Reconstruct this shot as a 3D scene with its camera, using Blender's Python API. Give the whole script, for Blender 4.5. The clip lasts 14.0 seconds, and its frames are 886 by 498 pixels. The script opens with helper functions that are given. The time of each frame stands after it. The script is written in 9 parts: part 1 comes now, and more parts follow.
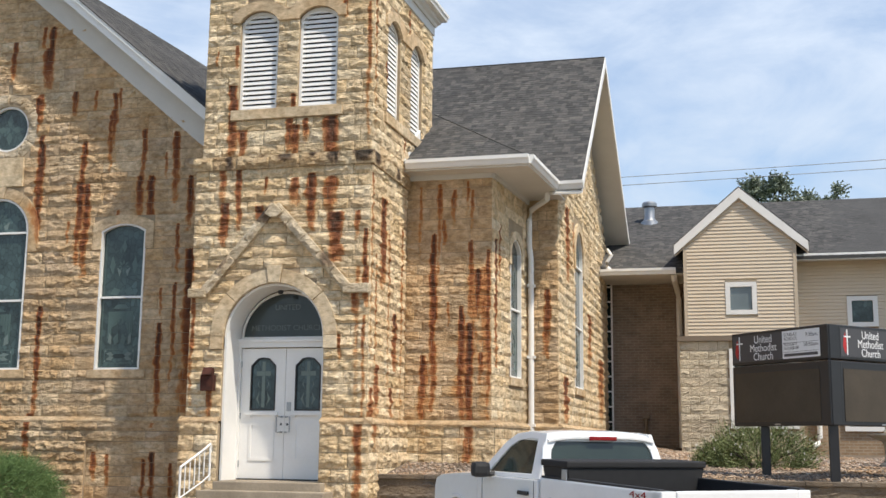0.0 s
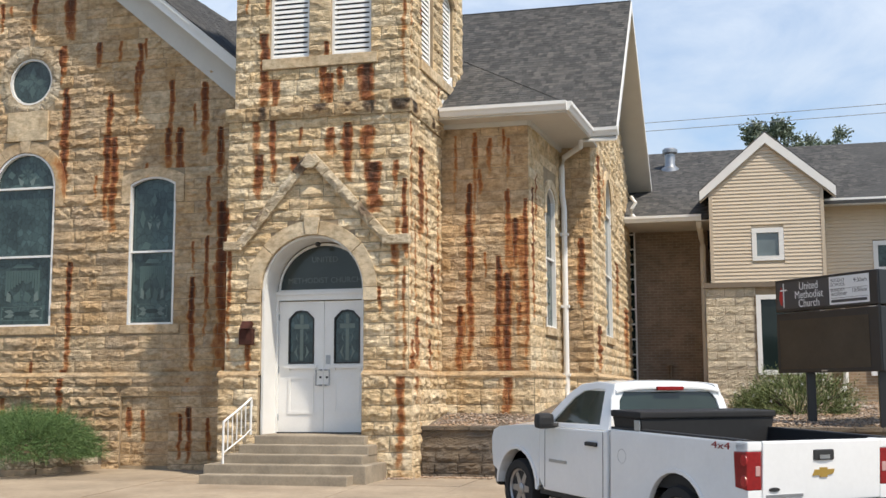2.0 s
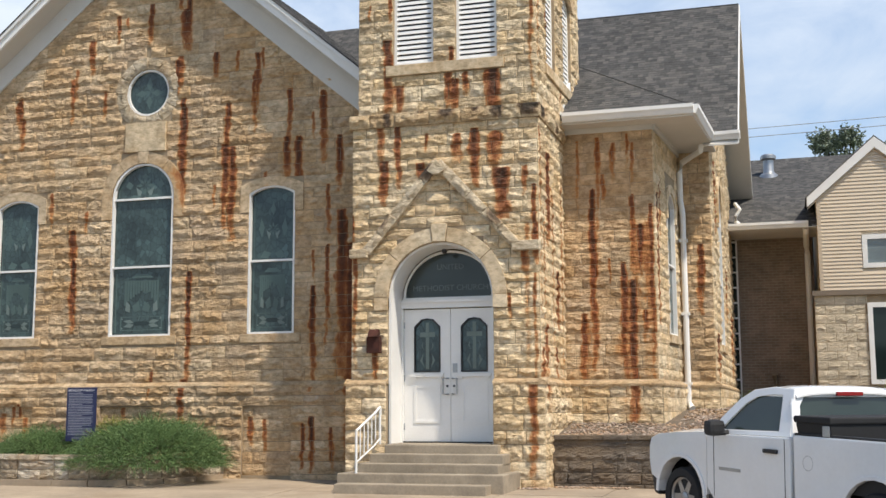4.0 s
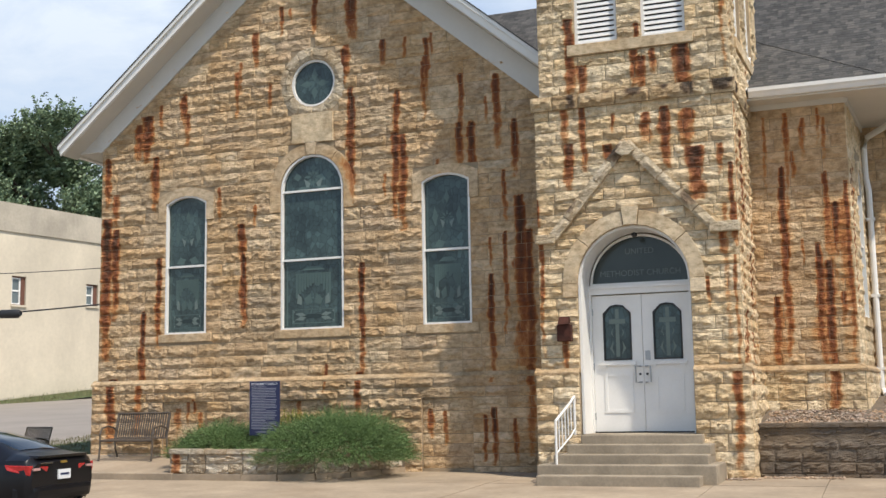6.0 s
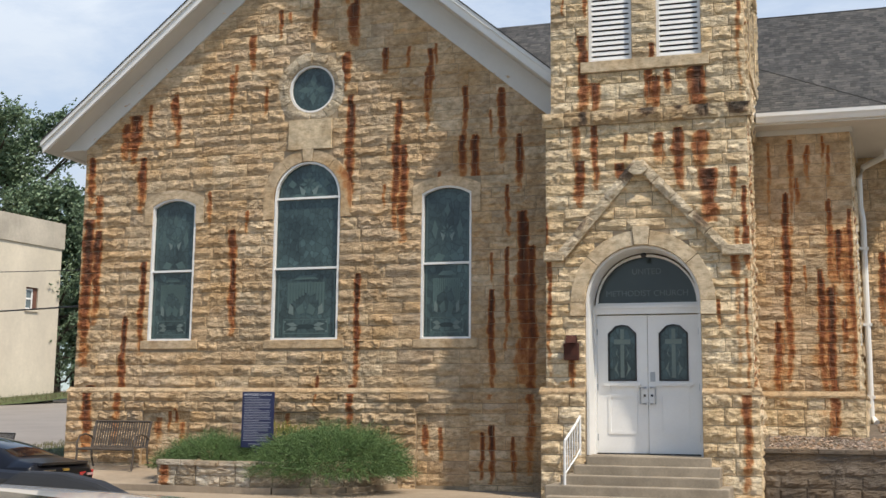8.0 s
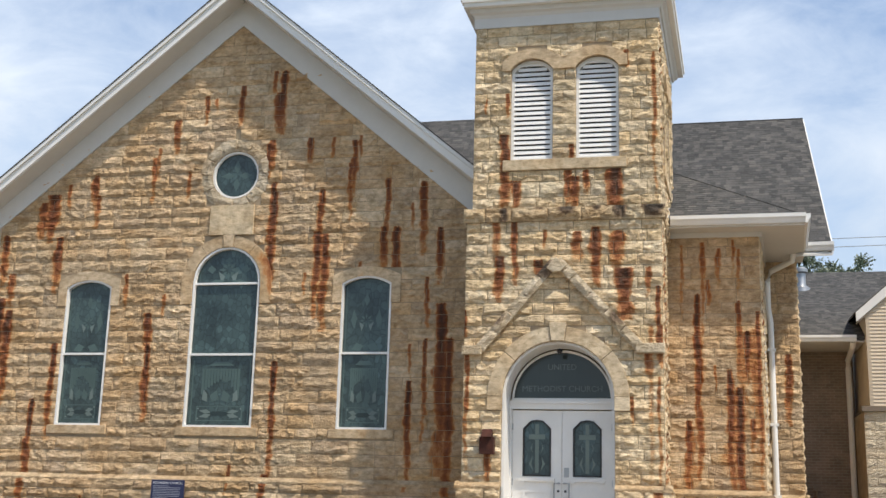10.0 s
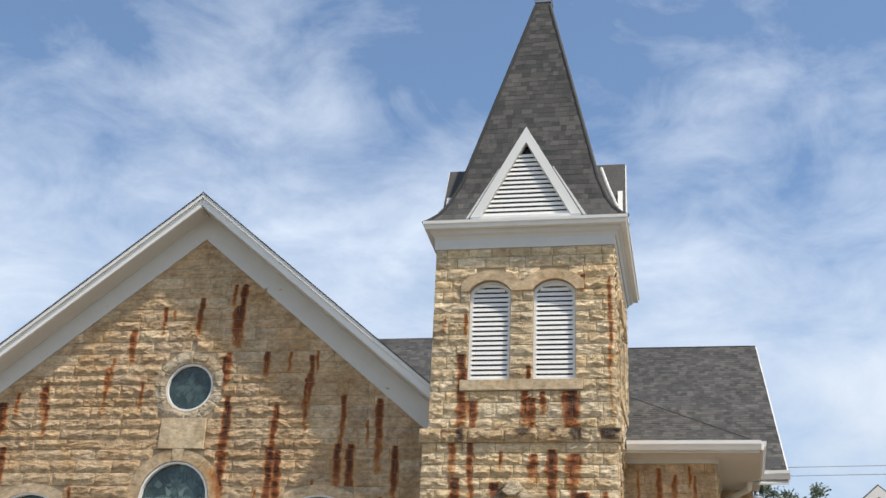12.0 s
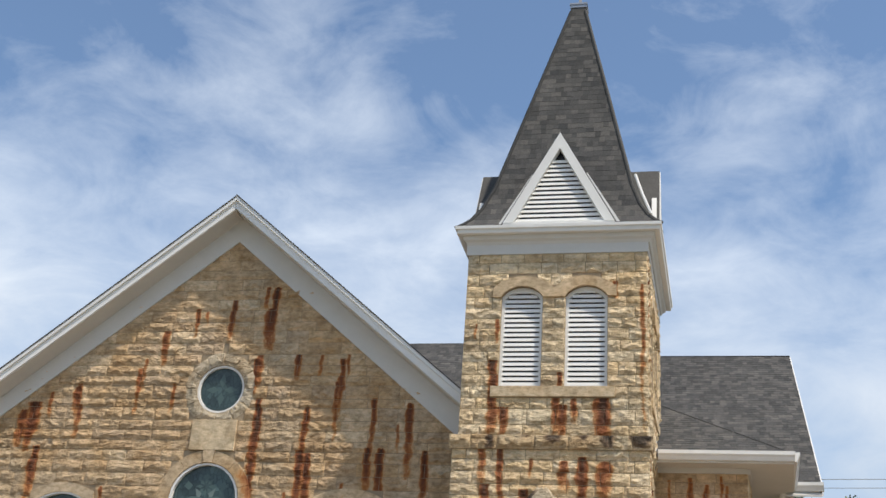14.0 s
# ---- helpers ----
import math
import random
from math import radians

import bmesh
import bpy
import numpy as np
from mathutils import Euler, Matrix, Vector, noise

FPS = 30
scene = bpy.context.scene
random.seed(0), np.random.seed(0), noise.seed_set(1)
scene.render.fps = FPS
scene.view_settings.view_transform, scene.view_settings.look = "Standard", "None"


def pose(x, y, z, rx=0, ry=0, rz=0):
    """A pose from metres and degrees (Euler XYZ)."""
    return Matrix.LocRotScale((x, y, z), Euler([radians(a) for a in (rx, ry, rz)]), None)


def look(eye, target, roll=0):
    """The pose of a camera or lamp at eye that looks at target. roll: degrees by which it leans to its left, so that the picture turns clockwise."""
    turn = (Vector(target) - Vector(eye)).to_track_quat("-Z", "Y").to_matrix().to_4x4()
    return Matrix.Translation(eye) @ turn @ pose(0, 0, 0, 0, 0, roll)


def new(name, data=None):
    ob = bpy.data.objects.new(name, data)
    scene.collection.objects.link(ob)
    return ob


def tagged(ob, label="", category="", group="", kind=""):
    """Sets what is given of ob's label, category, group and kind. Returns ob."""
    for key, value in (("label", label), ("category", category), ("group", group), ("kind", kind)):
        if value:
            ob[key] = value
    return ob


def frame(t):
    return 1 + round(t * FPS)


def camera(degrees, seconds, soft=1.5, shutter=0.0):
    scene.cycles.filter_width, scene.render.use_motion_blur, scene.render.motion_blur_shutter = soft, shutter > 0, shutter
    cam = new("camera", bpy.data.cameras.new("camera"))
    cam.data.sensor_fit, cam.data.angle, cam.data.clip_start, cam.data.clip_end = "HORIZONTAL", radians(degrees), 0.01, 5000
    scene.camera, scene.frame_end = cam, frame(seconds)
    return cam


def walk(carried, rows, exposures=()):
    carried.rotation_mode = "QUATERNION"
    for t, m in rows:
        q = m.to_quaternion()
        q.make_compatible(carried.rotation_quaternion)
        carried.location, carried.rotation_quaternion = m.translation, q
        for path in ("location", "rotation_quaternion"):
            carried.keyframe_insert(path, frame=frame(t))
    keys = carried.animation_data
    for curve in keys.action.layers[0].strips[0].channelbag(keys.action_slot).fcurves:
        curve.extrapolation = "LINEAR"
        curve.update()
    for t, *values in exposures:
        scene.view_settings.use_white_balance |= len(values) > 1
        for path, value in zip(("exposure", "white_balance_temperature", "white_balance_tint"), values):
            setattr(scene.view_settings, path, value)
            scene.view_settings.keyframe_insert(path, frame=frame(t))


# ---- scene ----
cam = camera(42.4, 14.0)
PATH = [
    (0, (1.132, -0.771, 1.497), (0.644, 1.139, 1.832), 0.6),
    (0.5, (1.034, -0.772, 1.508), (0.566, 1.15, 1.803), 0.6),
    (1, (0.791, -0.81, 1.523), (0.393, 1.134, 1.775), -0.4),
    (1.5, (0.54, -0.868, 1.507), (0.117, 1.069, 1.77), -0.2),
    (2, (0.226, -0.697, 1.541), (-0.254, 1.228, 1.789), -0.2),
    (2.2, (0.065, -0.721, 1.488), (-0.419, 1.206, 1.718), -0.0),
    (4.3, (-1.604, -0.795, 1.431), (-2.185, 1.098, 1.708), 0.1),
    (4.5, (-1.88, -0.659, 1.401), (-2.463, 1.233, 1.678), 0.5),
    (5, (-2.316, -0.914, 1.397), (-2.89, 0.986, 1.645), 0.4),
    (5.5, (-2.783, -0.912, 1.38), (-3.413, 0.973, 1.605), -0.5),
    (6, (-3.224, -0.84, 1.406), (-3.928, 1.014, 1.669), -1.0),
    (6.5, (-3.655, -0.927, 1.391), (-4.374, 0.923, 1.638), -1.0),
    (7, (-3.997, -0.957, 1.368), (-4.743, 0.882, 1.613), -1.5),
    (7.5, (-4.405, -0.897, 1.382), (-5.09, 0.963, 1.655), -0.5),
    (8, (-4.681, -0.971, 1.391), (-5.266, 0.919, 1.683), 0.6),
    (8.2, (-4.694, -1.01, 1.389), (-5.259, 0.884, 1.695), 0.9),
    (10.3, (-4.777, -1.162, 1.421), (-5.182, 0.734, 1.911), 1.5),
    (10.5, (-4.792, -1.124, 1.406), (-5.175, 0.768, 1.93), 1.4),
    (11, (-4.796, -1.098, 1.435), (-5.148, 0.774, 2.043), 1.4),
    (11.5, (-4.789, -1.144, 1.417), (-5.137, 0.694, 2.124), 1.8),
    (12, (-4.777, -1.181, 1.425), (-5.126, 0.614, 2.234), 2.6),
    (12.5, (-4.776, -1.176, 1.451), (-5.138, 0.593, 2.311), 3.5),
    (13, (-4.781, -1.137, 1.445), (-5.165, 0.633, 2.295), 3.7),
    (13.5, (-4.801, -1.135, 1.439), (-5.19, 0.643, 2.269), 3.9),
    (14, (-4.787, -1.136, 1.435), (-5.191, 0.645, 2.25), 4.0),
]
walk(cam, [(t, look(eye, target, roll)) for t, eye, target, roll in PATH], [(0.0, 0.18), (2.0, 0.17), (5.0, 0.16), (6.5, 0.09), (8.0, 0.02), (10.5, 0.16), (12.5, 0.04), (14.0, 0.0)])

# ---- world and sun ----
SUN_AZ, SUN_EL = 60.4, 58.8          # degrees from the facade's normal towards +x, and above the horizon
sun_dir = Vector((math.sin(radians(SUN_AZ)) * math.cos(radians(SUN_EL)), -math.cos(radians(SUN_AZ)) * math.cos(radians(SUN_EL)), math.sin(radians(SUN_EL))))
world = bpy.data.worlds.new("world")
scene.world = world
world.use_nodes = True


def nodes_of(tree):
    """A short way to add and link nodes in a tree."""
    def add(kind, operation=None, data_type=None, blend_type=None, feature=None, attribute_name=None, sky_type=None, sun_disc=None, use_clamp=None):
        node = tree.nodes.new(kind)
        if operation:
            node.operation = operation
        if data_type:
            node.data_type = data_type
        if blend_type:
            node.blend_type = blend_type
        if feature:
            node.feature = feature
        if attribute_name:
            node.attribute_name = attribute_name
        if sky_type:
            node.sky_type = sky_type
        if sun_disc is not None:
            node.sun_disc = sun_disc
        if use_clamp is not None:
            node.use_clamp = use_clamp
        return node

    def link(a, b):
        tree.links.new(a, b)
    return add, link


wt = world.node_tree
wt.nodes.clear()
wadd, wlink = nodes_of(wt)
sky = wadd("ShaderNodeTexSky", sky_type="NISHITA", sun_disc=False)
sky.sun_elevation, sky.sun_rotation = radians(SUN_EL), math.atan2(sun_dir.x, sun_dir.y)
sky.air_density, sky.dust_density, sky.ozone_density = 1.0, 0.7, 2.2
coord = wadd("ShaderNodeTexCoord")
stretch = wadd("ShaderNodeMapping")
stretch.inputs["Scale"].default_value = (1.0, 1.0, 1.9)
stretch.inputs["Rotation"].default_value = (0.25, 0.1, 0.37)
stretch.inputs["Location"].default_value = (1.71, 0.42, 0.35)
wlink(coord.outputs["Generated"], stretch.inputs["Vector"])
cloud = wadd("ShaderNodeTexNoise")
cloud.inputs["Scale"].default_value, cloud.inputs["Detail"].default_value = 3.1, 9.0
cloud.inputs["Roughness"].default_value, cloud.inputs["Distortion"].default_value = 0.54, 0.25
wlink(stretch.outputs["Vector"], cloud.inputs["Vector"])
cover = wadd("ShaderNodeValToRGB")
cover.color_ramp.elements[0].position, cover.color_ramp.elements[1].position = 0.36, 0.70
cover.color_ramp.elements[0].color = (0.05, 0.05, 0.05, 1.0)
height = wadd("ShaderNodeSeparateXYZ")
wlink(coord.outputs["Generated"], height.inputs[0])
veil = wadd("ShaderNodeMapRange")
for key, value in (("From Min", 0.36), ("From Max", 0.57), ("To Min", 0.10), ("To Max", -0.16)):
    veil.inputs[key].default_value = value
bank_lean = wadd("ShaderNodeMath", operation="MULTIPLY_ADD")
bank_lean.inputs[1].default_value = -0.09
wlink(height.outputs["X"], bank_lean.inputs[0])
wlink(height.outputs["Z"], bank_lean.inputs[2])
wlink(bank_lean.outputs[0], veil.inputs["Value"])
dense = wadd("ShaderNodeMath", operation="ADD")
milder = wadd("ShaderNodeMath", operation="MULTIPLY_ADD")
milder.inputs[1].default_value, milder.inputs[2].default_value = 0.62, 0.19
wlink(cloud.outputs["Fac"], milder.inputs[0])
wlink(milder.outputs[0], dense.inputs[0])
wlink(veil.outputs["Result"], dense.inputs[1])
wisp = wadd("ShaderNodeTexNoise")
wisp.inputs["Scale"].default_value, wisp.inputs["Detail"].default_value = 9.0, 10.0
wisp.inputs["Roughness"].default_value, wisp.inputs["Distortion"].default_value = 0.62, 0.5
wlink(stretch.outputs["Vector"], wisp.inputs["Vector"])
feather = wadd("ShaderNodeMath", operation="MULTIPLY_ADD")
feather.inputs[1].default_value, feather.inputs[2].default_value = 0.36, -0.18
wlink(wisp.outputs["Fac"], feather.inputs[0])
streaky = wadd("ShaderNodeMath", operation="ADD")
wlink(dense.outputs[0], streaky.inputs[0])
wlink(feather.outputs[0], streaky.inputs[1])
wlink(streaky.outputs[0], cover.inputs["Fac"])
fade = wadd("ShaderNodeMath", operation="MULTIPLY")
fade.inputs[1].default_value = 0.84
wlink(cover.outputs["Color"], fade.inputs[0])
white = wadd("ShaderNodeMix", data_type="RGBA")
white.inputs["B"].default_value = (6.9, 7.35, 7.9, 1.0)
wlink(fade.outputs[0], white.inputs["Factor"])
haze = wadd("ShaderNodeMapRange")
for key, value in (("From Min", 0.08), ("From Max", 0.42), ("To Min", 0.6), ("To Max", 1.0)):
    haze.inputs[key].default_value = value
wlink(height.outputs["Z"], haze.inputs["Value"])
low = wadd("ShaderNodeMix", data_type="RGBA", blend_type="MULTIPLY")
low.inputs["Factor"].default_value = 1.0
low.inputs["A"].default_value = (6.65, 7.15, 7.75, 1.0)
wlink(haze.outputs["Result"], low.inputs["B"])
wlink(low.outputs["Result"], white.inputs["B"])
clear = wadd("ShaderNodeMix", data_type="RGBA", blend_type="MULTIPLY")
clear.inputs["Factor"].default_value = 1.0
clear.inputs["B"].default_value = (0.88, 1.0, 1.06, 1.0)
wlink(sky.outputs["Color"], clear.inputs["A"])
wlink(clear.outputs["Result"], white.inputs["A"])
backg = wadd("ShaderNodeBackground")
backg.inputs["Strength"].default_value = 0.148
wlink(white.outputs["Result"], backg.inputs["Color"])
wout = wadd("ShaderNodeOutputWorld")
wlink(backg.outputs["Background"], wout.inputs["Surface"])

sun_data = bpy.data.lights.new("sun", "SUN")
sun_data.energy, sun_data.angle, sun_data.color = 4.6, radians(1.5), (1.0, 0.905, 0.775)
sun = new("sun", sun_data)
sun.matrix_world = look(sun_dir * 100, (0, 0, 0))


# ---- materials ----
def material(name, rough=0.8, metal=0.0, spec=0.5):
    m = bpy.data.materials.new(name)
    m.use_nodes = True
    add, link = nodes_of(m.node_tree)
    shader = m.node_tree.nodes["Principled BSDF"]
    shader.inputs["Roughness"].default_value, shader.inputs["Metallic"].default_value = rough, metal
    shader.inputs["Specular IOR Level"].default_value = spec
    return m, add, link, shader


def mixed(add, link, fac, a, b, mode="MIX"):
    """A colour mix; fac, a and b are sockets or values."""
    n = add("ShaderNodeMix", data_type="RGBA", blend_type=mode)
    for key, value in (("Factor", fac), ("A", a), ("B", b)):
        if isinstance(value, bpy.types.NodeSocket):
            link(value, n.inputs[key])
        elif key == "Factor":
            n.inputs[key].default_value = value
        else:
            n.inputs[key].default_value = (*value, 1.0)
    return n.outputs["Result"]


def noise_of(add, link, scale, detail=4.0, rough=0.55, stretch=(1, 1, 1), shift=(0, 0, 0), local=False):
    """Noise in world metres (or object metres)."""
    if local:
        co = add("ShaderNodeTexCoord").outputs["Object"]
    else:
        co = add("ShaderNodeNewGeometry").outputs["Position"]
    mp = add("ShaderNodeMapping")
    mp.inputs["Scale"].default_value, mp.inputs["Location"].default_value = stretch, shift
    link(co, mp.inputs["Vector"])
    n = add("ShaderNodeTexNoise")
    n.inputs["Scale"].default_value, n.inputs["Detail"].default_value, n.inputs["Roughness"].default_value = scale, detail, rough
    link(mp.outputs["Vector"], n.inputs["Vector"])
    return n.outputs["Fac"]


def ramp(add, link, fac, *stops):
    """A colour ramp; stops are (position, colour or grey)."""
    n = add("ShaderNodeValToRGB")
    els = n.color_ramp.elements
    while len(els) < len(stops):
        els.new(0.5)
    for e, (p, c) in zip(els, stops):
        e.position = p
        e.color = (c, c, c, 1.0) if isinstance(c, (int, float)) else (*c, 1.0)
    link(fac, n.inputs["Fac"])
    return n.outputs["Color"]


def math_of(add, link, op, a, b=0.0, clamp=False):
    n = add("ShaderNodeMath", operation=op, use_clamp=clamp)
    for i, v in enumerate((a, b)):
        if isinstance(v, bpy.types.NodeSocket):
            link(v, n.inputs[i])
        else:
            n.inputs[i].default_value = v
    return n.outputs[0]


def piece_random(add, link):
    """A number for each piece: of its object, and of its island in a joined mesh."""
    total = math_of(add, link, "ADD", add("ShaderNodeObjectInfo").outputs["Random"], add("ShaderNodeNewGeometry").outputs["Random Per Island"])
    return math_of(add, link, "FRACT", total)


def bumped(add, link, shader, height, strength=0.5, distance=0.01):
    n = add("ShaderNodeBump")
    n.inputs["Strength"].default_value, n.inputs["Distance"].default_value = strength, distance
    link(height, n.inputs["Height"])
    link(n.outputs["Normal"], shader.inputs["Normal"])


def stone_material(name, tones, stain=True, relief=0.03, grain=9.0, ochre_top=0.6, skin_top=0.85, deep=(0.062, 0.024, 0.015), soot=False):
    """Limestone whose tone changes from block to block, with rust where the attribute says so."""
    m, add, link, shader = material(name, 0.9, 0.0, 0.25)
    pick = piece_random(add, link)
    base = ramp(add, link, pick, *[((i + 0.5) / len(tones), c) for i, c in enumerate(tones)])
    blot = ramp(add, link, noise_of(add, link, 3.2, 6, 0.6), (0.32, 0.7), (0.6, 1.12))
    base = mixed(add, link, 0.8, base, blot, "MULTIPLY")
    ochre = ramp(add, link, noise_of(add, link, 1.1, 5, 0.6, shift=(7, 3, 1)), (0.45, 0.0), (0.72, ochre_top))
    base = mixed(add, link, ochre, base, (0.47, 0.27, 0.1))
    grey = ramp(add, link, noise_of(add, link, 0.55, 4, 0.55, shift=(2, 9, 4)), (0.5, 0.0), (0.72, 0.45))
    base = mixed(add, link, grey, base, (0.30, 0.245, 0.175))
    fine = noise_of(add, link, grain * 4, 5, 0.65)
    skin = ramp(add, link, noise_of(add, link, 8.5, 7, 0.72, stretch=(0.8, 0.8, 1.3), shift=(5, 1, 8)), (0.35, (0.60, 0.55, 0.48)), (0.5, (0.95, 0.94, 0.92)), (0.66, (1.2, 1.21, 1.22)))
    base = mixed(add, link, skin_top, base, skin, "MULTIPLY")
    # Rusty-dark pits; the shade in their hollows is painted into the colour too.
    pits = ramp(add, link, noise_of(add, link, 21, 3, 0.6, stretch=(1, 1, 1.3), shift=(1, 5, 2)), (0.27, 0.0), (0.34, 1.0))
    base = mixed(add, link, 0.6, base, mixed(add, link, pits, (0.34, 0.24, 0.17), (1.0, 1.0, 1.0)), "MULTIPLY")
    if stain:
        rust = add("ShaderNodeAttribute", attribute_name="rust").outputs["Fac"]
        torn = noise_of(add, link, 30, 6, 0.72, stretch=(1, 1, 0.4))
        broad = noise_of(add, link, 7.0, 4, 0.6, stretch=(1, 1, 0.6), shift=(3, 3, 3))
        edge = math_of(add, link, "ADD", math_of(add, link, "MULTIPLY", math_of(add, link, "SUBTRACT", torn, 0.5), 0.6), math_of(add, link, "MULTIPLY", math_of(add, link, "SUBTRACT", broad, 0.5), 0.6))
        level = math_of(add, link, "ADD", rust, math_of(add, link, "MULTIPLY", edge, math_of(add, link, "MINIMUM", math_of(add, link, "MULTIPLY", rust, 3.0), 1.0)), True)
        amount = ramp(add, link, level, (0.08, 0.0), (0.15, 0.32), (0.24, 0.8), (0.45, 0.95))
        colour = ramp(add, link, level, (0.12, (0.56, 0.30, 0.10)), (0.25, (0.46, 0.18, 0.05)), (0.42, (0.29, 0.092, 0.03)), (0.66, (0.17, 0.05, 0.021)), (0.9, deep))
        if soot:
            colour = ramp(add, link, level, (0.12, (0.36, 0.25, 0.14)), (0.3, (0.17, 0.11, 0.07)), (0.55, (0.06, 0.045, 0.035)), (0.9, deep))
        base = mixed(add, link, amount, base, colour)
    link(base, shader.inputs["Base Color"])
    rock = noise_of(add, link, grain, 8, 0.66, stretch=(0.8, 0.8, 2.0))
    place = add("ShaderNodeMapping")
    place.inputs["Scale"].default_value = (0.75, 0.75, 1.9)
    warp = add("ShaderNodeVectorMath", operation="ADD")
    link(add("ShaderNodeNewGeometry").outputs["Position"], place.inputs["Vector"])
    wobble = add("ShaderNodeTexNoise")
    wobble.inputs["Scale"].default_value, wobble.inputs["Detail"].default_value = grain * 0.8, 3.0
    link(place.outputs["Vector"], wobble.inputs["Vector"])
    push = add("ShaderNodeVectorMath", operation="SCALE")
    push.inputs["Scale"].default_value = 0.16
    link(wobble.outputs["Color"], push.inputs[0])
    link(place.outputs["Vector"], warp.inputs[0])
    link(push.outputs[0], warp.inputs[1])
    chip = add("ShaderNodeTexVoronoi", feature="F1")
    chip.inputs["Scale"].default_value = grain * 0.95
    link(warp.outputs[0], chip.inputs["Vector"])
    height = math_of(add, link, "ADD", math_of(add, link, "ADD", rock, math_of(add, link, "MULTIPLY", chip.outputs["Distance"], -0.38 if relief > 0.01 else 0.0)), math_of(add, link, "MULTIPLY", fine, 0.55))
    height = math_of(add, link, "ADD", height, math_of(add, link, "MULTIPLY", pits, 0.16))
    bumped(add, link, shader, height, 1.0, relief * 1.7)
    return m


def plain(name, colour, rough=0.6, metal=0.0, vary=0.12, scale=3.0, bump=0.0, spec=0.5, local=False, dirt=None, bscale=None):
    """A paint, metal, plastic or cement surface with soft variation at two scales."""
    m, add, link, shader = material(name, rough, metal, spec)
    big = ramp(add, link, noise_of(add, link, scale, 4, 0.6, local=local), (0.3, 1 - vary), (0.7, 1 + vary * 0.4))
    small = ramp(add, link, noise_of(add, link, scale * 14, 3, 0.6, local=local), (0.3, 1 - vary * 0.6), (0.7, 1.0))
    base = mixed(add, link, 1.0, mixed(add, link, 1.0, colour, big, "MULTIPLY"), small, "MULTIPLY")
    if dirt:
        amount = ramp(add, link, noise_of(add, link, scale * 0.7, 6, 0.7, stretch=(1, 1, 0.35), shift=(4, 4, 4), local=local), (0.5, 0.0), (0.75, 0.6))
        base = mixed(add, link, amount, base, dirt)
    link(base, shader.inputs["Base Color"])
    if bump:
        bumped(add, link, shader, noise_of(add, link, bscale or scale * 12, 5, 0.6, local=local), 0.6, bump)
    return m


LIME = [(0.61, 0.44, 0.268), (0.68, 0.512, 0.328), (0.555, 0.392, 0.236), (0.725, 0.565, 0.375), (0.615, 0.462, 0.30), (0.63, 0.435, 0.245), (0.57, 0.428, 0.285)]
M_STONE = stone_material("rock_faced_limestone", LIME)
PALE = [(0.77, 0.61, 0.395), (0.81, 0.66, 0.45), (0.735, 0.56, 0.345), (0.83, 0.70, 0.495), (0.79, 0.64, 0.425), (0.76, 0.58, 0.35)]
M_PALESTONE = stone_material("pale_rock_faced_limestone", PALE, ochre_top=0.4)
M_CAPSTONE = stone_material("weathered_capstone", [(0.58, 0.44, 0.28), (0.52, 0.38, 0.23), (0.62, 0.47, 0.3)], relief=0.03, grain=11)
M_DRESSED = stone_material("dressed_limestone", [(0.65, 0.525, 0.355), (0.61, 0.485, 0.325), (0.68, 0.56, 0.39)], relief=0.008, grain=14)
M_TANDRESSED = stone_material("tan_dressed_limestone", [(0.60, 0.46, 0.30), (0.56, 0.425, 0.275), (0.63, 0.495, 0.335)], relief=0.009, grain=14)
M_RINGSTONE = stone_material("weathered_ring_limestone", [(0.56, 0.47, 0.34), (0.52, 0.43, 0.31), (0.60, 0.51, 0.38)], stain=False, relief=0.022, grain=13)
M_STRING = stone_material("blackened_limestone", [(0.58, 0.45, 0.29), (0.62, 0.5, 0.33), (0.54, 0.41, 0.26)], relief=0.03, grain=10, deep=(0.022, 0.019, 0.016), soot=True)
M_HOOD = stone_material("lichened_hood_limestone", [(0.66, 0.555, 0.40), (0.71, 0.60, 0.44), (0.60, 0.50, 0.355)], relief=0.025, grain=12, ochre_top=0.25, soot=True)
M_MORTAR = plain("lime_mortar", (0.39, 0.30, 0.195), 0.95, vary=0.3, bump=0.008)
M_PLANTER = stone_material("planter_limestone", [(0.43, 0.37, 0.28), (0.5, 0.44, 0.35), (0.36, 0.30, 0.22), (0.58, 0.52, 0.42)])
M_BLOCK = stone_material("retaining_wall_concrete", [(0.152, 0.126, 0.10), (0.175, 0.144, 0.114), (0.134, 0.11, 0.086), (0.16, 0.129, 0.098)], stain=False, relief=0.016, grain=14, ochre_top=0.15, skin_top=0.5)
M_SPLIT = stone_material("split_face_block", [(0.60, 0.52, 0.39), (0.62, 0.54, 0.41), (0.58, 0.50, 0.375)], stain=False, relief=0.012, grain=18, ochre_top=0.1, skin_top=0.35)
M_CONCRETE = plain("concrete", (0.385, 0.305, 0.215), 0.9, vary=0.28, scale=0.9, bump=0.004, dirt=(0.22, 0.15, 0.09))
M_STEP = plain("step_concrete", (0.36, 0.30, 0.22), 0.92, vary=0.3, scale=2.0, bump=0.005, dirt=(0.2, 0.16, 0.11))
M_ASPHALT = plain("worn_street_concrete", (0.25, 0.215, 0.175), 0.92, vary=0.25, scale=0.7, bump=0.006)
M_STREET = plain("side_street_concrete", (0.27, 0.24, 0.21), 0.92, vary=0.12, scale=0.5, bump=0.004)
M_WHITE = plain("white_paint", (0.80, 0.79, 0.76), 0.5, vary=0.06, scale=2.0)
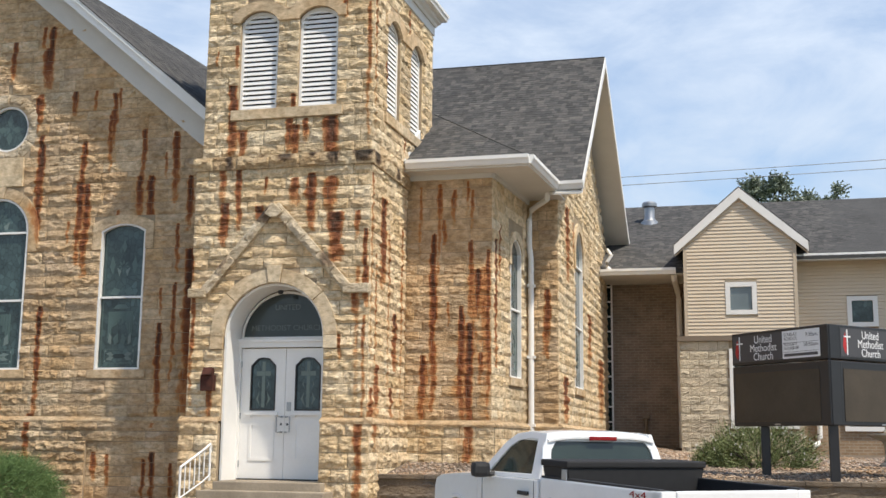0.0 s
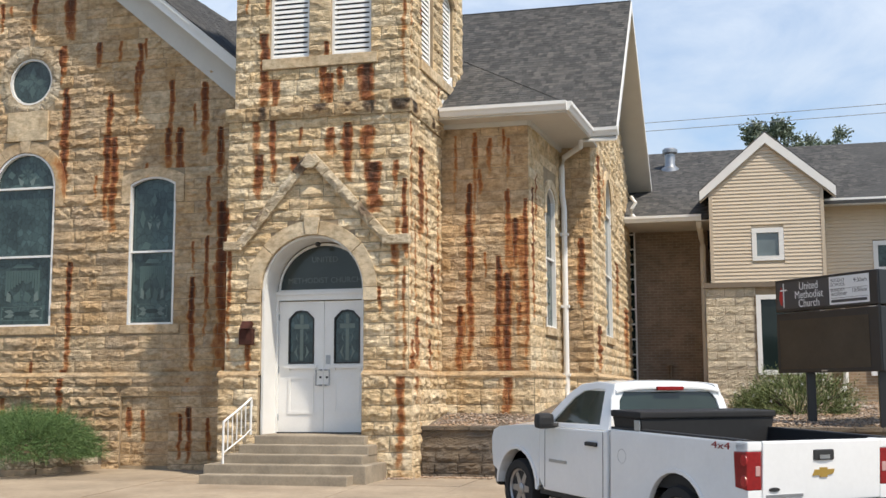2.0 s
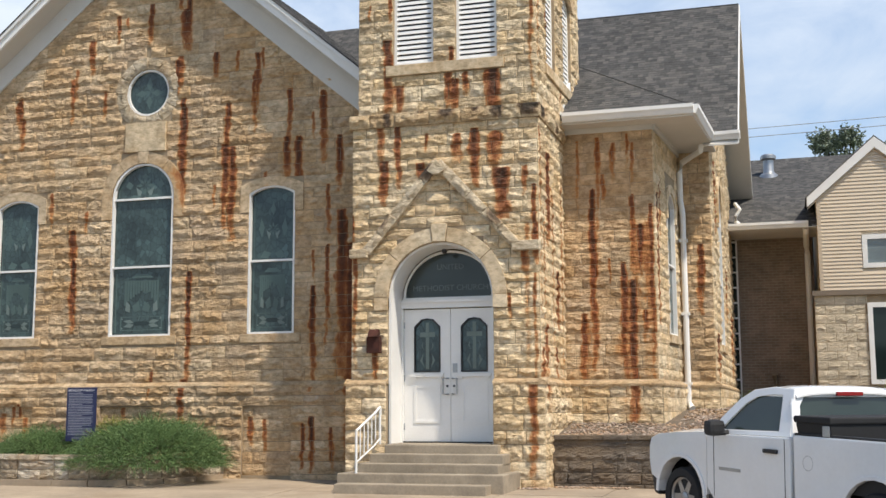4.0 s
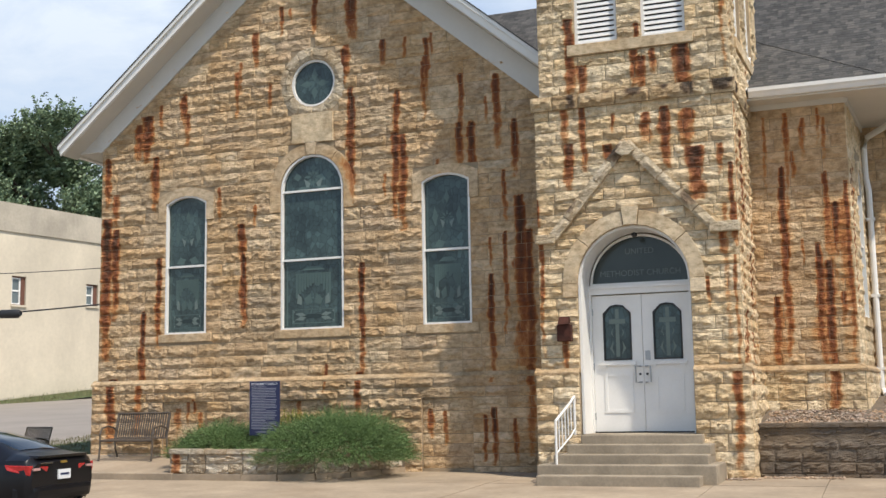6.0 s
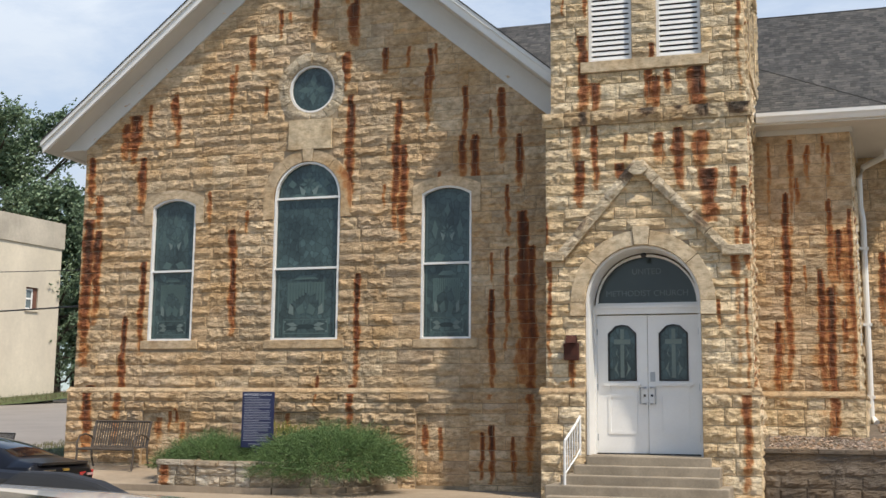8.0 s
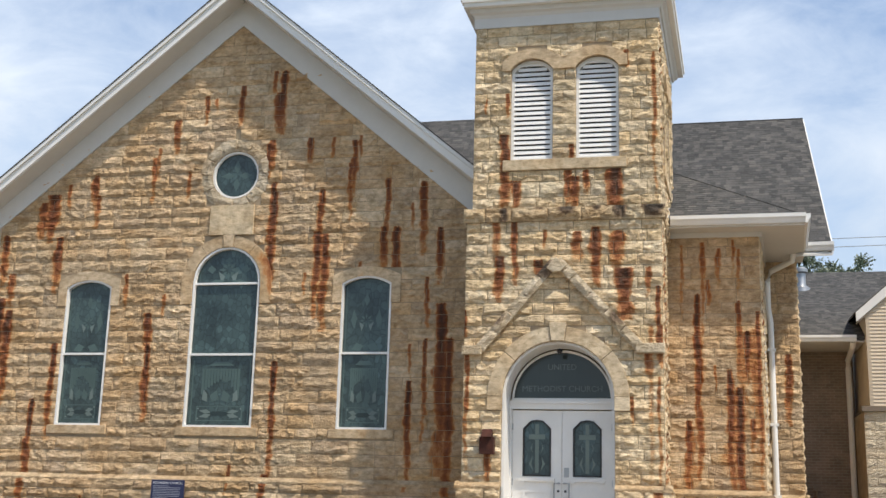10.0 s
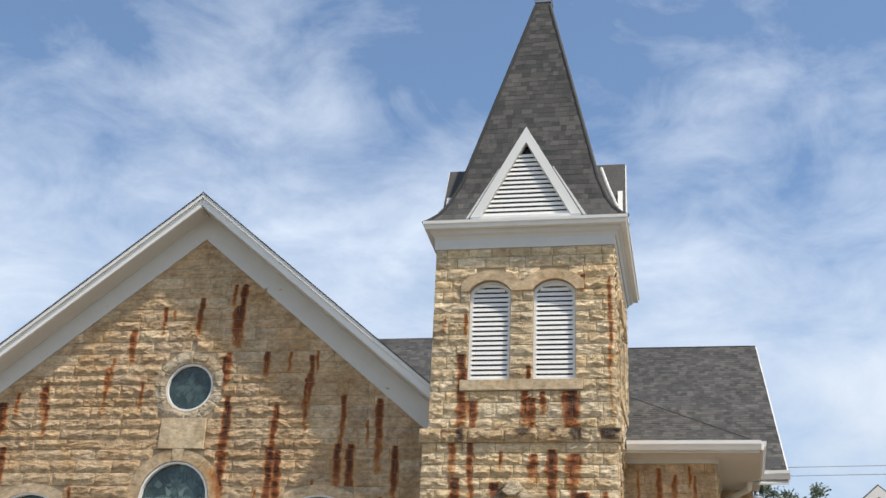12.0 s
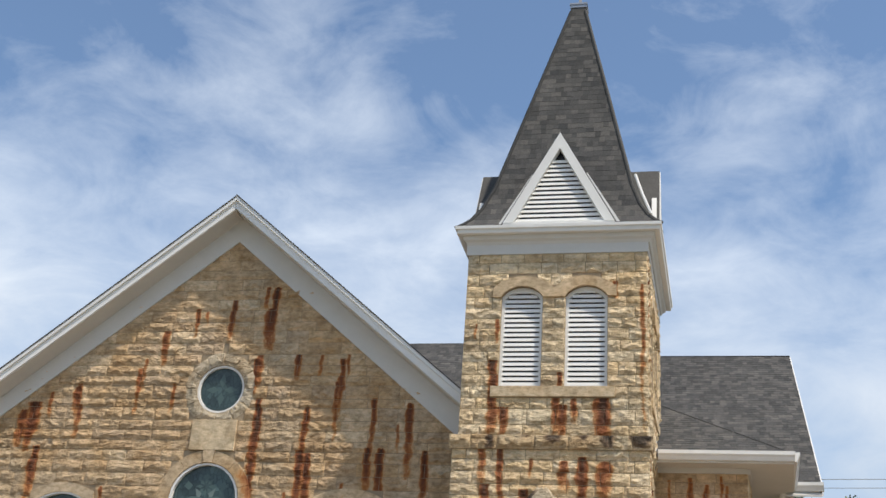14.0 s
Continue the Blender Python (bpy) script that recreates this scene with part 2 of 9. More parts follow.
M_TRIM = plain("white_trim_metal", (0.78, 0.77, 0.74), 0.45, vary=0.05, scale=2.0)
# Trim white toned greyer: the shade of undersides is put into the colour.
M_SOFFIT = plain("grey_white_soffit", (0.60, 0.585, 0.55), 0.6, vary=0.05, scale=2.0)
M_OLDSTONE = plain("weathered_cast_stone", (0.5, 0.455, 0.375), 0.9, vary=0.25, scale=4.0, bump=0.006, dirt=(0.25, 0.22, 0.17))
M_LINE = plain("road_marking_paint", (0.74, 0.73, 0.7), 0.7, vary=0.2, scale=6.0)
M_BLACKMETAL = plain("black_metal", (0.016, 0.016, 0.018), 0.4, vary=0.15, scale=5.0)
M_BRONZE = plain("brown_bench_metal", (0.12, 0.096, 0.074), 0.5, 0.3, vary=0.2, scale=8.0)
M_RAIL = plain("white_rail_paint", (0.8, 0.8, 0.77), 0.45, vary=0.12, scale=9.0, dirt=(0.45, 0.33, 0.2))
M_GRASS_SOIL = plain("grass_soil", (0.10, 0.13, 0.045), 0.95, vary=0.4, scale=1.5, bump=0.02)
M_EARTH = plain("garden_earth", (0.16, 0.125, 0.09), 0.98, vary=0.35, scale=3.0, bump=0.02)
M_STUCCO = plain("cream_stucco", (0.66, 0.585, 0.46), 0.9, vary=0.14, scale=0.35, bump=0.004, dirt=(0.42, 0.37, 0.3))
M_PARAPET = plain("weathered_parapet", (0.50, 0.445, 0.36), 0.9, vary=0.22, scale=0.5, bump=0.006, dirt=(0.25, 0.225, 0.19))
M_SIDING = plain("tan_vinyl_siding", (0.62, 0.52, 0.39), 0.55, vary=0.05, scale=1.0)
M_SIDETRIM = plain("tan_corner_trim", (0.52, 0.43, 0.32), 0.55, vary=0.05, scale=1.0)
M_DARKTRIM = plain("brown_metal_trim", (0.2, 0.155, 0.11), 0.5, vary=0.08, scale=1.0)
M_RUST = plain("rusted_steel", (0.085, 0.025, 0.014), 0.85, 0.2, vary=0.5, scale=9.0, bump=0.004)
M_ZINC = plain("galvanised_metal", (0.42, 0.43, 0.44), 0.42, 0.85, vary=0.15, scale=3.0)
M_NAVY = plain("navy_enamel", (0.016, 0.022, 0.075), 0.45, vary=0.1, scale=5.0)
M_LETTER = plain("pale_lettering", (0.62, 0.63, 0.66), 0.6, vary=0.05, scale=5.0)
M_SMALLTEXT = plain("small_pale_print", (0.3, 0.31, 0.37), 0.6, vary=0.05, scale=5.0)
M_RED = plain("red_banner_cloth", (0.45, 0.025, 0.035), 0.8, vary=0.15, scale=2.0)
M_OLDMETAL = plain("weathered_grey_metal", (0.42, 0.39, 0.36), 0.5, 0.4, vary=0.2, scale=6.0)
M_WOOD = plain("brown_painted_wood", (0.16, 0.07, 0.045), 0.7, vary=0.25, scale=3.0)
M_CABLE = plain("black_cable", (0.02, 0.02, 0.02), 0.6, vary=0.1)
M_GREYCABLE = plain("weathered_aluminium_cable", (0.3, 0.31, 0.33), 0.6, vary=0.1)


def brick_material(name, tones, joint):
    """Courses of bricks on a wall too far off for single bricks."""
    m, add, link, shader = material(name, 0.9, 0.0, 0.2)
    co = add("ShaderNodeNewGeometry").outputs["Position"]
    sep = add("ShaderNodeSeparateXYZ")
    link(co, sep.inputs[0])
    com = add("ShaderNodeCombineXYZ")
    link(math_of(add, link, "ADD", sep.outputs["X"], sep.outputs["Y"]), com.inputs["X"])
    link(sep.outputs["Z"], com.inputs["Y"])
    n = add("ShaderNodeTexBrick")
    n.inputs["Color1"].default_value, n.inputs["Color2"].default_value = (*tones[0], 1), (*tones[1], 1)
    n.inputs["Mortar"].default_value = (*joint, 1)
    n.inputs["Scale"].default_value, n.inputs["Brick Width"].default_value, n.inputs["Row Height"].default_value = 1.0, 0.24, 0.085
    n.inputs["Mortar Size"].default_value, n.inputs["Bias"].default_value = 0.008, 0.0
    link(com.outputs[0], n.inputs["Vector"])
    blot = ramp(add, link, noise_of(add, link, 2.0, 5, 0.6), (0.3, 0.7), (0.7, 1.05))
    link(mixed(add, link, 1.0, n.outputs["Color"], blot, "MULTIPLY"), shader.inputs["Base Color"])
    bumped(add, link, shader, n.outputs["Fac"], -0.5, 0.006)
    return m


M_BRICK = brick_material("brown_brick", [(0.3, 0.205, 0.125), (0.37, 0.26, 0.165)], (0.4, 0.34, 0.26))
# Darker copy of the brown brick; the link wall's shade is coloured in.
M_SHADEBRICK = brick_material("dark_brown_brick", [(0.235, 0.18, 0.135), (0.29, 0.22, 0.165)], (0.33, 0.285, 0.235))


def shingle_material(name, tones):
    m, add, link, shader = material(name, 0.95, 0.0, 0.2)
    base = ramp(add, link, piece_random(add, link), *[((i + 0.5) / len(tones), c) for i, c in enumerate(tones)])
    blot = ramp(add, link, noise_of(add, link, 0.8, 5, 0.6), (0.3, 0.85), (0.7, 1.1))
    speck = ramp(add, link, noise_of(add, link, 34, 3, 0.6), (0.3, 0.7), (0.7, 1.15))
    link(mixed(add, link, 1.0, mixed(add, link, 1.0, base, blot, "MULTIPLY"), speck, "MULTIPLY"), shader.inputs["Base Color"])
    bumped(add, link, shader, noise_of(add, link, 90, 2, 0.6), 0.5, 0.004)
    return m


M_SHINGLE = shingle_material("grey_asphalt_shingle", [(0.064, 0.063, 0.062), (0.107, 0.104, 0.099), (0.054, 0.055, 0.056), (0.089, 0.088, 0.086), (0.126, 0.12, 0.112), (0.075, 0.074, 0.073)])


def leaf_material(name, dark, light, gloss=0.5):
    m, add, link, shader = material(name, gloss, 0.0, 0.3)
    pick = piece_random(add, link)
    patch = noise_of(add, link, 0.7, 4, 0.6)
    both = math_of(add, link, "ADD", math_of(add, link, "MULTIPLY", pick, 0.6), math_of(add, link, "MULTIPLY", patch, 0.5))
    link(ramp(add, link, both, (0.2, dark), (0.85, light)), shader.inputs["Base Color"])
    shader.inputs["Transmission Weight"].default_value = 0.0
    return m


M_LEAF = leaf_material("tree_leaves", (0.10, 0.16, 0.10), (0.2, 0.265, 0.15))
# Paler, greyer greens: the haze of distance is put into the leaf colour.
M_LEAF_FAR = leaf_material("far_tree_leaves", (0.14, 0.17, 0.125), (0.24, 0.275, 0.20))
M_JUNIPER = leaf_material("juniper_needles", (0.045, 0.09, 0.028), (0.135, 0.21, 0.07), 0.6)
M_YELLOW = leaf_material("yellow_green_leaves", (0.14, 0.15, 0.03), (0.3, 0.27, 0.06), 0.6)
M_SHRUB = leaf_material("shrub_leaves", (0.06, 0.085, 0.026), (0.2, 0.235, 0.09), 0.6)
M_GRASS = leaf_material("grass_blades", (0.085, 0.088, 0.042), (0.21, 0.19, 0.10), 0.7)
M_PETAL = plain("white_petals", (0.78, 0.77, 0.72), 0.7, vary=0.1, scale=20.0)
M_BARK = plain("bark", (0.085, 0.065, 0.048), 0.95, vary=0.4, scale=8.0, bump=0.02)


def glass_material(name, tint, stained=True, rough=0.06, coat=0.5, spec=0.6):
    """Old leaded glass seen from outside by day: dark, with dim coloured pieces, under a glossy storm pane."""
    m, add, link, shader = material(name, rough, 0.0, spec)
    if stained:
        co = add("ShaderNodeTexCoord").outputs["Object"]
        mp = add("ShaderNodeMapping")
        mp.inputs["Scale"].default_value = (9.0, 9.0, 6.5)
        link(co, mp.inputs["Vector"])
        v = add("ShaderNodeTexVoronoi", feature="F1")
        v.inputs["Scale"].default_value = 1.0
        link(mp.outputs["Vector"], v.inputs["Vector"])
        e = add("ShaderNodeTexVoronoi", feature="DISTANCE_TO_EDGE")
        e.inputs["Scale"].default_value = 1.0
        link(mp.outputs["Vector"], e.inputs["Vector"])
        sep = add("ShaderNodeSeparateColor")
        link(v.outputs["Color"], sep.inputs[0])
        pane = ramp(add, link, sep.outputs[0], (0.1, tuple(c * 0.85 for c in tint)), (0.55, tint), (0.8, tuple(c * 1.1 for c in tint)), (0.97, tuple(c * 1.4 for c in tint)))
        lead = ramp(add, link, e.outputs["Distance"], (0.02, 0.6), (0.06, 1.0))
        patch = ramp(add, link, noise_of(add, link, 1.6, 4, 0.6, local=True), (0.35, 0.55), (0.65, 1.25))
        base = mixed(add, link, 1.0, mixed(add, link, 1.0, pane, lead, "MULTIPLY"), patch, "MULTIPLY")
    else:
        blot = ramp(add, link, noise_of(add, link, 1.2, 3, 0.5), (0.3, 0.8), (0.7, 1.15))
        base = mixed(add, link, 1.0, tint, blot, "MULTIPLY")
    link(base, shader.inputs["Base Color"])
    shader.inputs["Coat Weight"].default_value, shader.inputs["Coat Roughness"].default_value = coat, 0.02
    return m


M_STAINED = glass_material("stained_glass", (0.046, 0.075, 0.073), True, 0.1, 0.2, 0.4)
M_ORNAMENT = glass_material("dim_leaded_glass", (0.066, 0.104, 0.096), False, 0.15, 0.2, 0.4)
M_PALEGLASS = glass_material("pale_opal_glass", (0.13, 0.17, 0.155), False, 0.15, 0.2, 0.4)
M_LEADDARK = glass_material("dark_leaded_glass", (0.016, 0.03, 0.03), False, 0.15, 0.2, 0.4)
M_FAINT = glass_material("faint_gilt_lettering", (0.12, 0.14, 0.135), False, 0.2, 0.1, 0.35)
# Lighter than the other dark panes: the fanlight's reflection is put into the base.
M_FANGLASS = glass_material("dusty_fanlight_glass", (0.034, 0.045, 0.045), False, 0.15, 0.15, 0.4)
M_LEADPANE = glass_material("dim_leaded_pane", (0.05, 0.083, 0.09), True, 0.12, 0.2, 0.4)
M_DARKGLASS = glass_material("dark_window_glass", (0.016, 0.026, 0.025), False, 0.1, 0.08, 0.35)
M_PANE = glass_material("grey_window_glass", (0.13, 0.16, 0.165), False)
M_SCREEN = plain("led_display_face", (0.062, 0.05, 0.036), 0.5, vary=0.2, scale=2.0, spec=0.3)


def paint_material(name, colour, flake=0.0, coat=1.0, spec=0.5):
    m, add, link, shader = material(name, 0.35, flake, spec)
    big = ramp(add, link, noise_of(add, link, 1.5, 4, 0.6), (0.3, 0.95), (0.7, 1.02))
    dust = ramp(add, link, noise_of(add, link, 18, 4, 0.7), (0.3, 0.96), (0.7, 1.0))
    link(mixed(add, link, 1.0, mixed(add, link, 1.0, colour, big, "MULTIPLY"), dust, "MULTIPLY"), shader.inputs["Base Color"])
    shader.inputs["Coat Weight"].default_value, shader.inputs["Coat Roughness"].default_value = coat, 0.04
    return m


M_CARWHITE = paint_material("white_car_paint", (0.80, 0.805, 0.80))
M_CARNAVY = paint_material("dark_navy_car_paint", (0.006, 0.006, 0.008), 0.0, 0.12, 0.3)
M_TYRE = plain("tyre_rubber", (0.02, 0.02, 0.021), 0.85, vary=0.2, scale=9.0)
M_ALLOY = plain("alloy_wheel", (0.36, 0.36, 0.37), 0.35, 0.8, vary=0.1, scale=9.0)
M_PLASTIC = plain("black_plastic", (0.02, 0.02, 0.021), 0.6, vary=0.15, scale=12.0)
M_LINER = plain("bed_liner", (0.014, 0.014, 0.015), 0.75, vary=0.25, scale=10.0, bump=0.003)
M_CHROME = plain("chrome", (0.75, 0.75, 0.75), 0.15, 1.0, vary=0.03)
M_GOLD = plain("gold_emblem", (0.5, 0.33, 0.08), 0.35, 0.6, vary=0.05)
M_TAIL = plain("red_lamp_lens", (0.26, 0.009, 0.011), 0.15, vary=0.2, scale=25.0)
M_TAILBRIGHT = plain("bright_red_lens", (0.5, 0.03, 0.03), 0.12, vary=0.3, scale=30.0)
M_TAILCLEAR = plain("clear_lamp_lens", (0.5, 0.3, 0.28), 0.15, vary=0.1, scale=25.0)
M_SUNROOF = glass_material("black_roof_glass", (0.02, 0.024, 0.026), False, 0.16, 0.0, 0.25)
M_CARGLASS = glass_material("tinted_car_glass", (0.024, 0.036, 0.03), False, 0.04, 0.25, 0.45)
M_SEDANGLASS = glass_material("dark_sedan_glass", (0.008, 0.010, 0.012), False, 0.05, 0.15, 0.4)
M_GRAVEL = stone_material("river_gravel", [(0.3, 0.235, 0.19), (0.40, 0.33, 0.27), (0.22, 0.165, 0.13), (0.34, 0.24, 0.18), (0.46, 0.40, 0.34)], stain=False, relief=0.004, grain=30)
M_SIGNGREY = plain("charcoal_sign_face", (0.055, 0.055, 0.06), 0.5, vary=0.06, scale=3.0)
M_SIGNWHITE = plain("white_sign_face", (0.72, 0.73, 0.74), 0.5, vary=0.04, scale=3.0)
M_FLAME = plain("red_emblem", (0.42, 0.02, 0.02), 0.5, vary=0.05)


# ---- building blocks ----
rnd = random.Random(7)


class Shape:
    """Collects corners and faces, then becomes one mesh object."""

    def __init__(self):
        self.v, self.f, self.rust, self.welded = [], [], [], False

    def add(self, verts, faces, rust=None):
        n = len(self.v)
        self.v += [tuple(p) for p in verts]
        self.f += [tuple(n + i for i in face) for face in faces]
        self.rust += list(rust) if rust else [0.0] * len(verts)
        return self

    def box(self, x0, x1, y0, y1, z0, z1):
        return self.add([(x0, y0, z0), (x1, y0, z0), (x1, y1, z0), (x0, y1, z0), (x0, y0, z1), (x1, y0, z1), (x1, y1, z1), (x0, y1, z1)],
                        [(3, 2, 1, 0), (4, 5, 6, 7), (0, 1, 5, 4), (1, 2, 6, 5), (2, 3, 7, 6), (3, 0, 4, 7)])

    def hexa(self, low, high):
        """A solid between two rings of equally many points."""
        n = len(low)
        return self.add(list(low) + list(high), [tuple(reversed(range(n))), tuple(range(n, 2 * n))] + [(i, (i + 1) % n, n + (i + 1) % n, n + i) for i in range(n)])

    def prism(self, poly, a, b, at):
        """A flat outline poly of (u, w), drawn out from depth a to b; at(u, w, d) gives the place."""
        return self.hexa([at(u, w, a) for u, w in poly], [at(u, w, b) for u, w in poly])

    def tube(self, path, r, n=8, cap=True):
        path = [Vector(p) for p in path]
        rings = []
        for i, p in enumerate(path):
            d = (path[min(i + 1, len(path) - 1)] - path[max(i - 1, 0)]).normalized()
            side = d.cross((0, 0, 1)) if abs(d.z) < 0.95 else d.cross((1, 0, 0))
            side.normalize()
            up = side.cross(d)
            rr = r[i] if isinstance(r, (list, tuple)) else r
            rings.append([p + (side * math.cos(k * math.tau / n) + up * math.sin(k * math.tau / n)) * rr for k in range(n)])
        faces = [(i * n + k, i * n + (k + 1) % n, (i + 1) * n + (k + 1) % n, (i + 1) * n + k) for i in range(len(path) - 1) for k in range(n)]
        if cap:
            faces += [tuple(reversed(range(n))), tuple(range((len(path) - 1) * n, len(path) * n))]
        return self.add([p for ring in rings for p in ring], faces)

    def lathe(self, profile, n=20, at=lambda x, y, z: (x, y, z)):
        """Turns a profile of (radius, height) about the upright axis."""
        verts = [at(r * math.cos(k * math.tau / n), r * math.sin(k * math.tau / n), z) for r, z in profile for k in range(n)]
        faces = [(i * n + k, i * n + (k + 1) % n, (i + 1) * n + (k + 1) % n, (i + 1) * n + k) for i in range(len(profile) - 1) for k in range(n)]
        faces += [tuple(reversed(range(n))), tuple(range((len(profile) - 1) * n, len(profile) * n))]
        return self.add(verts, faces)

    def mesh(self, name, mat, smooth=False, bevel=0.0, attr=False):
        me = bpy.data.meshes.new(name)
        me.from_pydata(self.v, [], self.f)
        if self.welded:
            bm = bmesh.new()
            bm.from_mesh(me)
            bmesh.ops.remove_doubles(bm, verts=bm.verts, dist=0.0005)
            bm.to_mesh(me)
            bm.free()
        me.materials.append(mat)
        if attr:
            me.attributes.new("rust", "FLOAT", "POINT").data.foreach_set("value", self.rust)
        if bevel:
            bm = bmesh.new()
            bm.from_mesh(me)
            bmesh.ops.recalc_face_normals(bm, faces=bm.faces)
            edges = [e for e in bm.edges if len(e.link_faces) == 2 and e.calc_face_angle(0) > 0.5]
            bmesh.ops.bevel(bm, geom=edges, offset=bevel, segments=2, profile=0.6, affect="EDGES", clamp_overlap=True)
            bm.to_mesh(me)
            bm.free()
        else:
            bm = bmesh.new()
            bm.from_mesh(me)
            bmesh.ops.recalc_face_normals(bm, faces=bm.faces)
            bm.to_mesh(me)
            bm.free()
        if smooth:
            me.shade_smooth()
            me.set_sharp_from_angle(angle=radians(35))
        return me


def thing(name, label, category, at=(0, 0, 0), turn=0.0, group="", kind=""):
    """An Empty at the base of a thing, to which its parts belong."""
    ob = new(name)
    ob.empty_display_size = 0.2
    ob.location, ob.rotation_euler = at, (0, 0, radians(turn))
    return tagged(ob, label, category, group, kind)


def part(name, shape, mat, parent, label="", smooth=False, bevel=0.0, attr=False, at=None, kind=""):
    ob = new(name, shape.mesh(name, mat, smooth, bevel, attr))
    ob.parent = parent
    if at:
        ob.location = at
    return tagged(ob, label, kind=kind)


def solid(name, shape, mat, label, category, kind="", smooth=False, bevel=0.0, group="", attr=False):
    return tagged(new(name, shape.mesh(name, mat, smooth, bevel, attr)), label, category, group, kind)


def wall_at(origin, along, out):
    """Places on an upright wall: u along it, w up, d outwards."""
    o, a, n = Vector(origin), Vector(along).normalized(), Vector(out).normalized()
    return lambda u, w, d: o + a * u + n * d + Vector((0, 0, w))


FRONT = wall_at((0, 0, 0), (1, 0, 0), (0, -1, 0))


def lettering(text, size, mat, parent, at, turn=(90, 0, 0), align="LEFT", depth=0.002, name="lettering", squeeze=1.0):
    """Raised words in the built-in letter shapes, as a mesh."""
    cu = bpy.data.curves.new(name, "FONT")
    cu.body, cu.size, cu.extrude, cu.align_x = text, size, depth, align
    cu.space_line = 0.9
    tmp = bpy.data.objects.new(name, cu)
    scene.collection.objects.link(tmp)
    bpy.context.view_layer.update()
    me = bpy.data.meshes.new_from_object(tmp.evaluated_get(bpy.context.evaluated_depsgraph_get()))
    bpy.data.objects.remove(tmp)
    me.materials.clear()
    me.materials.append(mat)
    ob = new(name, me)
    ob.parent = parent
    ob.location, ob.rotation_euler, ob.scale = at, [radians(a) for a in turn], (squeeze, 1, 1)
    return ob


# ---- rock-faced masonry ----
def rust_at(streaks, u, w):
    """How strongly the streaks (place, top, length, width, strength) stain a point of a wall."""
    best = 0.0
    for su, top, length, width, power in streaks:
        t = (top - w) / length
        if -0.04 / length <= t <= 1.0:
            t = max(t, 0.0)
            sway = 0.018 * math.sin(4 * w + 5 * su) + 0.012 * math.sin(19 * w + su)
            ragged = 1.0 + 0.4 * noise.noise(Vector((su * 9.0, w * 2.6, 1.7))) + 0.3 * noise.noise(Vector((su * 5.0, w * 9.0, 4.2)))
            off = abs(u - su - sway * (0.3 + t)) / (width * max(0.5, ragged) * (0.95 + 0.2 * min(t * 3, 1)))
            if off < 1:
                best = max(best, power * (1 - off ** 1.7) * (1.0 - 0.72 * t ** 1.2))
            if off < 2.6 and t > 0.03:
                best = max(best, 0.17 * power * (1 - off / 2.6))
    return best


def stone(shape, at, u0, u1, w0, w1, depth, rough, streaks, nu=11, nv=8, back=-0.03):
    """One rock-faced block: it swells from its upper edge to a ragged ledge below the middle; the edges lie near the joints."""
    seed = Vector((rnd.random() * 50, rnd.random() * 50, 0))
    shift = rnd.uniform(-0.14, 0.14)
    streaks = [(a + shift * c, b, l, c * rnd.uniform(0.92, 1.08), p * rnd.uniform(0.9, 1.06)) for a, b, l, c, p in streaks]
    lift = depth * rnd.uniform(0.5, 1.15)
    peak, flat_part = rnd.uniform(0.25, 0.5), rnd.uniform(-0.3, 0.3)
    verts, rust = [], []
    us = [0, 0.04] + [0.04 + 0.92 * k / (nu - 3) for k in range(1, nu - 3)] + [0.96, 1]
    ws = [0, 0.1] + [0.1 + 0.8 * k / (nv - 2) for k in range(1, nv - 2)] + [0.9, 1]
    for b in ws:
        for a in us:
            u, w = u0 + (u1 - u0) * a, w0 + (w1 - w0) * b
            inside = 0 < a < 1 and 0 < b < 1
            d = 0.006
            if inside:
                rag = 0.75 * noise.fractal(seed + Vector((u * 7, w * 11.0, 0)), 0.9, 2.1, 4) + 0.45 * abs(noise.noise(seed + Vector((u * 15, w * 19.0, 7.0))))
                ledge = min(0.75, max(0.12, peak + 0.34 * noise.fractal(seed + Vector((u * 6.5, 3.3, 0)), 1.0, 2.0, 2)))
                hump = (1.0 - b) / (1.0 - ledge) if b > ledge else max(0.0, 1.0 - 1.7 * (ledge - b) / ledge)
                side = min(1.0, min(a, 1 - a) * (u1 - u0) / 0.06)
                d = max(0.008, lift * (0.16 + 0.7 * hump) * (0.5 + 0.5 * side) + rough * 0.75 * (rag - 0.1 + 0.4 * flat_part))
                u, w = u + rnd.uniform(-0.008, 0.008), w + rnd.uniform(-0.006, 0.006)
            verts.append(at(u, w, d))
            rust.append(rust_at(streaks, u, w) if streaks else 0.0)
    cols, rows = len(us), len(ws)
    faces = [(j * cols + i, j * cols + i + 1, (j + 1) * cols + i + 1, (j + 1) * cols + i) for j in range(rows - 1) for i in range(cols - 1)]
    ring = [i for i in range(cols)] + [j * cols + cols - 1 for j in range(1, rows)] + [(rows - 1) * cols + i for i in range(cols - 2, -1, -1)] + [j * cols for j in range(rows - 2, 0, -1)]
    base = len(verts)
    for i in ring:
        u, w = u0 + (u1 - u0) * us[i % cols], w0 + (w1 - w0) * ws[i // cols]
        verts.append(at(u, w, back))
        rust.append(rust[i])
    n = len(ring)
    faces += [(ring[k], base + k, base + (k + 1) % n, ring[(k + 1) % n]) for k in range(n)]
    shape.add(verts, faces, rust)


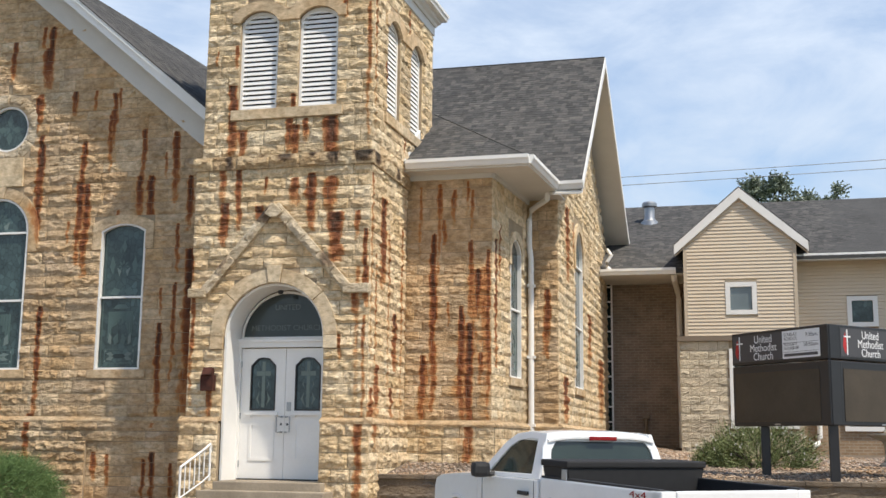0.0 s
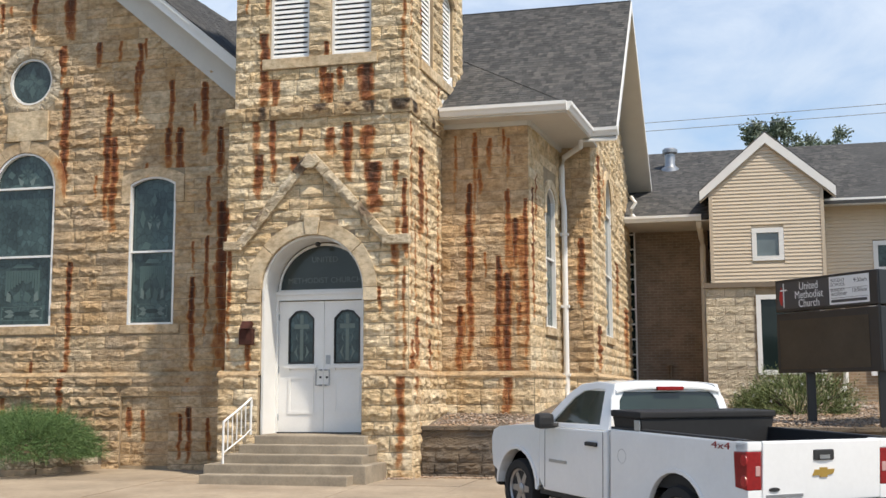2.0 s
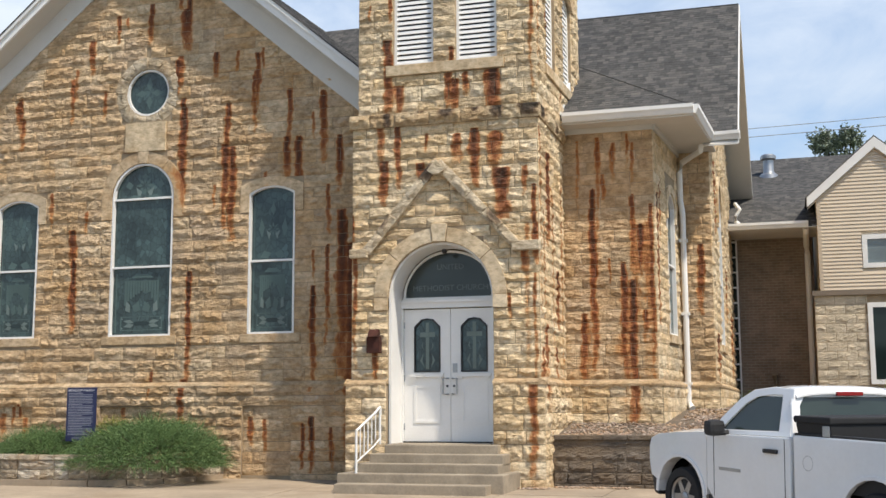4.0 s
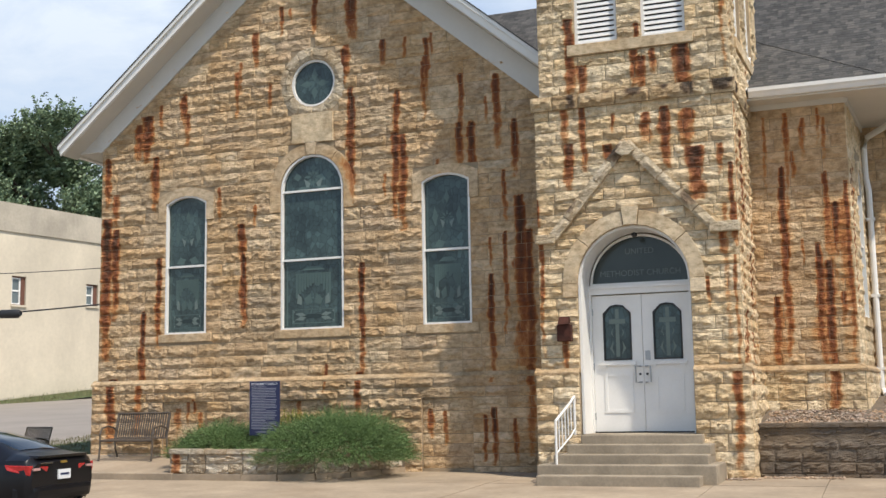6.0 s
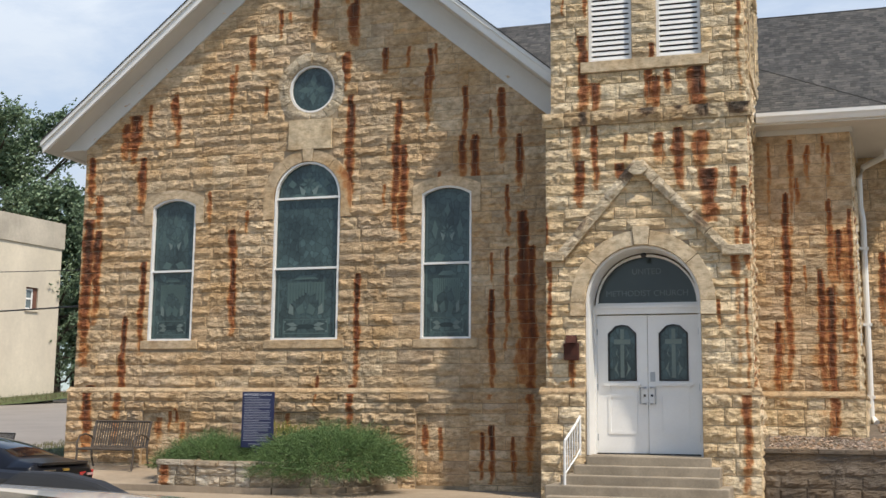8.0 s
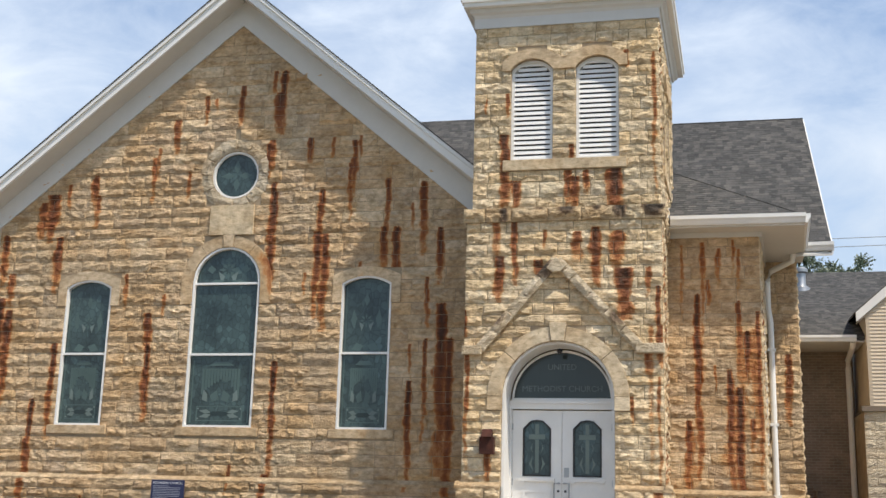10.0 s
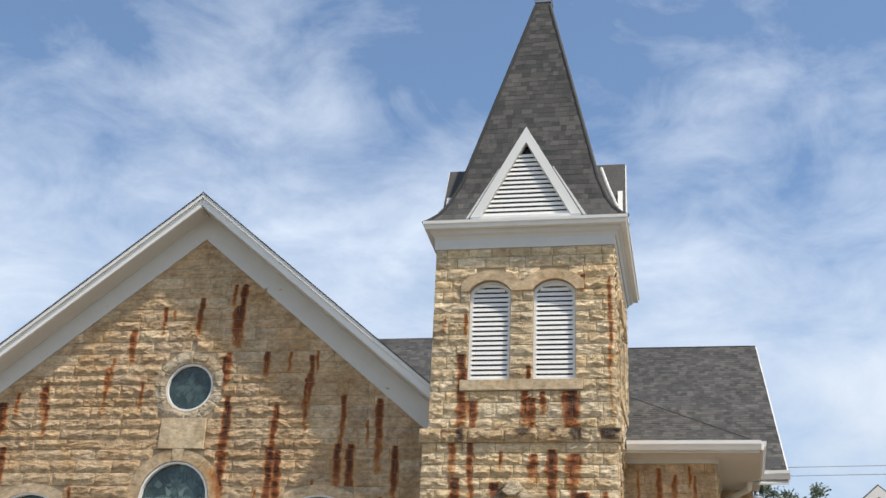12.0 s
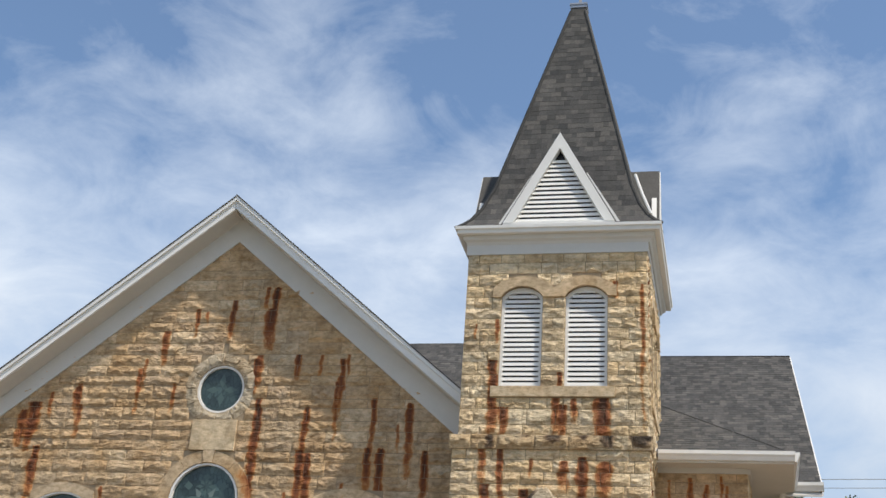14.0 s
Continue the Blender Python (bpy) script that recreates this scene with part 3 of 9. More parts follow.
def cut(spans, a, b):
    """Takes the stretch a to b out of a list of stretches."""
    out = []
    for s, e in spans:
        if b <= s or a >= e:
            out.append((s, e))
        else:
            if a - s > 0.06:
                out.append((s, a))
            if e - b > 0.06:
                out.append((b, e))
    return out


def masonry(wall, at, courses, spans_of, streaks=(), lengths=(0.36, 0.95), depth=0.035, rough=0.03, singles=300, name="stone", mat=None, stagger=0.0):
    """Fills a wall with blocks course by course. Blocks up to the given number are parts of their own, the rest one joined part."""
    mat = mat or M_STONE
    rest, count = Shape(), 0
    for row, (w0, w1) in enumerate(courses):
        near = [s for s in streaks if s[1] > w0 - 0.1 and s[1] - s[2] < w1 + 0.1]
        for s, e in spans_of(w0, w1):
            u, first = s, True
            while e - u > 0.05:
                size = rnd.uniform(*lengths)
                if first and row % 2:
                    size *= 0.6
                first = False
                if e - u - size < lengths[0] * 0.6:
                    size = e - u
                if size > lengths[1] * 1.35:
                    size = (e - u) / 2
                one = Shape() if count < singles else rest
                here = [s for s in near if u - 2.6 * s[3] - 0.1 < s[0] < u + size + 2.6 * s[3] + 0.1]
                stone(one, at, u + 0.005, u + size - 0.005, w0 + 0.0055, w1 - 0.0055, depth, rough * rnd.uniform(0.5, 1.25), here, 11 + (int(size / 0.04) if here else 0), 10 if here else 8)
                if count < singles:
                    part(name, one, mat, wall, attr=True, smooth=True)
                count += 1
                u += size
    if rest.v:
        part("stonework", rest, mat, wall, "rock-faced limestone blocks higher up the wall", attr=True, kind="stuff", smooth=True)


def courses_between(z0, z1, height, vary=0.12):
    n = max(1, round((z1 - z0) / height))
    marks = [z0 + (z1 - z0) * (i + (rnd.uniform(-vary, vary) if 0 < i < n else 0)) / n for i in range(n + 1)]
    return list(zip(marks[:-1], marks[1:]))


def arc(cx, cz, r, a0, a1, n):
    return [(cx + r * math.cos(radians(a0 + (a1 - a0) * k / n)), cz + r * math.sin(radians(a0 + (a1 - a0) * k / n))) for k in range(n + 1)]


def segment_top(x0, x1, spring, top, n=10):
    """Points of a flat arch from the right spring to the left one."""
    half, rise = (x1 - x0) / 2, top - spring
    r = (half * half + rise * rise) / (2 * rise)
    a = math.degrees(math.asin(min(1, half / r)))
    return arc((x0 + x1) / 2, top - r, r, 90 - a, 90 + a, n)


def streaked_prism(poly, a, b, at, streaks=()):
    s = Shape().prism(poly, a, b, at)
    s.rust = [rust_at(streaks, u, w) * 0.8 for u, w in poly] * 2
    return s


# ---- roofs ----
def shingles(shape, corner, along, up, left_of, right_of, height, course=0.13, tab=0.15, thick=0.005):
    """Overlapping tabs on a sloping plane: along is level, up climbs it; left_of and right_of give its bounds at a height."""
    o, a, v = Vector(corner), Vector(along).normalized(), Vector(up).normalized()
    n = a.cross(v).normalized()
    if n.z < 0:
        n = -n
    rows = max(1, int(height / course))
    for j in range(rows):
        h0, h1 = j * height / rows, (j + 1) * height / rows
        lo, hi = left_of((h0 + h1) / 2), right_of((h0 + h1) / 2)
        u = lo - rnd.uniform(0, tab)
        while u < hi:
            w = tab * rnd.uniform(0.6, 1.3)
            u0, u1 = max(u, lo), min(u + w, hi)
            u += w
            if u1 - u0 < 0.02:
                continue
            drop = rnd.choice((0.0, 0.0, 0.02))
            t = thick * rnd.uniform(0.8, 1.6)
            p = [o + a * u0 + v * (h0 - drop) + n * t, o + a * u1 + v * (h0 - drop) + n * t, o + a * u1 + v * h1 + n * 0.003, o + a * u0 + v * h1 + n * 0.003,
                 o + a * u0 + v * (h0 - drop), o + a * u1 + v * (h0 - drop)]
            shape.add(p, [(0, 1, 2, 3), (4, 5, 1, 0), (4, 0, 3), (5, 2, 1)])


def slab(shape, points, thick):
    """A flat roof plane with thickness downwards."""
    shape.hexa([Vector(p) - Vector((0, 0, thick)) for p in points], points)


# ---- the church ----
# Rust streaks: place along the wall, top, length, half width, strength.
FACADE_RUST_A = [(-19.54, 7.01, 1.19, 0.095, 0.8), (-19.31, 6.14, 0.78, 0.114, 0.6), (-19.54, 5.61, 3.22, 0.152, 1), (-19.29, 5.35, 2.06, 0.113, 0.95), (-18.49, 7.9, 1.05, 0.167, 0.9), (-18.71, 7.72, 0.79, 0.131, 0.8), (-18.13, 8.12, 0.53, 0.074, 0.6), (-18.25, 6.93, 1.04, 0.11, 0.95), (-18.29, 6.44, 0.78, 0.074, 0.5), (-18.12, 4.63, 2.02, 0.082, 0.95), (-18.53, 3.44, 2.38, 0.082, 1), (-17.5, 8.31, 0.78, 0.073, 0.7), (-17.42, 7.84, 0.71, 0.091, 0.7), (-16.02, 5.24, 0.74, 0.12, 0.9), (-15.97, 4.61, 1.59, 0.086, 0.95), (-16.59, 6.1, 0.76, 0.07, 0.5), (-19.29, 1.96, 1.38, 0.13, 0.9), (-18.55, 1.94, 1.24, 0.108, 0.55)]
FACADE_RUST_B = [(-16.16, 8.66, 1.03, 0.079, 0.6), (-15.68, 9.5, 0.77, 0.078, 0.6), (-15.32, 8.3, 0.63, 0.06, 0.6), (-15.69, 5.64, 0.5, 0.051, 0.5), (-13.47, 8.95, 0.68, 0.097, 0.7), (-13.38, 8.01, 2.31, 0.112, 1), (-13.39, 6.66, 1.21, 0.112, 0.8), (-13.16, 4.23, 2.33, 0.078, 1), (-12.63, 8.96, 0.55, 0.071, 0.9), (-12.33, 7.82, 1.08, 0.078, 0.9), (-12.37, 6.92, 1.78, 0.1, 0.95), (-12.2, 6.87, 2.01, 0.1, 0.9), (-12.61, 6.05, 0.48, 0.046, 0.5), (-11.73, 8.35, 0.96, 0.061, 0.7), (-11.71, 7.86, 0.72, 0.053, 0.6), (-13.99, 2.17, 0.58, 0.04, 0.8), (-13.23, 1.98, 1.26, 0.094, 0.7), (-17.15, 1.48, 0.27, 0.061, 0.8)]
FACADE_RUST_C = [(-10.91, 8, 1.18, 0.068, 0.8), (-10.96, 6.98, 0.82, 0.096, 0.95), (-10.69, 6.97, 1.16, 0.103, 1), (-10.14, 7.91, 1.51, 0.087, 0.8), (-10.38, 7.47, 0.58, 0.044, 0.5), (-9.78, 6.93, 1.14, 0.086, 0.9), (-10.02, 5.92, 1.02, 0.05, 0.8), (-10.34, 4.58, 0.68, 0.043, 0.6), (-10.33, 3.84, 2.11, 0.072, 1), (-10.03, 4.67, 2.01, 0.057, 0.8), (-9.71, 5.38, 3.34, 0.141, 1), (-9.54, 4.69, 4.38, 0.098, 0.9), (-11.43, 6.26, 0.47, 0.045, 0.5), (-10.49, 1.08, 0.87, 0.05, 1), (-10.3, 1.22, 1.09, 0.056, 1), (-11.66, 1.2, 0.56, 0.066, 0.7), (-11.34, 1.17, 0.66, 0.051, 0.6), (-9.87, 1.01, 0.86, 0.055, 0.7)]
GABLE_RUST = [(-13.5, 10.5, 0.47, 0.064, 0.7), (-13.3, 10.49, 1.41, 0.087, 1), (-13.37, 10, 0.89, 0.126, 0.9), (-14.23, 10.21, 0.91, 0.073, 0.9), (-15.05, 10, 0.65, 0.057, 0.7), (-14.82, 9.95, 0.33, 0.04, 0.5), (-15.72, 9.51, 0.77, 0.081, 0.7), (-16.06, 8.87, 0.75, 0.064, 0.5), (-12.63, 8.95, 0.49, 0.077, 0.9), (-12.12, 8.94, 0.43, 0.053, 0.6), (-11.65, 8.85, 1.2, 0.076, 0.8), (-11.54, 8.97, 0.49, 0.045, 0.6), (-13.55, 8.86, 0.74, 0.077, 0.9), (-17.56, 8.24, 0.5, 0.081, 0.7)]
TOWER_RUST = [(-8.34, 6, 0.84, 0.103, 0.95), (-8.41, 6.71, 0.79, 0.104, 0.55), (-8.06, 6.7, 1.23, 0.066, 0.85), (-7.5, 6.47, 0.33, 0.043, 0.7), (-6.91, 6.44, 0.55, 0.1, 0.6), (-6.56, 6.51, 1.1, 0.099, 0.95), (-6.18, 6.44, 0.66, 0.154, 0.7), (-6.05, 5.74, 0.92, 0.167, 1), (-5.62, 5.75, 0.54, 0.062, 0.6), (-5.45, 5.4, 0.64, 0.055, 0.9), (-5.44, 4.89, 0.95, 0.061, 0.9), (-5.65, 4.37, 0.53, 0.062, 0.9), (-8.97, 5, 0.5, 0.067, 0.9), (-8.49, 2.44, 0.53, 0.065, 0.7), (-6.07, 1.19, 0.7, 0.06, 0.95), (-5.63, 1.2, 1.2, 0.065, 0.95), (-5.94, 3.42, 0.52, 0.055, 0.6), (-8.9, 4.28, 2.16, 0.052, 0.6), (-5.46, 3.78, 2.56, 0.041, 0.45), (-5.6, 4.7, 3.4, 0.07, 0.3), (-7.6, 5.92, 0.24, 0.1, 1.0), (-5.5, 1.9, 1.9, 0.09, 0.6)]
BELFRY_RUST = [(-8.28, 8.37, 0.52, 0.105, 1), (-8.27, 8.09, 1.26, 0.135, 0.85), (-8.06, 7.45, 0.51, 0.104, 0.8), (-7.01, 8.13, 0.46, 0.051, 0.8), (-7.08, 7.65, 0.68, 0.087, 0.65), (-6.96, 7.5, 0.68, 0.087, 0.8), (-6.75, 7.63, 0.45, 0.058, 0.7), (-6.19, 7.64, 0.89, 0.128, 1), (-6.33, 7.63, 0.45, 0.058, 0.6), (-8.24, 9.2, 0.47, 0.045, 0.6), (-5.48, 9.9, 2.94, 0.05, 0.5), (-5.99, 9.97, 0.35, 0.058, 0.7), (-8.64, 9.11, 0.29, 0.038, 0.6)]
TOWER_SIDE_RUST = [(20, 6.13, 1.76, 0.208, 0.95), (20.83, 3.96, 1.11, 0.17, 0.9), (21.96, 6.49, 0.84, 0.19, 0.7), (19.71, 2.88, 0.94, 0.175, 0.7), (19.4, 2.45, 1.13, 0.17, 0.6), (21.73, 4.53, 1.39, 0.157, 0.6), (20.65, 2.5, 0.54, 0.142, 0.7), (22.25, 6.92, 3.02, 0.167, 0.6), (19.3, 6.5, 5.2, 0.07, 0.36), (19.6, 5.0, 4.6, 0.06, 0.42), (20.4, 5.5, 4.4, 0.08, 0.36), (21.3, 5.8, 4.6, 0.07, 0.4)]
BAY_RUST = [(-4.79, 5.7, 3.6, 0.07, 1), (-5.0, 3.2, 1.4, 0.09, 0.85), (-4.66, 6.75, 0.9, 0.07, 0.6), (-4.68, 6.4, 2.3, 0.05, 0.4), (-4.58, 6.0, 0.5, 0.05, 0.6), (-4.36, 6.62, 0.8, 0.075, 0.5), (-4.08, 6.8, 0.7, 0.04, 0.5), (-3.98, 6.6, 0.9, 0.045, 0.45), (-4.0, 5.55, 1.6, 0.06, 0.75), (-3.85, 4.95, 1.0, 0.07, 0.95), (-3.64, 5.35, 3.5, 0.055, 0.8), (-4.2, 4.2, 2.3, 0.075, 0.95), (-4.03, 3.85, 3.1, 0.095, 1), (-3.8, 3.25, 0.6, 0.07, 0.7), (-5.08, 6.7, 1.6, 0.04, 0.4), (-4.48, 4.3, 0.5, 0.03, 0.5), (-3.72, 5.0, 3.4, 0.13, 0.36), (-4.15, 3.7, 2.8, 0.24, 0.3), (-4.95, 3.1, 2.0, 0.15, 0.32), (-3.95, 4.9, 2.6, 0.12, 0.34)]
TRANSEPT_RUST = [(-2.9, 4.89, 1.52, 0.095, 0.85)]
TRANSEPT_SIDE_RUST = [(25.99, 7.07, 1.79, 0.366, 0.8), (25.5, 2.99, 1.03, 0.463, 0.85), (32.65, 3.88, 1.79, 0.745, 0.6), (27.17, 6.88, 0.87, 0.397, 0.6), (30.08, 4.92, 1.38, 0.396, 0.7)]

church = thing("church", "tan rock-faced limestone church with rust-streaked walls and a bell tower", "church")


def ring_prism(shape, outer, inner, a, b, at):
    """A frame between two outlines with equally many points."""
    n = len(outer)
    verts = [at(u, w, d) for d in (a, b) for loop in (outer, inner) for u, w in loop]
    faces = []
    for i in range(n):
        j = (i + 1) % n
        faces += [(2 * n + i, 2 * n + j, 3 * n + j, 3 * n + i), (i, n + i, n + j, j), (i, j, 2 * n + j, 2 * n + i), (n + i, 3 * n + i, 3 * n + j, n + j)]
    return shape.add(verts, faces)


def opening(u0, u1, z0, spring, top, n=12):
    """Outline of an arched opening, from the lower left corner round."""
    return [(u0, z0), (u1, z0)] + segment_top(u0, u1, spring, top, n)


def shrunk(poly, by):
    """The outline drawn in by a distance (for outlines that are near convex)."""
    cu, cw = sum(p[0] for p in poly) / len(poly), (min(p[1] for p in poly) + max(p[1] for p in poly)) / 2
    hu, hw = (max(p[0] for p in poly) - min(p[0] for p in poly)) / 2, (max(p[1] for p in poly) - min(p[1] for p in poly)) / 2
    return [(cu + (u - cu) * (hu - by) / hu, cw + (w - cw) * (hw - by) / hw) for u, w in poly]


def church_window(at, u0, u1, z0, spring, top, bars, label, frame_w=0.04, depth=-0.045):
    """A tall leaded window in a white frame, with level bars and one pane between each two."""
    win = new("window")
    win.parent = church
    tagged(win, label)
    outer = opening(u0, u1, z0, spring, top)
    inner = shrunk(outer, frame_w)
    part("window_frame", ring_prism(Shape(), outer, inner, depth - 0.05, depth + 0.055, at), M_WHITE, win, "white painted frame")
    levels = [z0 + frame_w] + list(bars) + [None]
    for k, z in enumerate(bars):
        part("sash_bar", Shape().prism([(u0 + 0.03, z - 0.022), (u1 - 0.03, z - 0.022), (u1 - 0.03, z + 0.022), (u0 + 0.03, z + 0.022)], depth - 0.03, depth + 0.03, at), M_WHITE, win, "white bar")
    for lo, hi in zip(levels[:-1], levels[1:]):
        if hi is None:
            poly = [(inner[0][0], lo), (inner[1][0], lo)] + [p for p in inner[2:] if p[1] > lo]
        else:
            poly = [(inner[0][0], lo), (inner[1][0], lo), (inner[1][0], hi), (inner[0][0], hi)]
        cu = (u0 + u1) / 2
        pane = part("pane", Shape().prism(poly, depth - 0.045, depth - 0.03, at), M_STAINED, win, "dark stained glass")
        if not (len(bars) > 1 and lo == bars[0]):
            lead_work(at, u0 + frame_w, u1 - frame_w, lo, hi or top - 0.1, depth - 0.028, win, hi is None)
    return win


def lead_work(at, u0, u1, z0, z1, d, win, head):
    """The leaded pattern that shows dimly in a pane: a border, a leaf panel, drapery and a medallion."""
    cu, w, h = (u0 + u1) / 2, u1 - u0, z1 - z0
    dim, dark, n = Shape(), Shape(), [0]

    def opal(draw, *values):
        one = Shape()
        draw(one, *values)
        part("opal_piece", one, M_PALEGLASS, win, "paler opal glass piece of the pattern")


    def piece(shape, points):
        n[0] += 1
        shape.prism(points, d, d + 0.0006 + 0.00025 * n[0], at)

    def disc(shape, x, z, r, k=10):
        piece(shape, [(x + r * math.cos(a * math.tau / k), z + r * math.sin(a * math.tau / k)) for a in range(k)])

    def strip(shape, x0, x1, za, zb):
        piece(shape, [(x0, za), (x1, za), (x1, zb), (x0, zb)])

    for side in (-1, 1):
        strip(dim, *sorted((cu + side * w * 0.455, cu + side * w * 0.435)), z0 + 0.05, z1 - 0.12)
    if head:
        mid = z0 + h * 0.45
        for k in range(8):
            a = math.tau * k / 8
            piece(dim, [(cu + r * math.cos(a + e) * w, mid + r * math.sin(a + e) * w) for r, e in ((0.04, 0.0), (0.09, -0.3), (0.16, 0.0), (0.09, 0.3))])
        for side in (-1, 1):
            opal(piece, [(cu + side * w * 0.05, mid - w * 0.1), (cu + side * w * 0.16, mid - w * 0.02), (cu + side * w * 0.1, mid - w * 0.22)])
            piece(dim, [(cu + side * w * 0.26, mid - h * 0.12), (cu + side * w * 0.34, mid), (cu + side * w * 0.28, mid + h * 0.16), (cu + side * w * 0.2, mid + h * 0.03)])
            piece(dim, [(cu + side * w * 0.04, mid - h * 0.34), (cu + side * w * 0.2, mid - h * 0.3), (cu + side * w * 0.3, mid - h * 0.4), (cu + side * w * 0.12, mid - h * 0.42)])
        piece(dim, [(cu - w * 0.06, mid + h * 0.28), (cu, mid + h * 0.2), (cu + w * 0.06, mid + h * 0.28), (cu, mid + h * 0.4)])
    else:
        lo, hi = z0 + h * 0.06, z0 + h * 0.27
        for za, zb in ((lo, lo + 0.02), (hi - 0.02, hi)):
            strip(dim, cu - w * 0.36, cu + w * 0.36, za, zb)
        mid = (lo + hi) / 2
        for side in (-1, 1):
            strip(dim, *sorted((cu + side * w * 0.36, cu + side * w * 0.34)), lo, hi)
            opal(piece, [(cu + side * w * 0.12, mid + h * 0.01), (cu + side * w * 0.2, mid + h * 0.06), (cu + side * w * 0.31, mid + h * 0.04), (cu + side * w * 0.22, mid)])
            opal(piece, [(cu + side * w * 0.12, mid - h * 0.01), (cu + side * w * 0.22, mid), (cu + side * w * 0.31, mid - h * 0.05), (cu + side * w * 0.18, mid - h * 0.06)])
            for z in (lo + 0.05, hi - 0.05):
                opal(disc, cu + side * w * 0.33, z, 0.018)
        piece(dark, [(cu - w * 0.16, mid), (cu - w * 0.1, mid + h * 0.03), (cu + w * 0.1, mid + h * 0.03), (cu + w * 0.16, mid), (cu + w * 0.1, mid - h * 0.03), (cu - w * 0.1, mid - h * 0.03)])
        for k in range(13):
            x = cu - w * 0.3 + k * w * 0.046
            foot = 0.40 + 0.26 * math.sin(math.pi * (k + 0.5) / 13) + rnd.uniform(-0.04, 0.03)
            piece(dim, [(x, z0 + h * foot), (x + w * 0.04, z0 + h * (foot + rnd.uniform(-0.02, 0.02))), (x + w * 0.04, z0 + h * 0.8), (x, z0 + h * 0.8)])
        for side in (-1, 1):
            opal(piece, [(cu + side * w * 0.2, z0 + h * 0.33), (cu + side * w * 0.28, z0 + h * 0.36), (cu + side * w * 0.26, z0 + h * 0.5), (cu + side * w * 0.2, z0 + h * 0.44)])
            piece(dim, [(cu + side * w * 0.02, z0 + h * 0.36), (cu + side * w * 0.12, z0 + h * 0.32), (cu + side * w * 0.16, z0 + h * 0.42), (cu + side * w * 0.05, z0 + h * 0.5)])
        piece(dim, [(cu - w * 0.2, z0 + h * 0.84), (cu + w * 0.2, z0 + h * 0.84), (cu + w * 0.1, z0 + h * 0.9), (cu - w * 0.1, z0 + h * 0.9)])
        part("dark_inset", dark, M_LEADDARK, win, "dark glass of the leaded pattern")
    part("leaded_ornament", dim, M_ORNAMENT, win, "dim glass pieces of the leaded pattern")


# nave gable, facing the street
YF = 20.57
GX, GZ, GS = -14.33, 11.62, 0.818        # the gable's middle, the wall's peak and its slope
NX0, NX1 = -19.72, -8.95
nave_at = wall_at((0, YF, 0), (1, 0, 0), (0, -1, 0))
WINDOWS = [(-17.96, -16.91, 2.95, 5.86, 6.02), (-15.06, -13.58, 2.94, 5.92, 6.67), (-11.80, -10.76, 2.93, 5.86, 6.01)]
OC, OR = (-14.29, 8.25), 0.525
gable = lambda u: GZ - GS * abs(u - GX)

mass = Shape()
edges = [NX0, WINDOWS[0][0], WINDOWS[0][1], WINDOWS[1][0], WINDOWS[1][1], WINDOWS[2][0], WINDOWS[2][1], NX1]
for i in (0, 2, 4, 6):
    mass.prism([(edges[i], 0), (edges[i + 1], 0), (edges[i + 1], gable(edges[i + 1])), (edges[i], gable(edges[i]))], -0.45, -0.004, nave_at)
for u0, u1, z0, spring, top in WINDOWS:
    mass.prism([(u0, 0), (u1, 0), (u1, z0), (u0, z0)], -0.45, -0.004, nave_at)
    head = segment_top(u0, u1, spring, top)
    if u0 < GX < u1:
        right = [p for p in head if p[0] >= GX]
        left = [p for p in head if p[0] <= GX]
        mass.prism([(u1, gable(u1))] + right + arc(*OC, OR, -90, 90, 10) + [(GX, GZ)], -0.45, -0.004, nave_at)
        mass.prism([(u0, gable(u0)), (GX, GZ)] + arc(*OC, OR, 90, 270, 10) + left, -0.45, -0.004, nave_at)
    else:
        mass.prism([(u1, gable(u1))] + head + [(u0, gable(u0))], -0.45, -0.004, nave_at)
mass.welded = True
nave_wall = part("nave_wall", mass, M_MORTAR, church, "rust-streaked wall of rock-faced limestone")
part("nave_side_wall", Shape().box(NX0 + 0.02, NX0 + 0.4, YF + 0.45, 33.0, 0, 7.1).box(NX0 + 0.4, -9.0, 32.6, 33.0, 0, 7.1), M_MORTAR, church)

ALL_NAVE_RUST = FACADE_RUST_A + FACADE_RUST_B + FACADE_RUST_C + GABLE_RUST


def nave_spans(w0, w1):
    half = (GZ + 0.25 - w0) / GS
    spans = [(max(NX0, GX - half), min(NX1, GX + half))]
    for u0, u1, z0, spring, top in WINDOWS:
        wide = u0 < GX < u1
        if z0 - 0.17 < w1 - 0.02 and w0 < top + (0.22 if wide else -0.02):
            if w0 + 0.05 < z0:
                spans = cut(spans, u0 - 0.16, u1 + 0.16)
            elif wide and w1 > 5.45:
                r = 0.99
                h = max(0.0, w0 - spring)
                reach = math.sqrt(max(0.0, r * r - h * h)) - 0.05
                spans = cut(spans, GX - reach, GX + reach) if reach > 0.1 else spans
            elif not wide and w1 > 5.45:
                spans = cut(spans, u0 - 0.19, u1 + 0.19)
            else:
                spans = cut(spans, u0, u1)
    if w1 > 6.92 and w0 < 7.57:
        spans = cut(spans, -14.78, -13.79)
    h = min(abs(w0 - OC[1]), abs(w1 - OC[1])) if not w0 < OC[1] < w1 else 0.0
    if h < 0.76:
        reach = math.sqrt(0.76 ** 2 - h * h) - 0.03
        spans = cut(spans, OC[0] - reach, OC[0] + reach)
    return spans


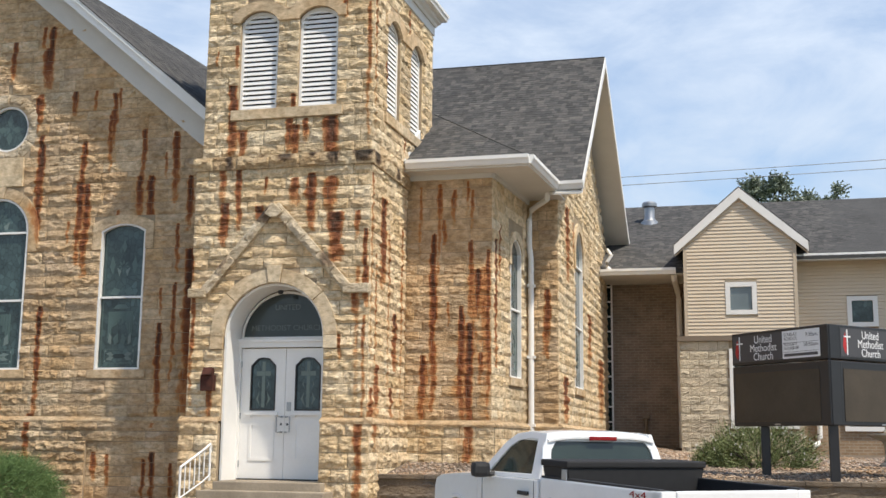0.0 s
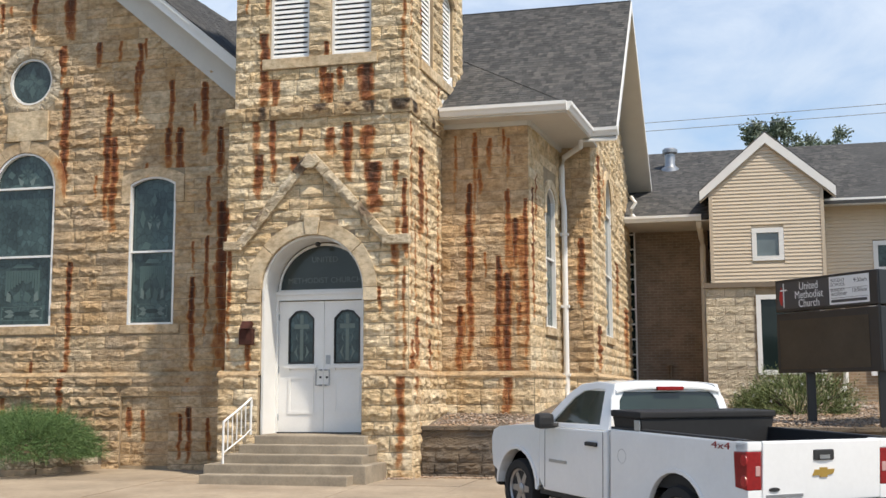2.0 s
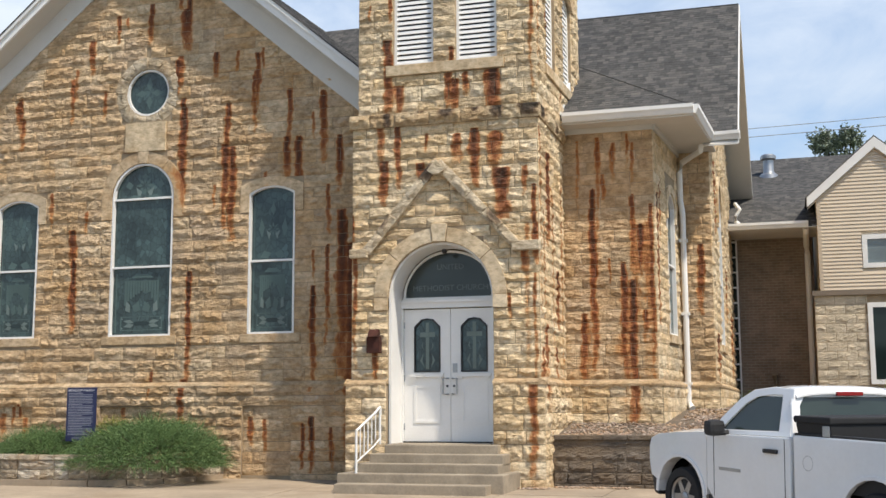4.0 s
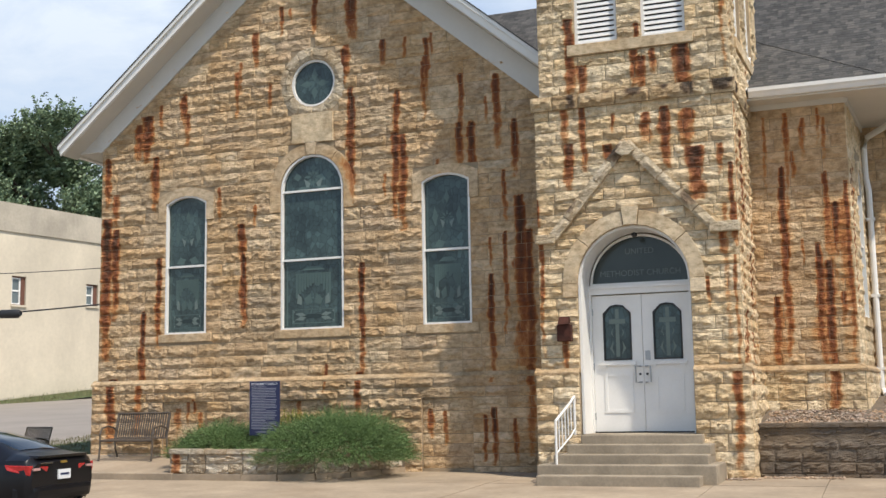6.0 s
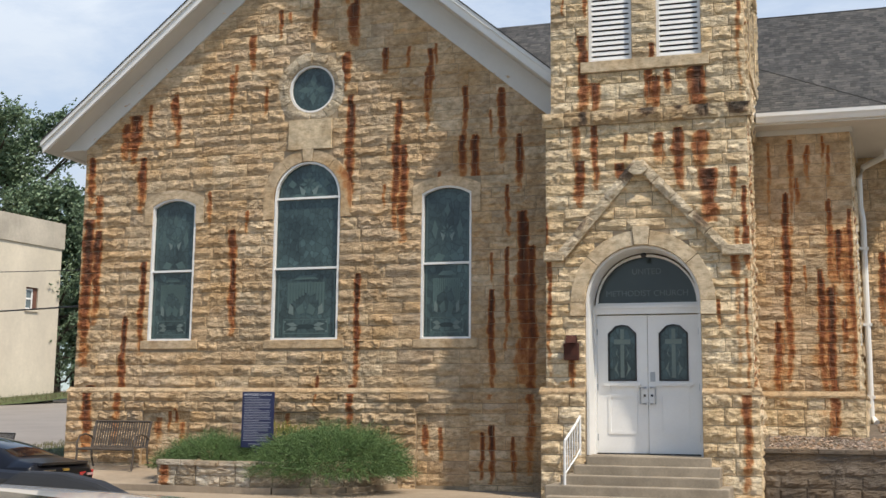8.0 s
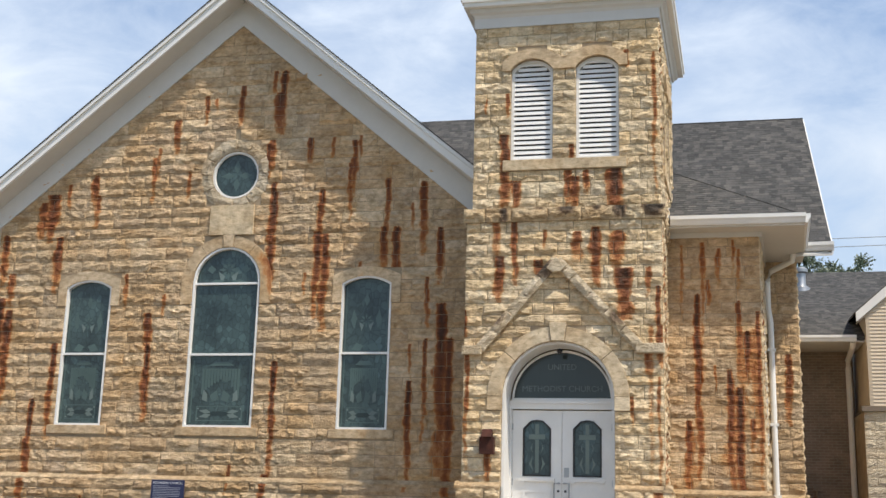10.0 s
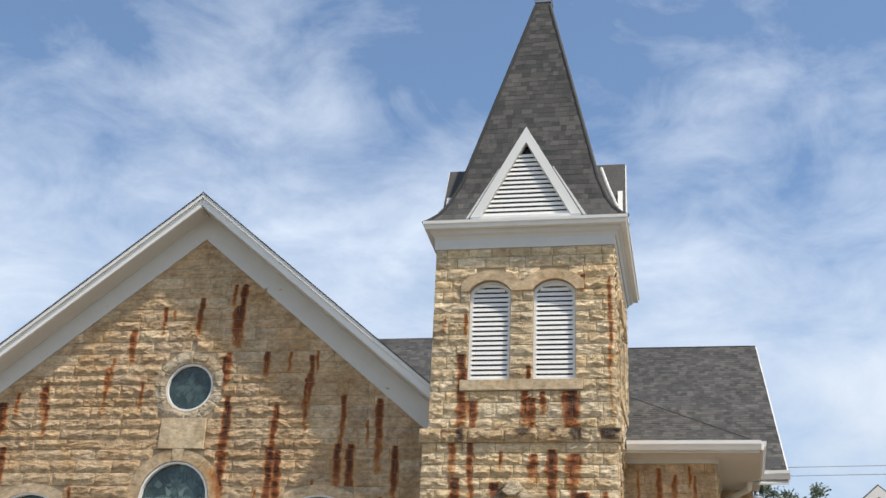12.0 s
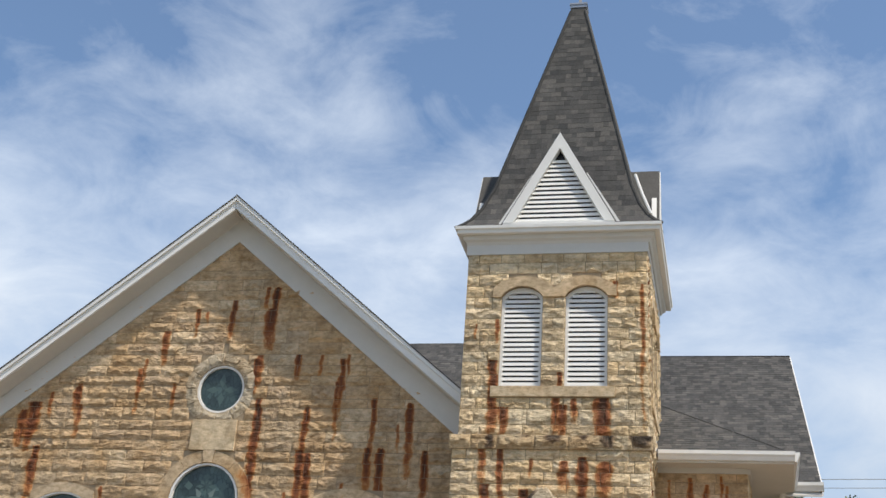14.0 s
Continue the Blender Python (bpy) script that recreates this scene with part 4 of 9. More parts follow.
nave_courses = courses_between(1.96, 5.45, 0.249) + courses_between(5.45, 6.92, 0.245) + courses_between(6.92, 7.57, 0.22, 0) + courses_between(7.57, 11.7, 0.242)
masonry(nave_wall, nave_at, nave_courses, nave_spans, ALL_NAVE_RUST, depth=0.05, rough=0.055)

# plinth of the nave, a hand's width proud, with blocked cellar windows
plinth_at = wall_at((0, YF - 0.10, 0), (1, 0, 0), (0, -1, 0))
CELLAR = [(-17.93, -16.80, 0.35, 1.47), (-15.14, -13.89, 0.35, 1.46), (-11.83, -10.75, 0.08, 1.46)]
base = Shape().box(NX0 - 0.06, NX1, YF - 0.02, YF + 0.3, -0.1, 1.88)
edge = NX0 - 0.076
for u0, u1, z0, z1 in CELLAR + [(NX1, NX1, 0, 0)]:
    base.box(edge, u0, YF - 0.096, YF - 0.02, -0.1, 1.88)
    if u1 > u0:
        base.box(u0, u1, YF - 0.096, YF - 0.02, -0.1, z0)
        base.box(u0, u1, YF - 0.096, YF - 0.02, z1, 1.88)
    edge = u1
nave_plinth = part("nave_plinth", base, M_MORTAR, church, "projecting limestone base course")


def plinth_spans(w0, w1):
    spans = [(NX0 - 0.08, NX1)]
    for u0, u1, z0, z1 in CELLAR:
        if w1 > z0 + 0.02 and w0 < z1 - 0.02:
            spans = cut(spans, u0, u1)
    return spans


masonry(nave_plinth, plinth_at, courses_between(-0.08, 1.47, 0.235) + courses_between(1.47, 1.86, 0.2), plinth_spans, FACADE_RUST_A[-2:] + FACADE_RUST_B[-3:] + FACADE_RUST_C[-6:] + FACADE_RUST_C[8:12], depth=0.055, rough=0.06, singles=190)
for u0, u1, z0, z1 in CELLAR:
    sill = part("cellar_infill", Shape().prism([(u0, z0), (u1, z0), (u1, z1), (u0, z1)], -0.1, -0.062, plinth_at), M_MORTAR, church, "blocked cellar window filled with smooth limestone")
    masonry(sill, wall_at((0, YF - 0.045, 0), (1, 0, 0), (0, -1, 0)), courses_between(z0, z1, 0.23), lambda a, b, s=u0, e=u1: [(s, e)], FACADE_RUST_C[-6:] + FACADE_RUST_B[-1:] + [(-17.3, 1.46, 0.5, 0.05, 0.5), (-17.55, 1.3, 0.6, 0.12, 0.4), (-17.0, 1.2, 0.6, 0.1, 0.45), (-14.6, 1.4, 0.5, 0.08, 0.45)], depth=0.03, rough=0.035, lengths=(0.3, 0.6))
part("plinth_cap", Shape().prism([(0.0, 1.84), (0.125, 1.84), (0.13, 1.88), (0.1, 1.91), (0.0, 1.97)], NX0 - 0.1, NX1, lambda u, w, d: Vector((d, YF + 0.01 - u, w))), M_CAPSTONE, church, "weathered sloping base cap")

# dressed surrounds of the nave windows
for n, (u0, u1, z0, spring, top) in enumerate(WINDOWS):
    names = ("tall segment-headed stained glass window in a white frame", "tall round-headed stained glass window in a white frame", "tall segment-headed stained glass window in a white frame")
    bars = [4.44] if n != 1 else [4.42, 5.90]
    church_window(nave_at, u0, u1, z0, spring, top, bars, names[n])
    part("window_sill", Shape().prism([(u0 - 0.15, z0 - 0.18), (u1 + 0.15, z0 - 0.18), (u1 + 0.15, z0), (u0 - 0.15, z0)], -0.2, 0.035, nave_at), M_TANDRESSED, church, "smooth limestone sill", bevel=0.012)
    if n == 1:
        cx, r0, r1 = (u0 + u1) / 2, 0.755, 1.0
        cuts = [-24, 18, 52, 82.5, 97.5, 128, 162, 204]
        for a0, a1 in zip(cuts[:-1], cuts[1:]):
            key = a0 == 82.5
            outer_r = r1 + (0.06 if key else 0.0)
            if a0 < 0 or a1 > 180:
                side = 1 if a0 < 0 else -1
                lo, hi = 5.47, spring + r1 * math.sin(radians(18))
                poly = [(cx + side * r0, lo), (cx + side * r1, lo)] + arc(cx, spring, r1, 0 if side > 0 else 180, 18 if side > 0 else 162, 3) + list(reversed(arc(cx, spring, r0, 0 if side > 0 else 180, 18 if side > 0 else 162, 3)))
            else:
                poly = arc(cx, spring, outer_r, a0 + 0.3, a1 - 0.3, 6) + list(reversed(arc(cx, spring, r0, a0 + 0.3, a1 - 0.3, 6)))
            part("arch_stone", streaked_prism(poly, -0.14, 0.03 + (0.02 if key else 0), nave_at, FACADE_RUST_B[5:7]), M_TANDRESSED, church, "keystone" if key else "", attr=True)
    else:
        cu = (u0 + u1) / 2
        head = segment_top(u0, u1, spring, top, 8)
        right = [p for p in head if p[0] >= cu - 0.001]
        left = [p for p in head if p[0] <= cu + 0.001]
        for side, pts in ((1, right), (-1, left)):
            uo = u1 + 0.19 if side > 0 else u0 - 0.19
            ui = u1 if side > 0 else u0
            crown = segment_top(u0 - 0.19, u1 + 0.19, spring + 0.16, top + 0.19, 8)
            rim = [p for p in crown if (p[0] >= cu - 0.001 if side > 0 else p[0] <= cu + 0.001)]
            poly = [(ui, 5.46), (uo, 5.46)] + rim + list(reversed(pts)) if side > 0 else [(uo, 5.46), (ui, 5.46)] + list(reversed(pts)) + rim
            part("arch_stone", streaked_prism(poly, -0.14, 0.034, nave_at, FACADE_RUST_C[12:13]), M_TANDRESSED, church, attr=True)

# round window over the date stone
oculus = new("round_window")
oculus.parent = church
tagged(oculus, "round stained glass window in a white frame")
circle = lambda r, n=32: [(OC[0] + r * math.cos(k * math.tau / n), OC[1] + r * math.sin(k * math.tau / n)) for k in range(n)]
part("window_frame", ring_prism(Shape(), circle(OR + 0.005), circle(OR - 0.05), -0.12, -0.03, nave_at), M_WHITE, oculus, "white round frame")
part("pane", Shape().prism(circle(OR - 0.05), -0.12, -0.09, nave_at), M_STAINED, oculus, "dark stained glass")
flower = Shape()
for k in range(4):
    a = math.tau * k / 4
    flower.prism([(OC[0] + r * math.cos(a + e), OC[1] + r * math.sin(a + e)) for r, e in ((0.05, 0.0), (0.2, -0.4), (0.36, 0.0), (0.2, 0.4))], -0.088, -0.0865, nave_at)
part("leaded_ornament", flower, M_ORNAMENT, oculus, "pale cross-shaped leaded flower")
for k in range(12):
    a0, a1 = 30 * k + 0.3, 30 * k + 29.7
    s = Shape()
    ring_at = lambda u, w, d, k=k: nave_at(OC[0] + (OR + w) * math.cos(radians(30 * k + u)), OC[1] + (OR + w) * math.sin(radians(30 * k + u)), d)
    stone(s, ring_at, 0.2, 29.8, 0.0, 0.25 + 0.02 * (k % 2), 0.055, 0.04, [], 9, 8, -0.14)
    part("ring_stone", s, M_RINGSTONE, church, attr=True, smooth=True)
part("date_stone", Shape().prism([(-14.775, 6.925), (-13.795, 6.925), (-13.795, 7.57), (-14.775, 7.57)], -0.1, 0.055, nave_at), M_DRESSED, church, "blank pale limestone date stone", bevel=0.01)

# nave roof with its white rake, soffit and frieze
RZ, RS, RY = 12.40, 0.84, 20.06
EX = 6.22                                  # half width to the eaves
EXL, RSL = 6.11, 0.83                      # the same and the slope on the west side
roof = Shape()
for side in (-1, 1):
    ex, rs = (EX, RS) if side > 0 else (EXL, RSL)
    top0, low0 = Vector((GX, RY, RZ)), Vector((GX + side * ex, RY, RZ - rs * ex))
    top1, low1 = Vector((GX, 33.4, RZ + 0.6)), Vector((GX + side * ex, 33.4, RZ + 0.6 * (side > 0) - rs * ex))
    slab(roof, [low0, low1, top1, top0], 0.12)
nave_roof = part("nave_roof", roof, M_SHINGLE, church, "steep grey shingled roof")
tabs = Shape()
down = Vector((1, 0, -RS)).normalized()
shingles(tabs, (GX + EX, RY, RZ - RS * EX + 0.004), (0, 1, 0.045), -down, lambda h: 0.0, lambda h: 9.0, EX * math.hypot(1, RS))
part("roof_shingles", tabs, M_SHINGLE, nave_roof, kind="stuff")
for side in (-1, 1):
    at_side = lambda u, w, d, s=side: Vector((GX + s * u, RY - d, w))
    ex = EX if side > 0 else EXL
    line = lambda u, lift=0.095 if side > 0 else 0.055, rs=RS if side > 0 else RSL: RZ + lift - rs * u
    part("shingle_edge", Shape().prism([(0, line(0) + 0.05), (ex + 0.1, line(ex + 0.1) + 0.05), (ex + 0.1, line(ex + 0.1) + 0.02), (0, line(0) + 0.02)], -0.4, 0.1, at_side), M_SHINGLE, church, "dark shingle edge over the rake")
    part("rake_board", Shape().prism([(0, line(0)), (ex + 0.05, line(ex + 0.05)), (ex + 0.05, line(ex + 0.05) - 0.24), (0, line(0) - 0.27)], 0.0, 0.04, at_side), M_TRIM, church, "white rake board")
    part("rake_moulding", Shape().prism([(0, line(0) + 0.02), (ex + 0.09, line(ex + 0.09) + 0.02), (ex + 0.09, line(ex + 0.09) - 0.07), (0, line(0) - 0.08)], 0.04, 0.085, at_side), M_TRIM, church, "white crown moulding")
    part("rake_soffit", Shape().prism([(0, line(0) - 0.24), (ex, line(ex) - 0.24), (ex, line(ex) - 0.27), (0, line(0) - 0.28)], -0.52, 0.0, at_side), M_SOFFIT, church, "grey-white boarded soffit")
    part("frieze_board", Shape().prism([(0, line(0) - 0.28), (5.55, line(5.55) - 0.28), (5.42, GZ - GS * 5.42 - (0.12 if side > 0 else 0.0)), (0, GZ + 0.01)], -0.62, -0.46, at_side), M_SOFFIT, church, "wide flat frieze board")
EZ = RZ - RSL * EXL
part("eave_soffit", Shape().prism([(GX - EXL + 0.02, EZ - 0.12), (NX0 + 0.05, EZ - 0.1), (NX0 + 0.05, EZ - 0.06), (GX - EXL + 0.02, EZ - 0.06)], -33.0, -YF + 0.06, FRONT), M_SOFFIT, church, "level eave soffit")
# Added filler panel in soffit grey hides the dark gap below the rake.
part("eave_return", Shape().prism([(GX - EXL + 0.1, EZ - 0.1), (NX0 + 0.06, EZ - 0.1), (NX0 + 0.06, RZ - 0.2 - RSL * (GX - NX0 - 0.06))], -YF - 0.04, -YF + 0.02, FRONT), M_SOFFIT, church, "closed white eave return")
part("eave_gutter", Shape().box(GX - EXL - 0.12, GX - EXL + 0.02, RY + 0.02, 33.0, EZ - 0.14, EZ + 0.01), M_TRIM, church, "white eave gutter")

# ---- tower ----
TX0, TX1, TY, TB = -8.97, -5.38, 19.20, 23.12
DX, DR, DZ = -7.245, 1.005, 3.45           # doorway: middle, radius, spring
DOOR_Y, SILL = 19.89, 0.77
tower_at = wall_at((0, TY, 0), (1, 0, 0), (0, -1, 0))
mass = Shape().box(TX0, TX1, 20.05, TB, -0.1, 6.75)
left = [p for p in arc(DX, DZ, DR, 90, 180, 10)]
right = [p for p in arc(DX, DZ, DR, 0, 90, 10)]
mass.prism([(TX0, -0.1), (DX - DR, -0.1)] + list(reversed(left)) + [(DX, 6.75), (TX0, 6.75)], -0.85, -0.004, tower_at)
mass.prism([(TX1, -0.1), (TX1, 6.75), (DX, 6.75)] + list(reversed(right)) + [(DX + DR, -0.1)], -0.85, -0.004, tower_at)
tower_wall = part("tower_wall", mass, M_MORTAR, church, "rust-streaked lower tower of rock-faced limestone")


def doorway_reach(w0, w1, r):
    if w1 < DZ:
        return DR
    h = max(0.0, w0 - DZ)
    return math.sqrt(max(0.0, r * r - h * h))


def tower_spans(w0, w1):
    spans = [(TX0, TX1)]
    r = doorway_reach(w0, w1, 1.2)
    if w1 > 3.2 and w0 < DZ:
        r = 1.25
    if r > 0.1:
        spans = cut(spans, DX - r + (0.04 if w0 >= DZ else 0), DX + r - (0.04 if w0 >= DZ else 0))
    return spans


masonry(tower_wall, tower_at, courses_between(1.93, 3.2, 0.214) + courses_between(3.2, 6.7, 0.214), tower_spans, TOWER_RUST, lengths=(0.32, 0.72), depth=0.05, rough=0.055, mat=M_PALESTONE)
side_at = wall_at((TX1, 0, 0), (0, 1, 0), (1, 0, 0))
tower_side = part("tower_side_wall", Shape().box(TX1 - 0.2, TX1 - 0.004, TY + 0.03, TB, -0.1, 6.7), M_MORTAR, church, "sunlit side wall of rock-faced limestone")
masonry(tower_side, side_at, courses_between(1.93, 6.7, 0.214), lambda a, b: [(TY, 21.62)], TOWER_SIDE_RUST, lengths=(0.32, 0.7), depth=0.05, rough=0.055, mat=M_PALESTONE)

# tower plinth
tp_at = wall_at((0, TY - 0.09, 0), (1, 0, 0), (0, -1, 0))
tower_plinth = part("tower_plinth", Shape().box(TX0 - 0.076, DX - DR, TY - 0.086, TY + 0.3, -0.1, 1.86), M_MORTAR, church, "projecting limestone base of the tower")
part("tower_plinth", Shape().box(DX + DR, TX1 + 0.081, TY - 0.086, 21.6, -0.1, 1.86), M_MORTAR, church, "projecting limestone base of the tower")
masonry(tower_plinth, tp_at, courses_between(-0.08, 1.86, 0.265), lambda a, b: [(TX0 - 0.08, DX - DR), (DX + DR, TX1 + 0.09)], TOWER_RUST[-6:], lengths=(0.36, 0.68), depth=0.06, rough=0.06, singles=150, mat=M_PALESTONE)
tps_at = wall_at((TX1 + 0.085, 0, 0), (0, 1, 0), (1, 0, 0))
tower_plinth_side = part("tower_plinth_side", Shape().box(TX1 - 0.1, TX1 + 0.08, TY - 0.05, 21.6, -0.1, 1.86), M_MORTAR, church)
masonry(tower_plinth_side, tps_at, courses_between(-0.08, 1.86, 0.265), lambda a, b: [(TY - 0.09, 21.6)], TOWER_SIDE_RUST, lengths=(0.36, 0.68), depth=0.06, rough=0.06, singles=150, mat=M_PALESTONE)
for a, b in ((TX0 - 0.1, DX - DR), (DX + DR, TX1 + 0.13)):
    part("plinth_cap", Shape().prism([(0.0, 1.82), (0.125, 1.82), (0.13, 1.865), (0.1, 1.895), (0.0, 1.95)], a, b, lambda u, w, d: Vector((d, TY + 0.01 - u, w))), M_CAPSTONE, church)
part("plinth_cap", Shape().prism([(0.0, 1.82), (0.125, 1.82), (0.13, 1.865), (0.1, 1.895), (0.0, 1.95)], TY - 0.12, 21.6, lambda u, w, d: Vector((TX1 - 0.01 + u, d, w))), M_CAPSTONE, church)

# string course between the stages, of rough blocks
string = part("string_course", Shape().box(TX0 - 0.02, TX1 + 0.02, TY - 0.02, TB, 6.68, 6.93), M_MORTAR, church, "rough projecting string course with black weathering")
masonry(string, wall_at((0, TY - 0.05, 0), (1, 0, 0), (0, -1, 0)), [(6.68, 6.95)], lambda a, b: [(TX0 - 0.06, TX1 + 0.08)], [(-6.1, 6.99, 0.3, 0.16, 0.85), (-8.25, 6.97, 0.4, 0.1, 0.6), (-7.05, 6.99, 0.2, 0.2, 0.8), (-5.5, 6.99, 0.26, 0.22, 1.0), (-6.55, 6.99, 0.14, 0.12, 0.7), (-7.6, 6.99, 0.12, 0.1, 0.5)], lengths=(0.4, 0.9), depth=0.07, rough=0.06, mat=M_STRING)
masonry(string, wall_at((TX1 + 0.05, 0, 0), (0, 1, 0), (1, 0, 0)), [(6.68, 6.95)], lambda a, b: [(TY - 0.08, 21.7)], [(19.4, 6.99, 0.3, 0.2, 0.95), (20.8, 6.99, 0.3, 0.16, 0.7)], lengths=(0.4, 0.9), depth=0.07, rough=0.06, mat=M_STRING)

# doorway: arch ring, hood, lining, doors
for a0, a1 in ((0, 40), (40, 83), (83, 97), (97, 140), (140, 180)):
    key = a0 == 83
    poly = arc(DX, DZ, 1.27 + (0.07 if key else 0), a0 + 0.3, a1 - 0.3, 8) + list(reversed(arc(DX, DZ, DR, a0 + 0.3, a1 - 0.3, 8)))
    part("arch_stone", Shape().prism(poly, -0.2, 0.045 + (0.025 if key else 0), tower_at), M_DRESSED, church, "keystone" if key else "", bevel=0.008)
for side in (-1, 1):
    poly = [(DX + side * DR, 3.21), (DX + side * 1.27, 3.21), (DX + side * 1.27, DZ), (DX + side * DR, DZ)]
    part("arch_stone", Shape().prism(poly, -0.2, 0.045, tower_at), M_DRESSED, church, bevel=0.008)
for (xa, za), (xb, zb) in (((-8.66, 4.30), (-7.27, 5.93)), ((-7.27, 5.93), (-5.80, 4.33))):
    n, span = 5, math.hypot(xb - xa, zb - za)
    cx, cz = (xb - xa) / span, (zb - za) / span
    slope_at = lambda u, w, d, xa=xa, za=za, cx=cx, cz=cz: tower_at(xa + cx * u - cz * w, za + cz * u + cx * w, 0.09 + d)
    for k in range(n):
        s = Shape()
        stone(s, slope_at, span * k / n + 0.005, span * (k + 1) / n - 0.005, -0.08, 0.1, 0.05, 0.05, [(span * 0.88, 0.2, 0.4, 0.2, 0.8), (span * 0.3, 0.15, 0.2, 0.2, 0.5)] if xa < -8 else [(span * 0.7, 0.15, 0.22, 0.25, 0.5)], 9, 7, -0.14)
        part("hood_stone", s, M_HOOD, church, attr=True, smooth=True)
part("hood_stone", Shape().prism([(TX0 - 0.02, 4.2), (-8.62, 4.2), (-8.62, 4.37), (TX0 - 0.02, 4.37)], -0.1, 0.12, tower_at), M_HOOD, church, bevel=0.02)
part("hood_stone", Shape().prism([(-5.86, 4.22), (TX1 + 0.03, 4.22), (TX1 + 0.03, 4.4), (-5.86, 4.4)], -0.1, 0.12, tower_at), M_HOOD, church, bevel=0.02)
part("hood_stone", Shape().prism([(-7.45, 5.78), (-7.27, 5.98), (-7.09, 5.8), (-7.2, 5.7), (-7.34, 5.7)], -0.1, 0.17, tower_at), M_HOOD, church, bevel=0.02)

lining = Shape()
path_in = [(DX - DR + 0.045, SILL)] + list(reversed(arc(DX, DZ, DR - 0.045, 0, 180, 24))) + [(DX + DR - 0.045, SILL)]
path_out = [(DX - DR, SILL)] + list(reversed(arc(DX, DZ, DR, 0, 180, 24))) + [(DX + DR, SILL)]
lining.prism(path_out + list(reversed(path_in)), -0.72, -0.05, tower_at)
part("door_lining", lining, M_WHITE, church, "white painted reveal of the doorway")
doors = new("double_door")
doors.parent = church
tagged(doors, "closed white double door with small leaded windows and pull handles")
door_at = wall_at((0, DOOR_Y, 0), (1, 0, 0), (0, -1, 0))
L0, L1, LM, LT = -8.165, -6.325, -7.245, 3.29
casing = Shape().prism([(L0 - 0.04, SILL), (L0, SILL), (L0, LT), (L0 - 0.04, LT)], -0.1, 0.05, door_at).prism([(L1, SILL), (L1 + 0.04, SILL), (L1 + 0.04, LT), (L1, LT)], -0.1, 0.05, door_at)
casing.prism([(L0 - 0.05, LT), (L1 + 0.05, LT), (L1 + 0.05, LT + 0.14), (L0 - 0.05, LT + 0.14)], -0.1, 0.06, door_at)
casing.prism([(L0 - 0.05, LT + 0.1), (L1 + 0.05, LT + 0.1), (L1 + 0.05, LT + 0.16), (L0 - 0.05, LT + 0.16)], 0.06, 0.09, door_at)
part("door_casing", casing, M_WHITE, doors, "white casing and transom bar")
fan = [(DX - 0.94, LT + 0.16), (DX + 0.94, LT + 0.16)] + arc(DX, DZ, 0.93, 2, 178, 24)
part("fanlight_frame", ring_prism(Shape(), fan, shrunk(fan, 0.045), -0.05, 0.03, door_at), M_WHITE, doors, "white curved frame")
part("fanlight", Shape().prism(shrunk(fan, 0.045), -0.04, -0.004, door_at), M_FANGLASS, doors, "dark half-round fanlight glass with faint lettering")
lettering("UNITED", 0.15, M_FAINT, doors, (DX, DOOR_Y + 0.001, 4.02), (90, 0, 0), "CENTER", 0.001)
lettering("METHODIST CHURCH", 0.15, M_FAINT, doors, (DX, DOOR_Y + 0.001, 3.62), (90, 0, 0), "CENTER", 0.001)
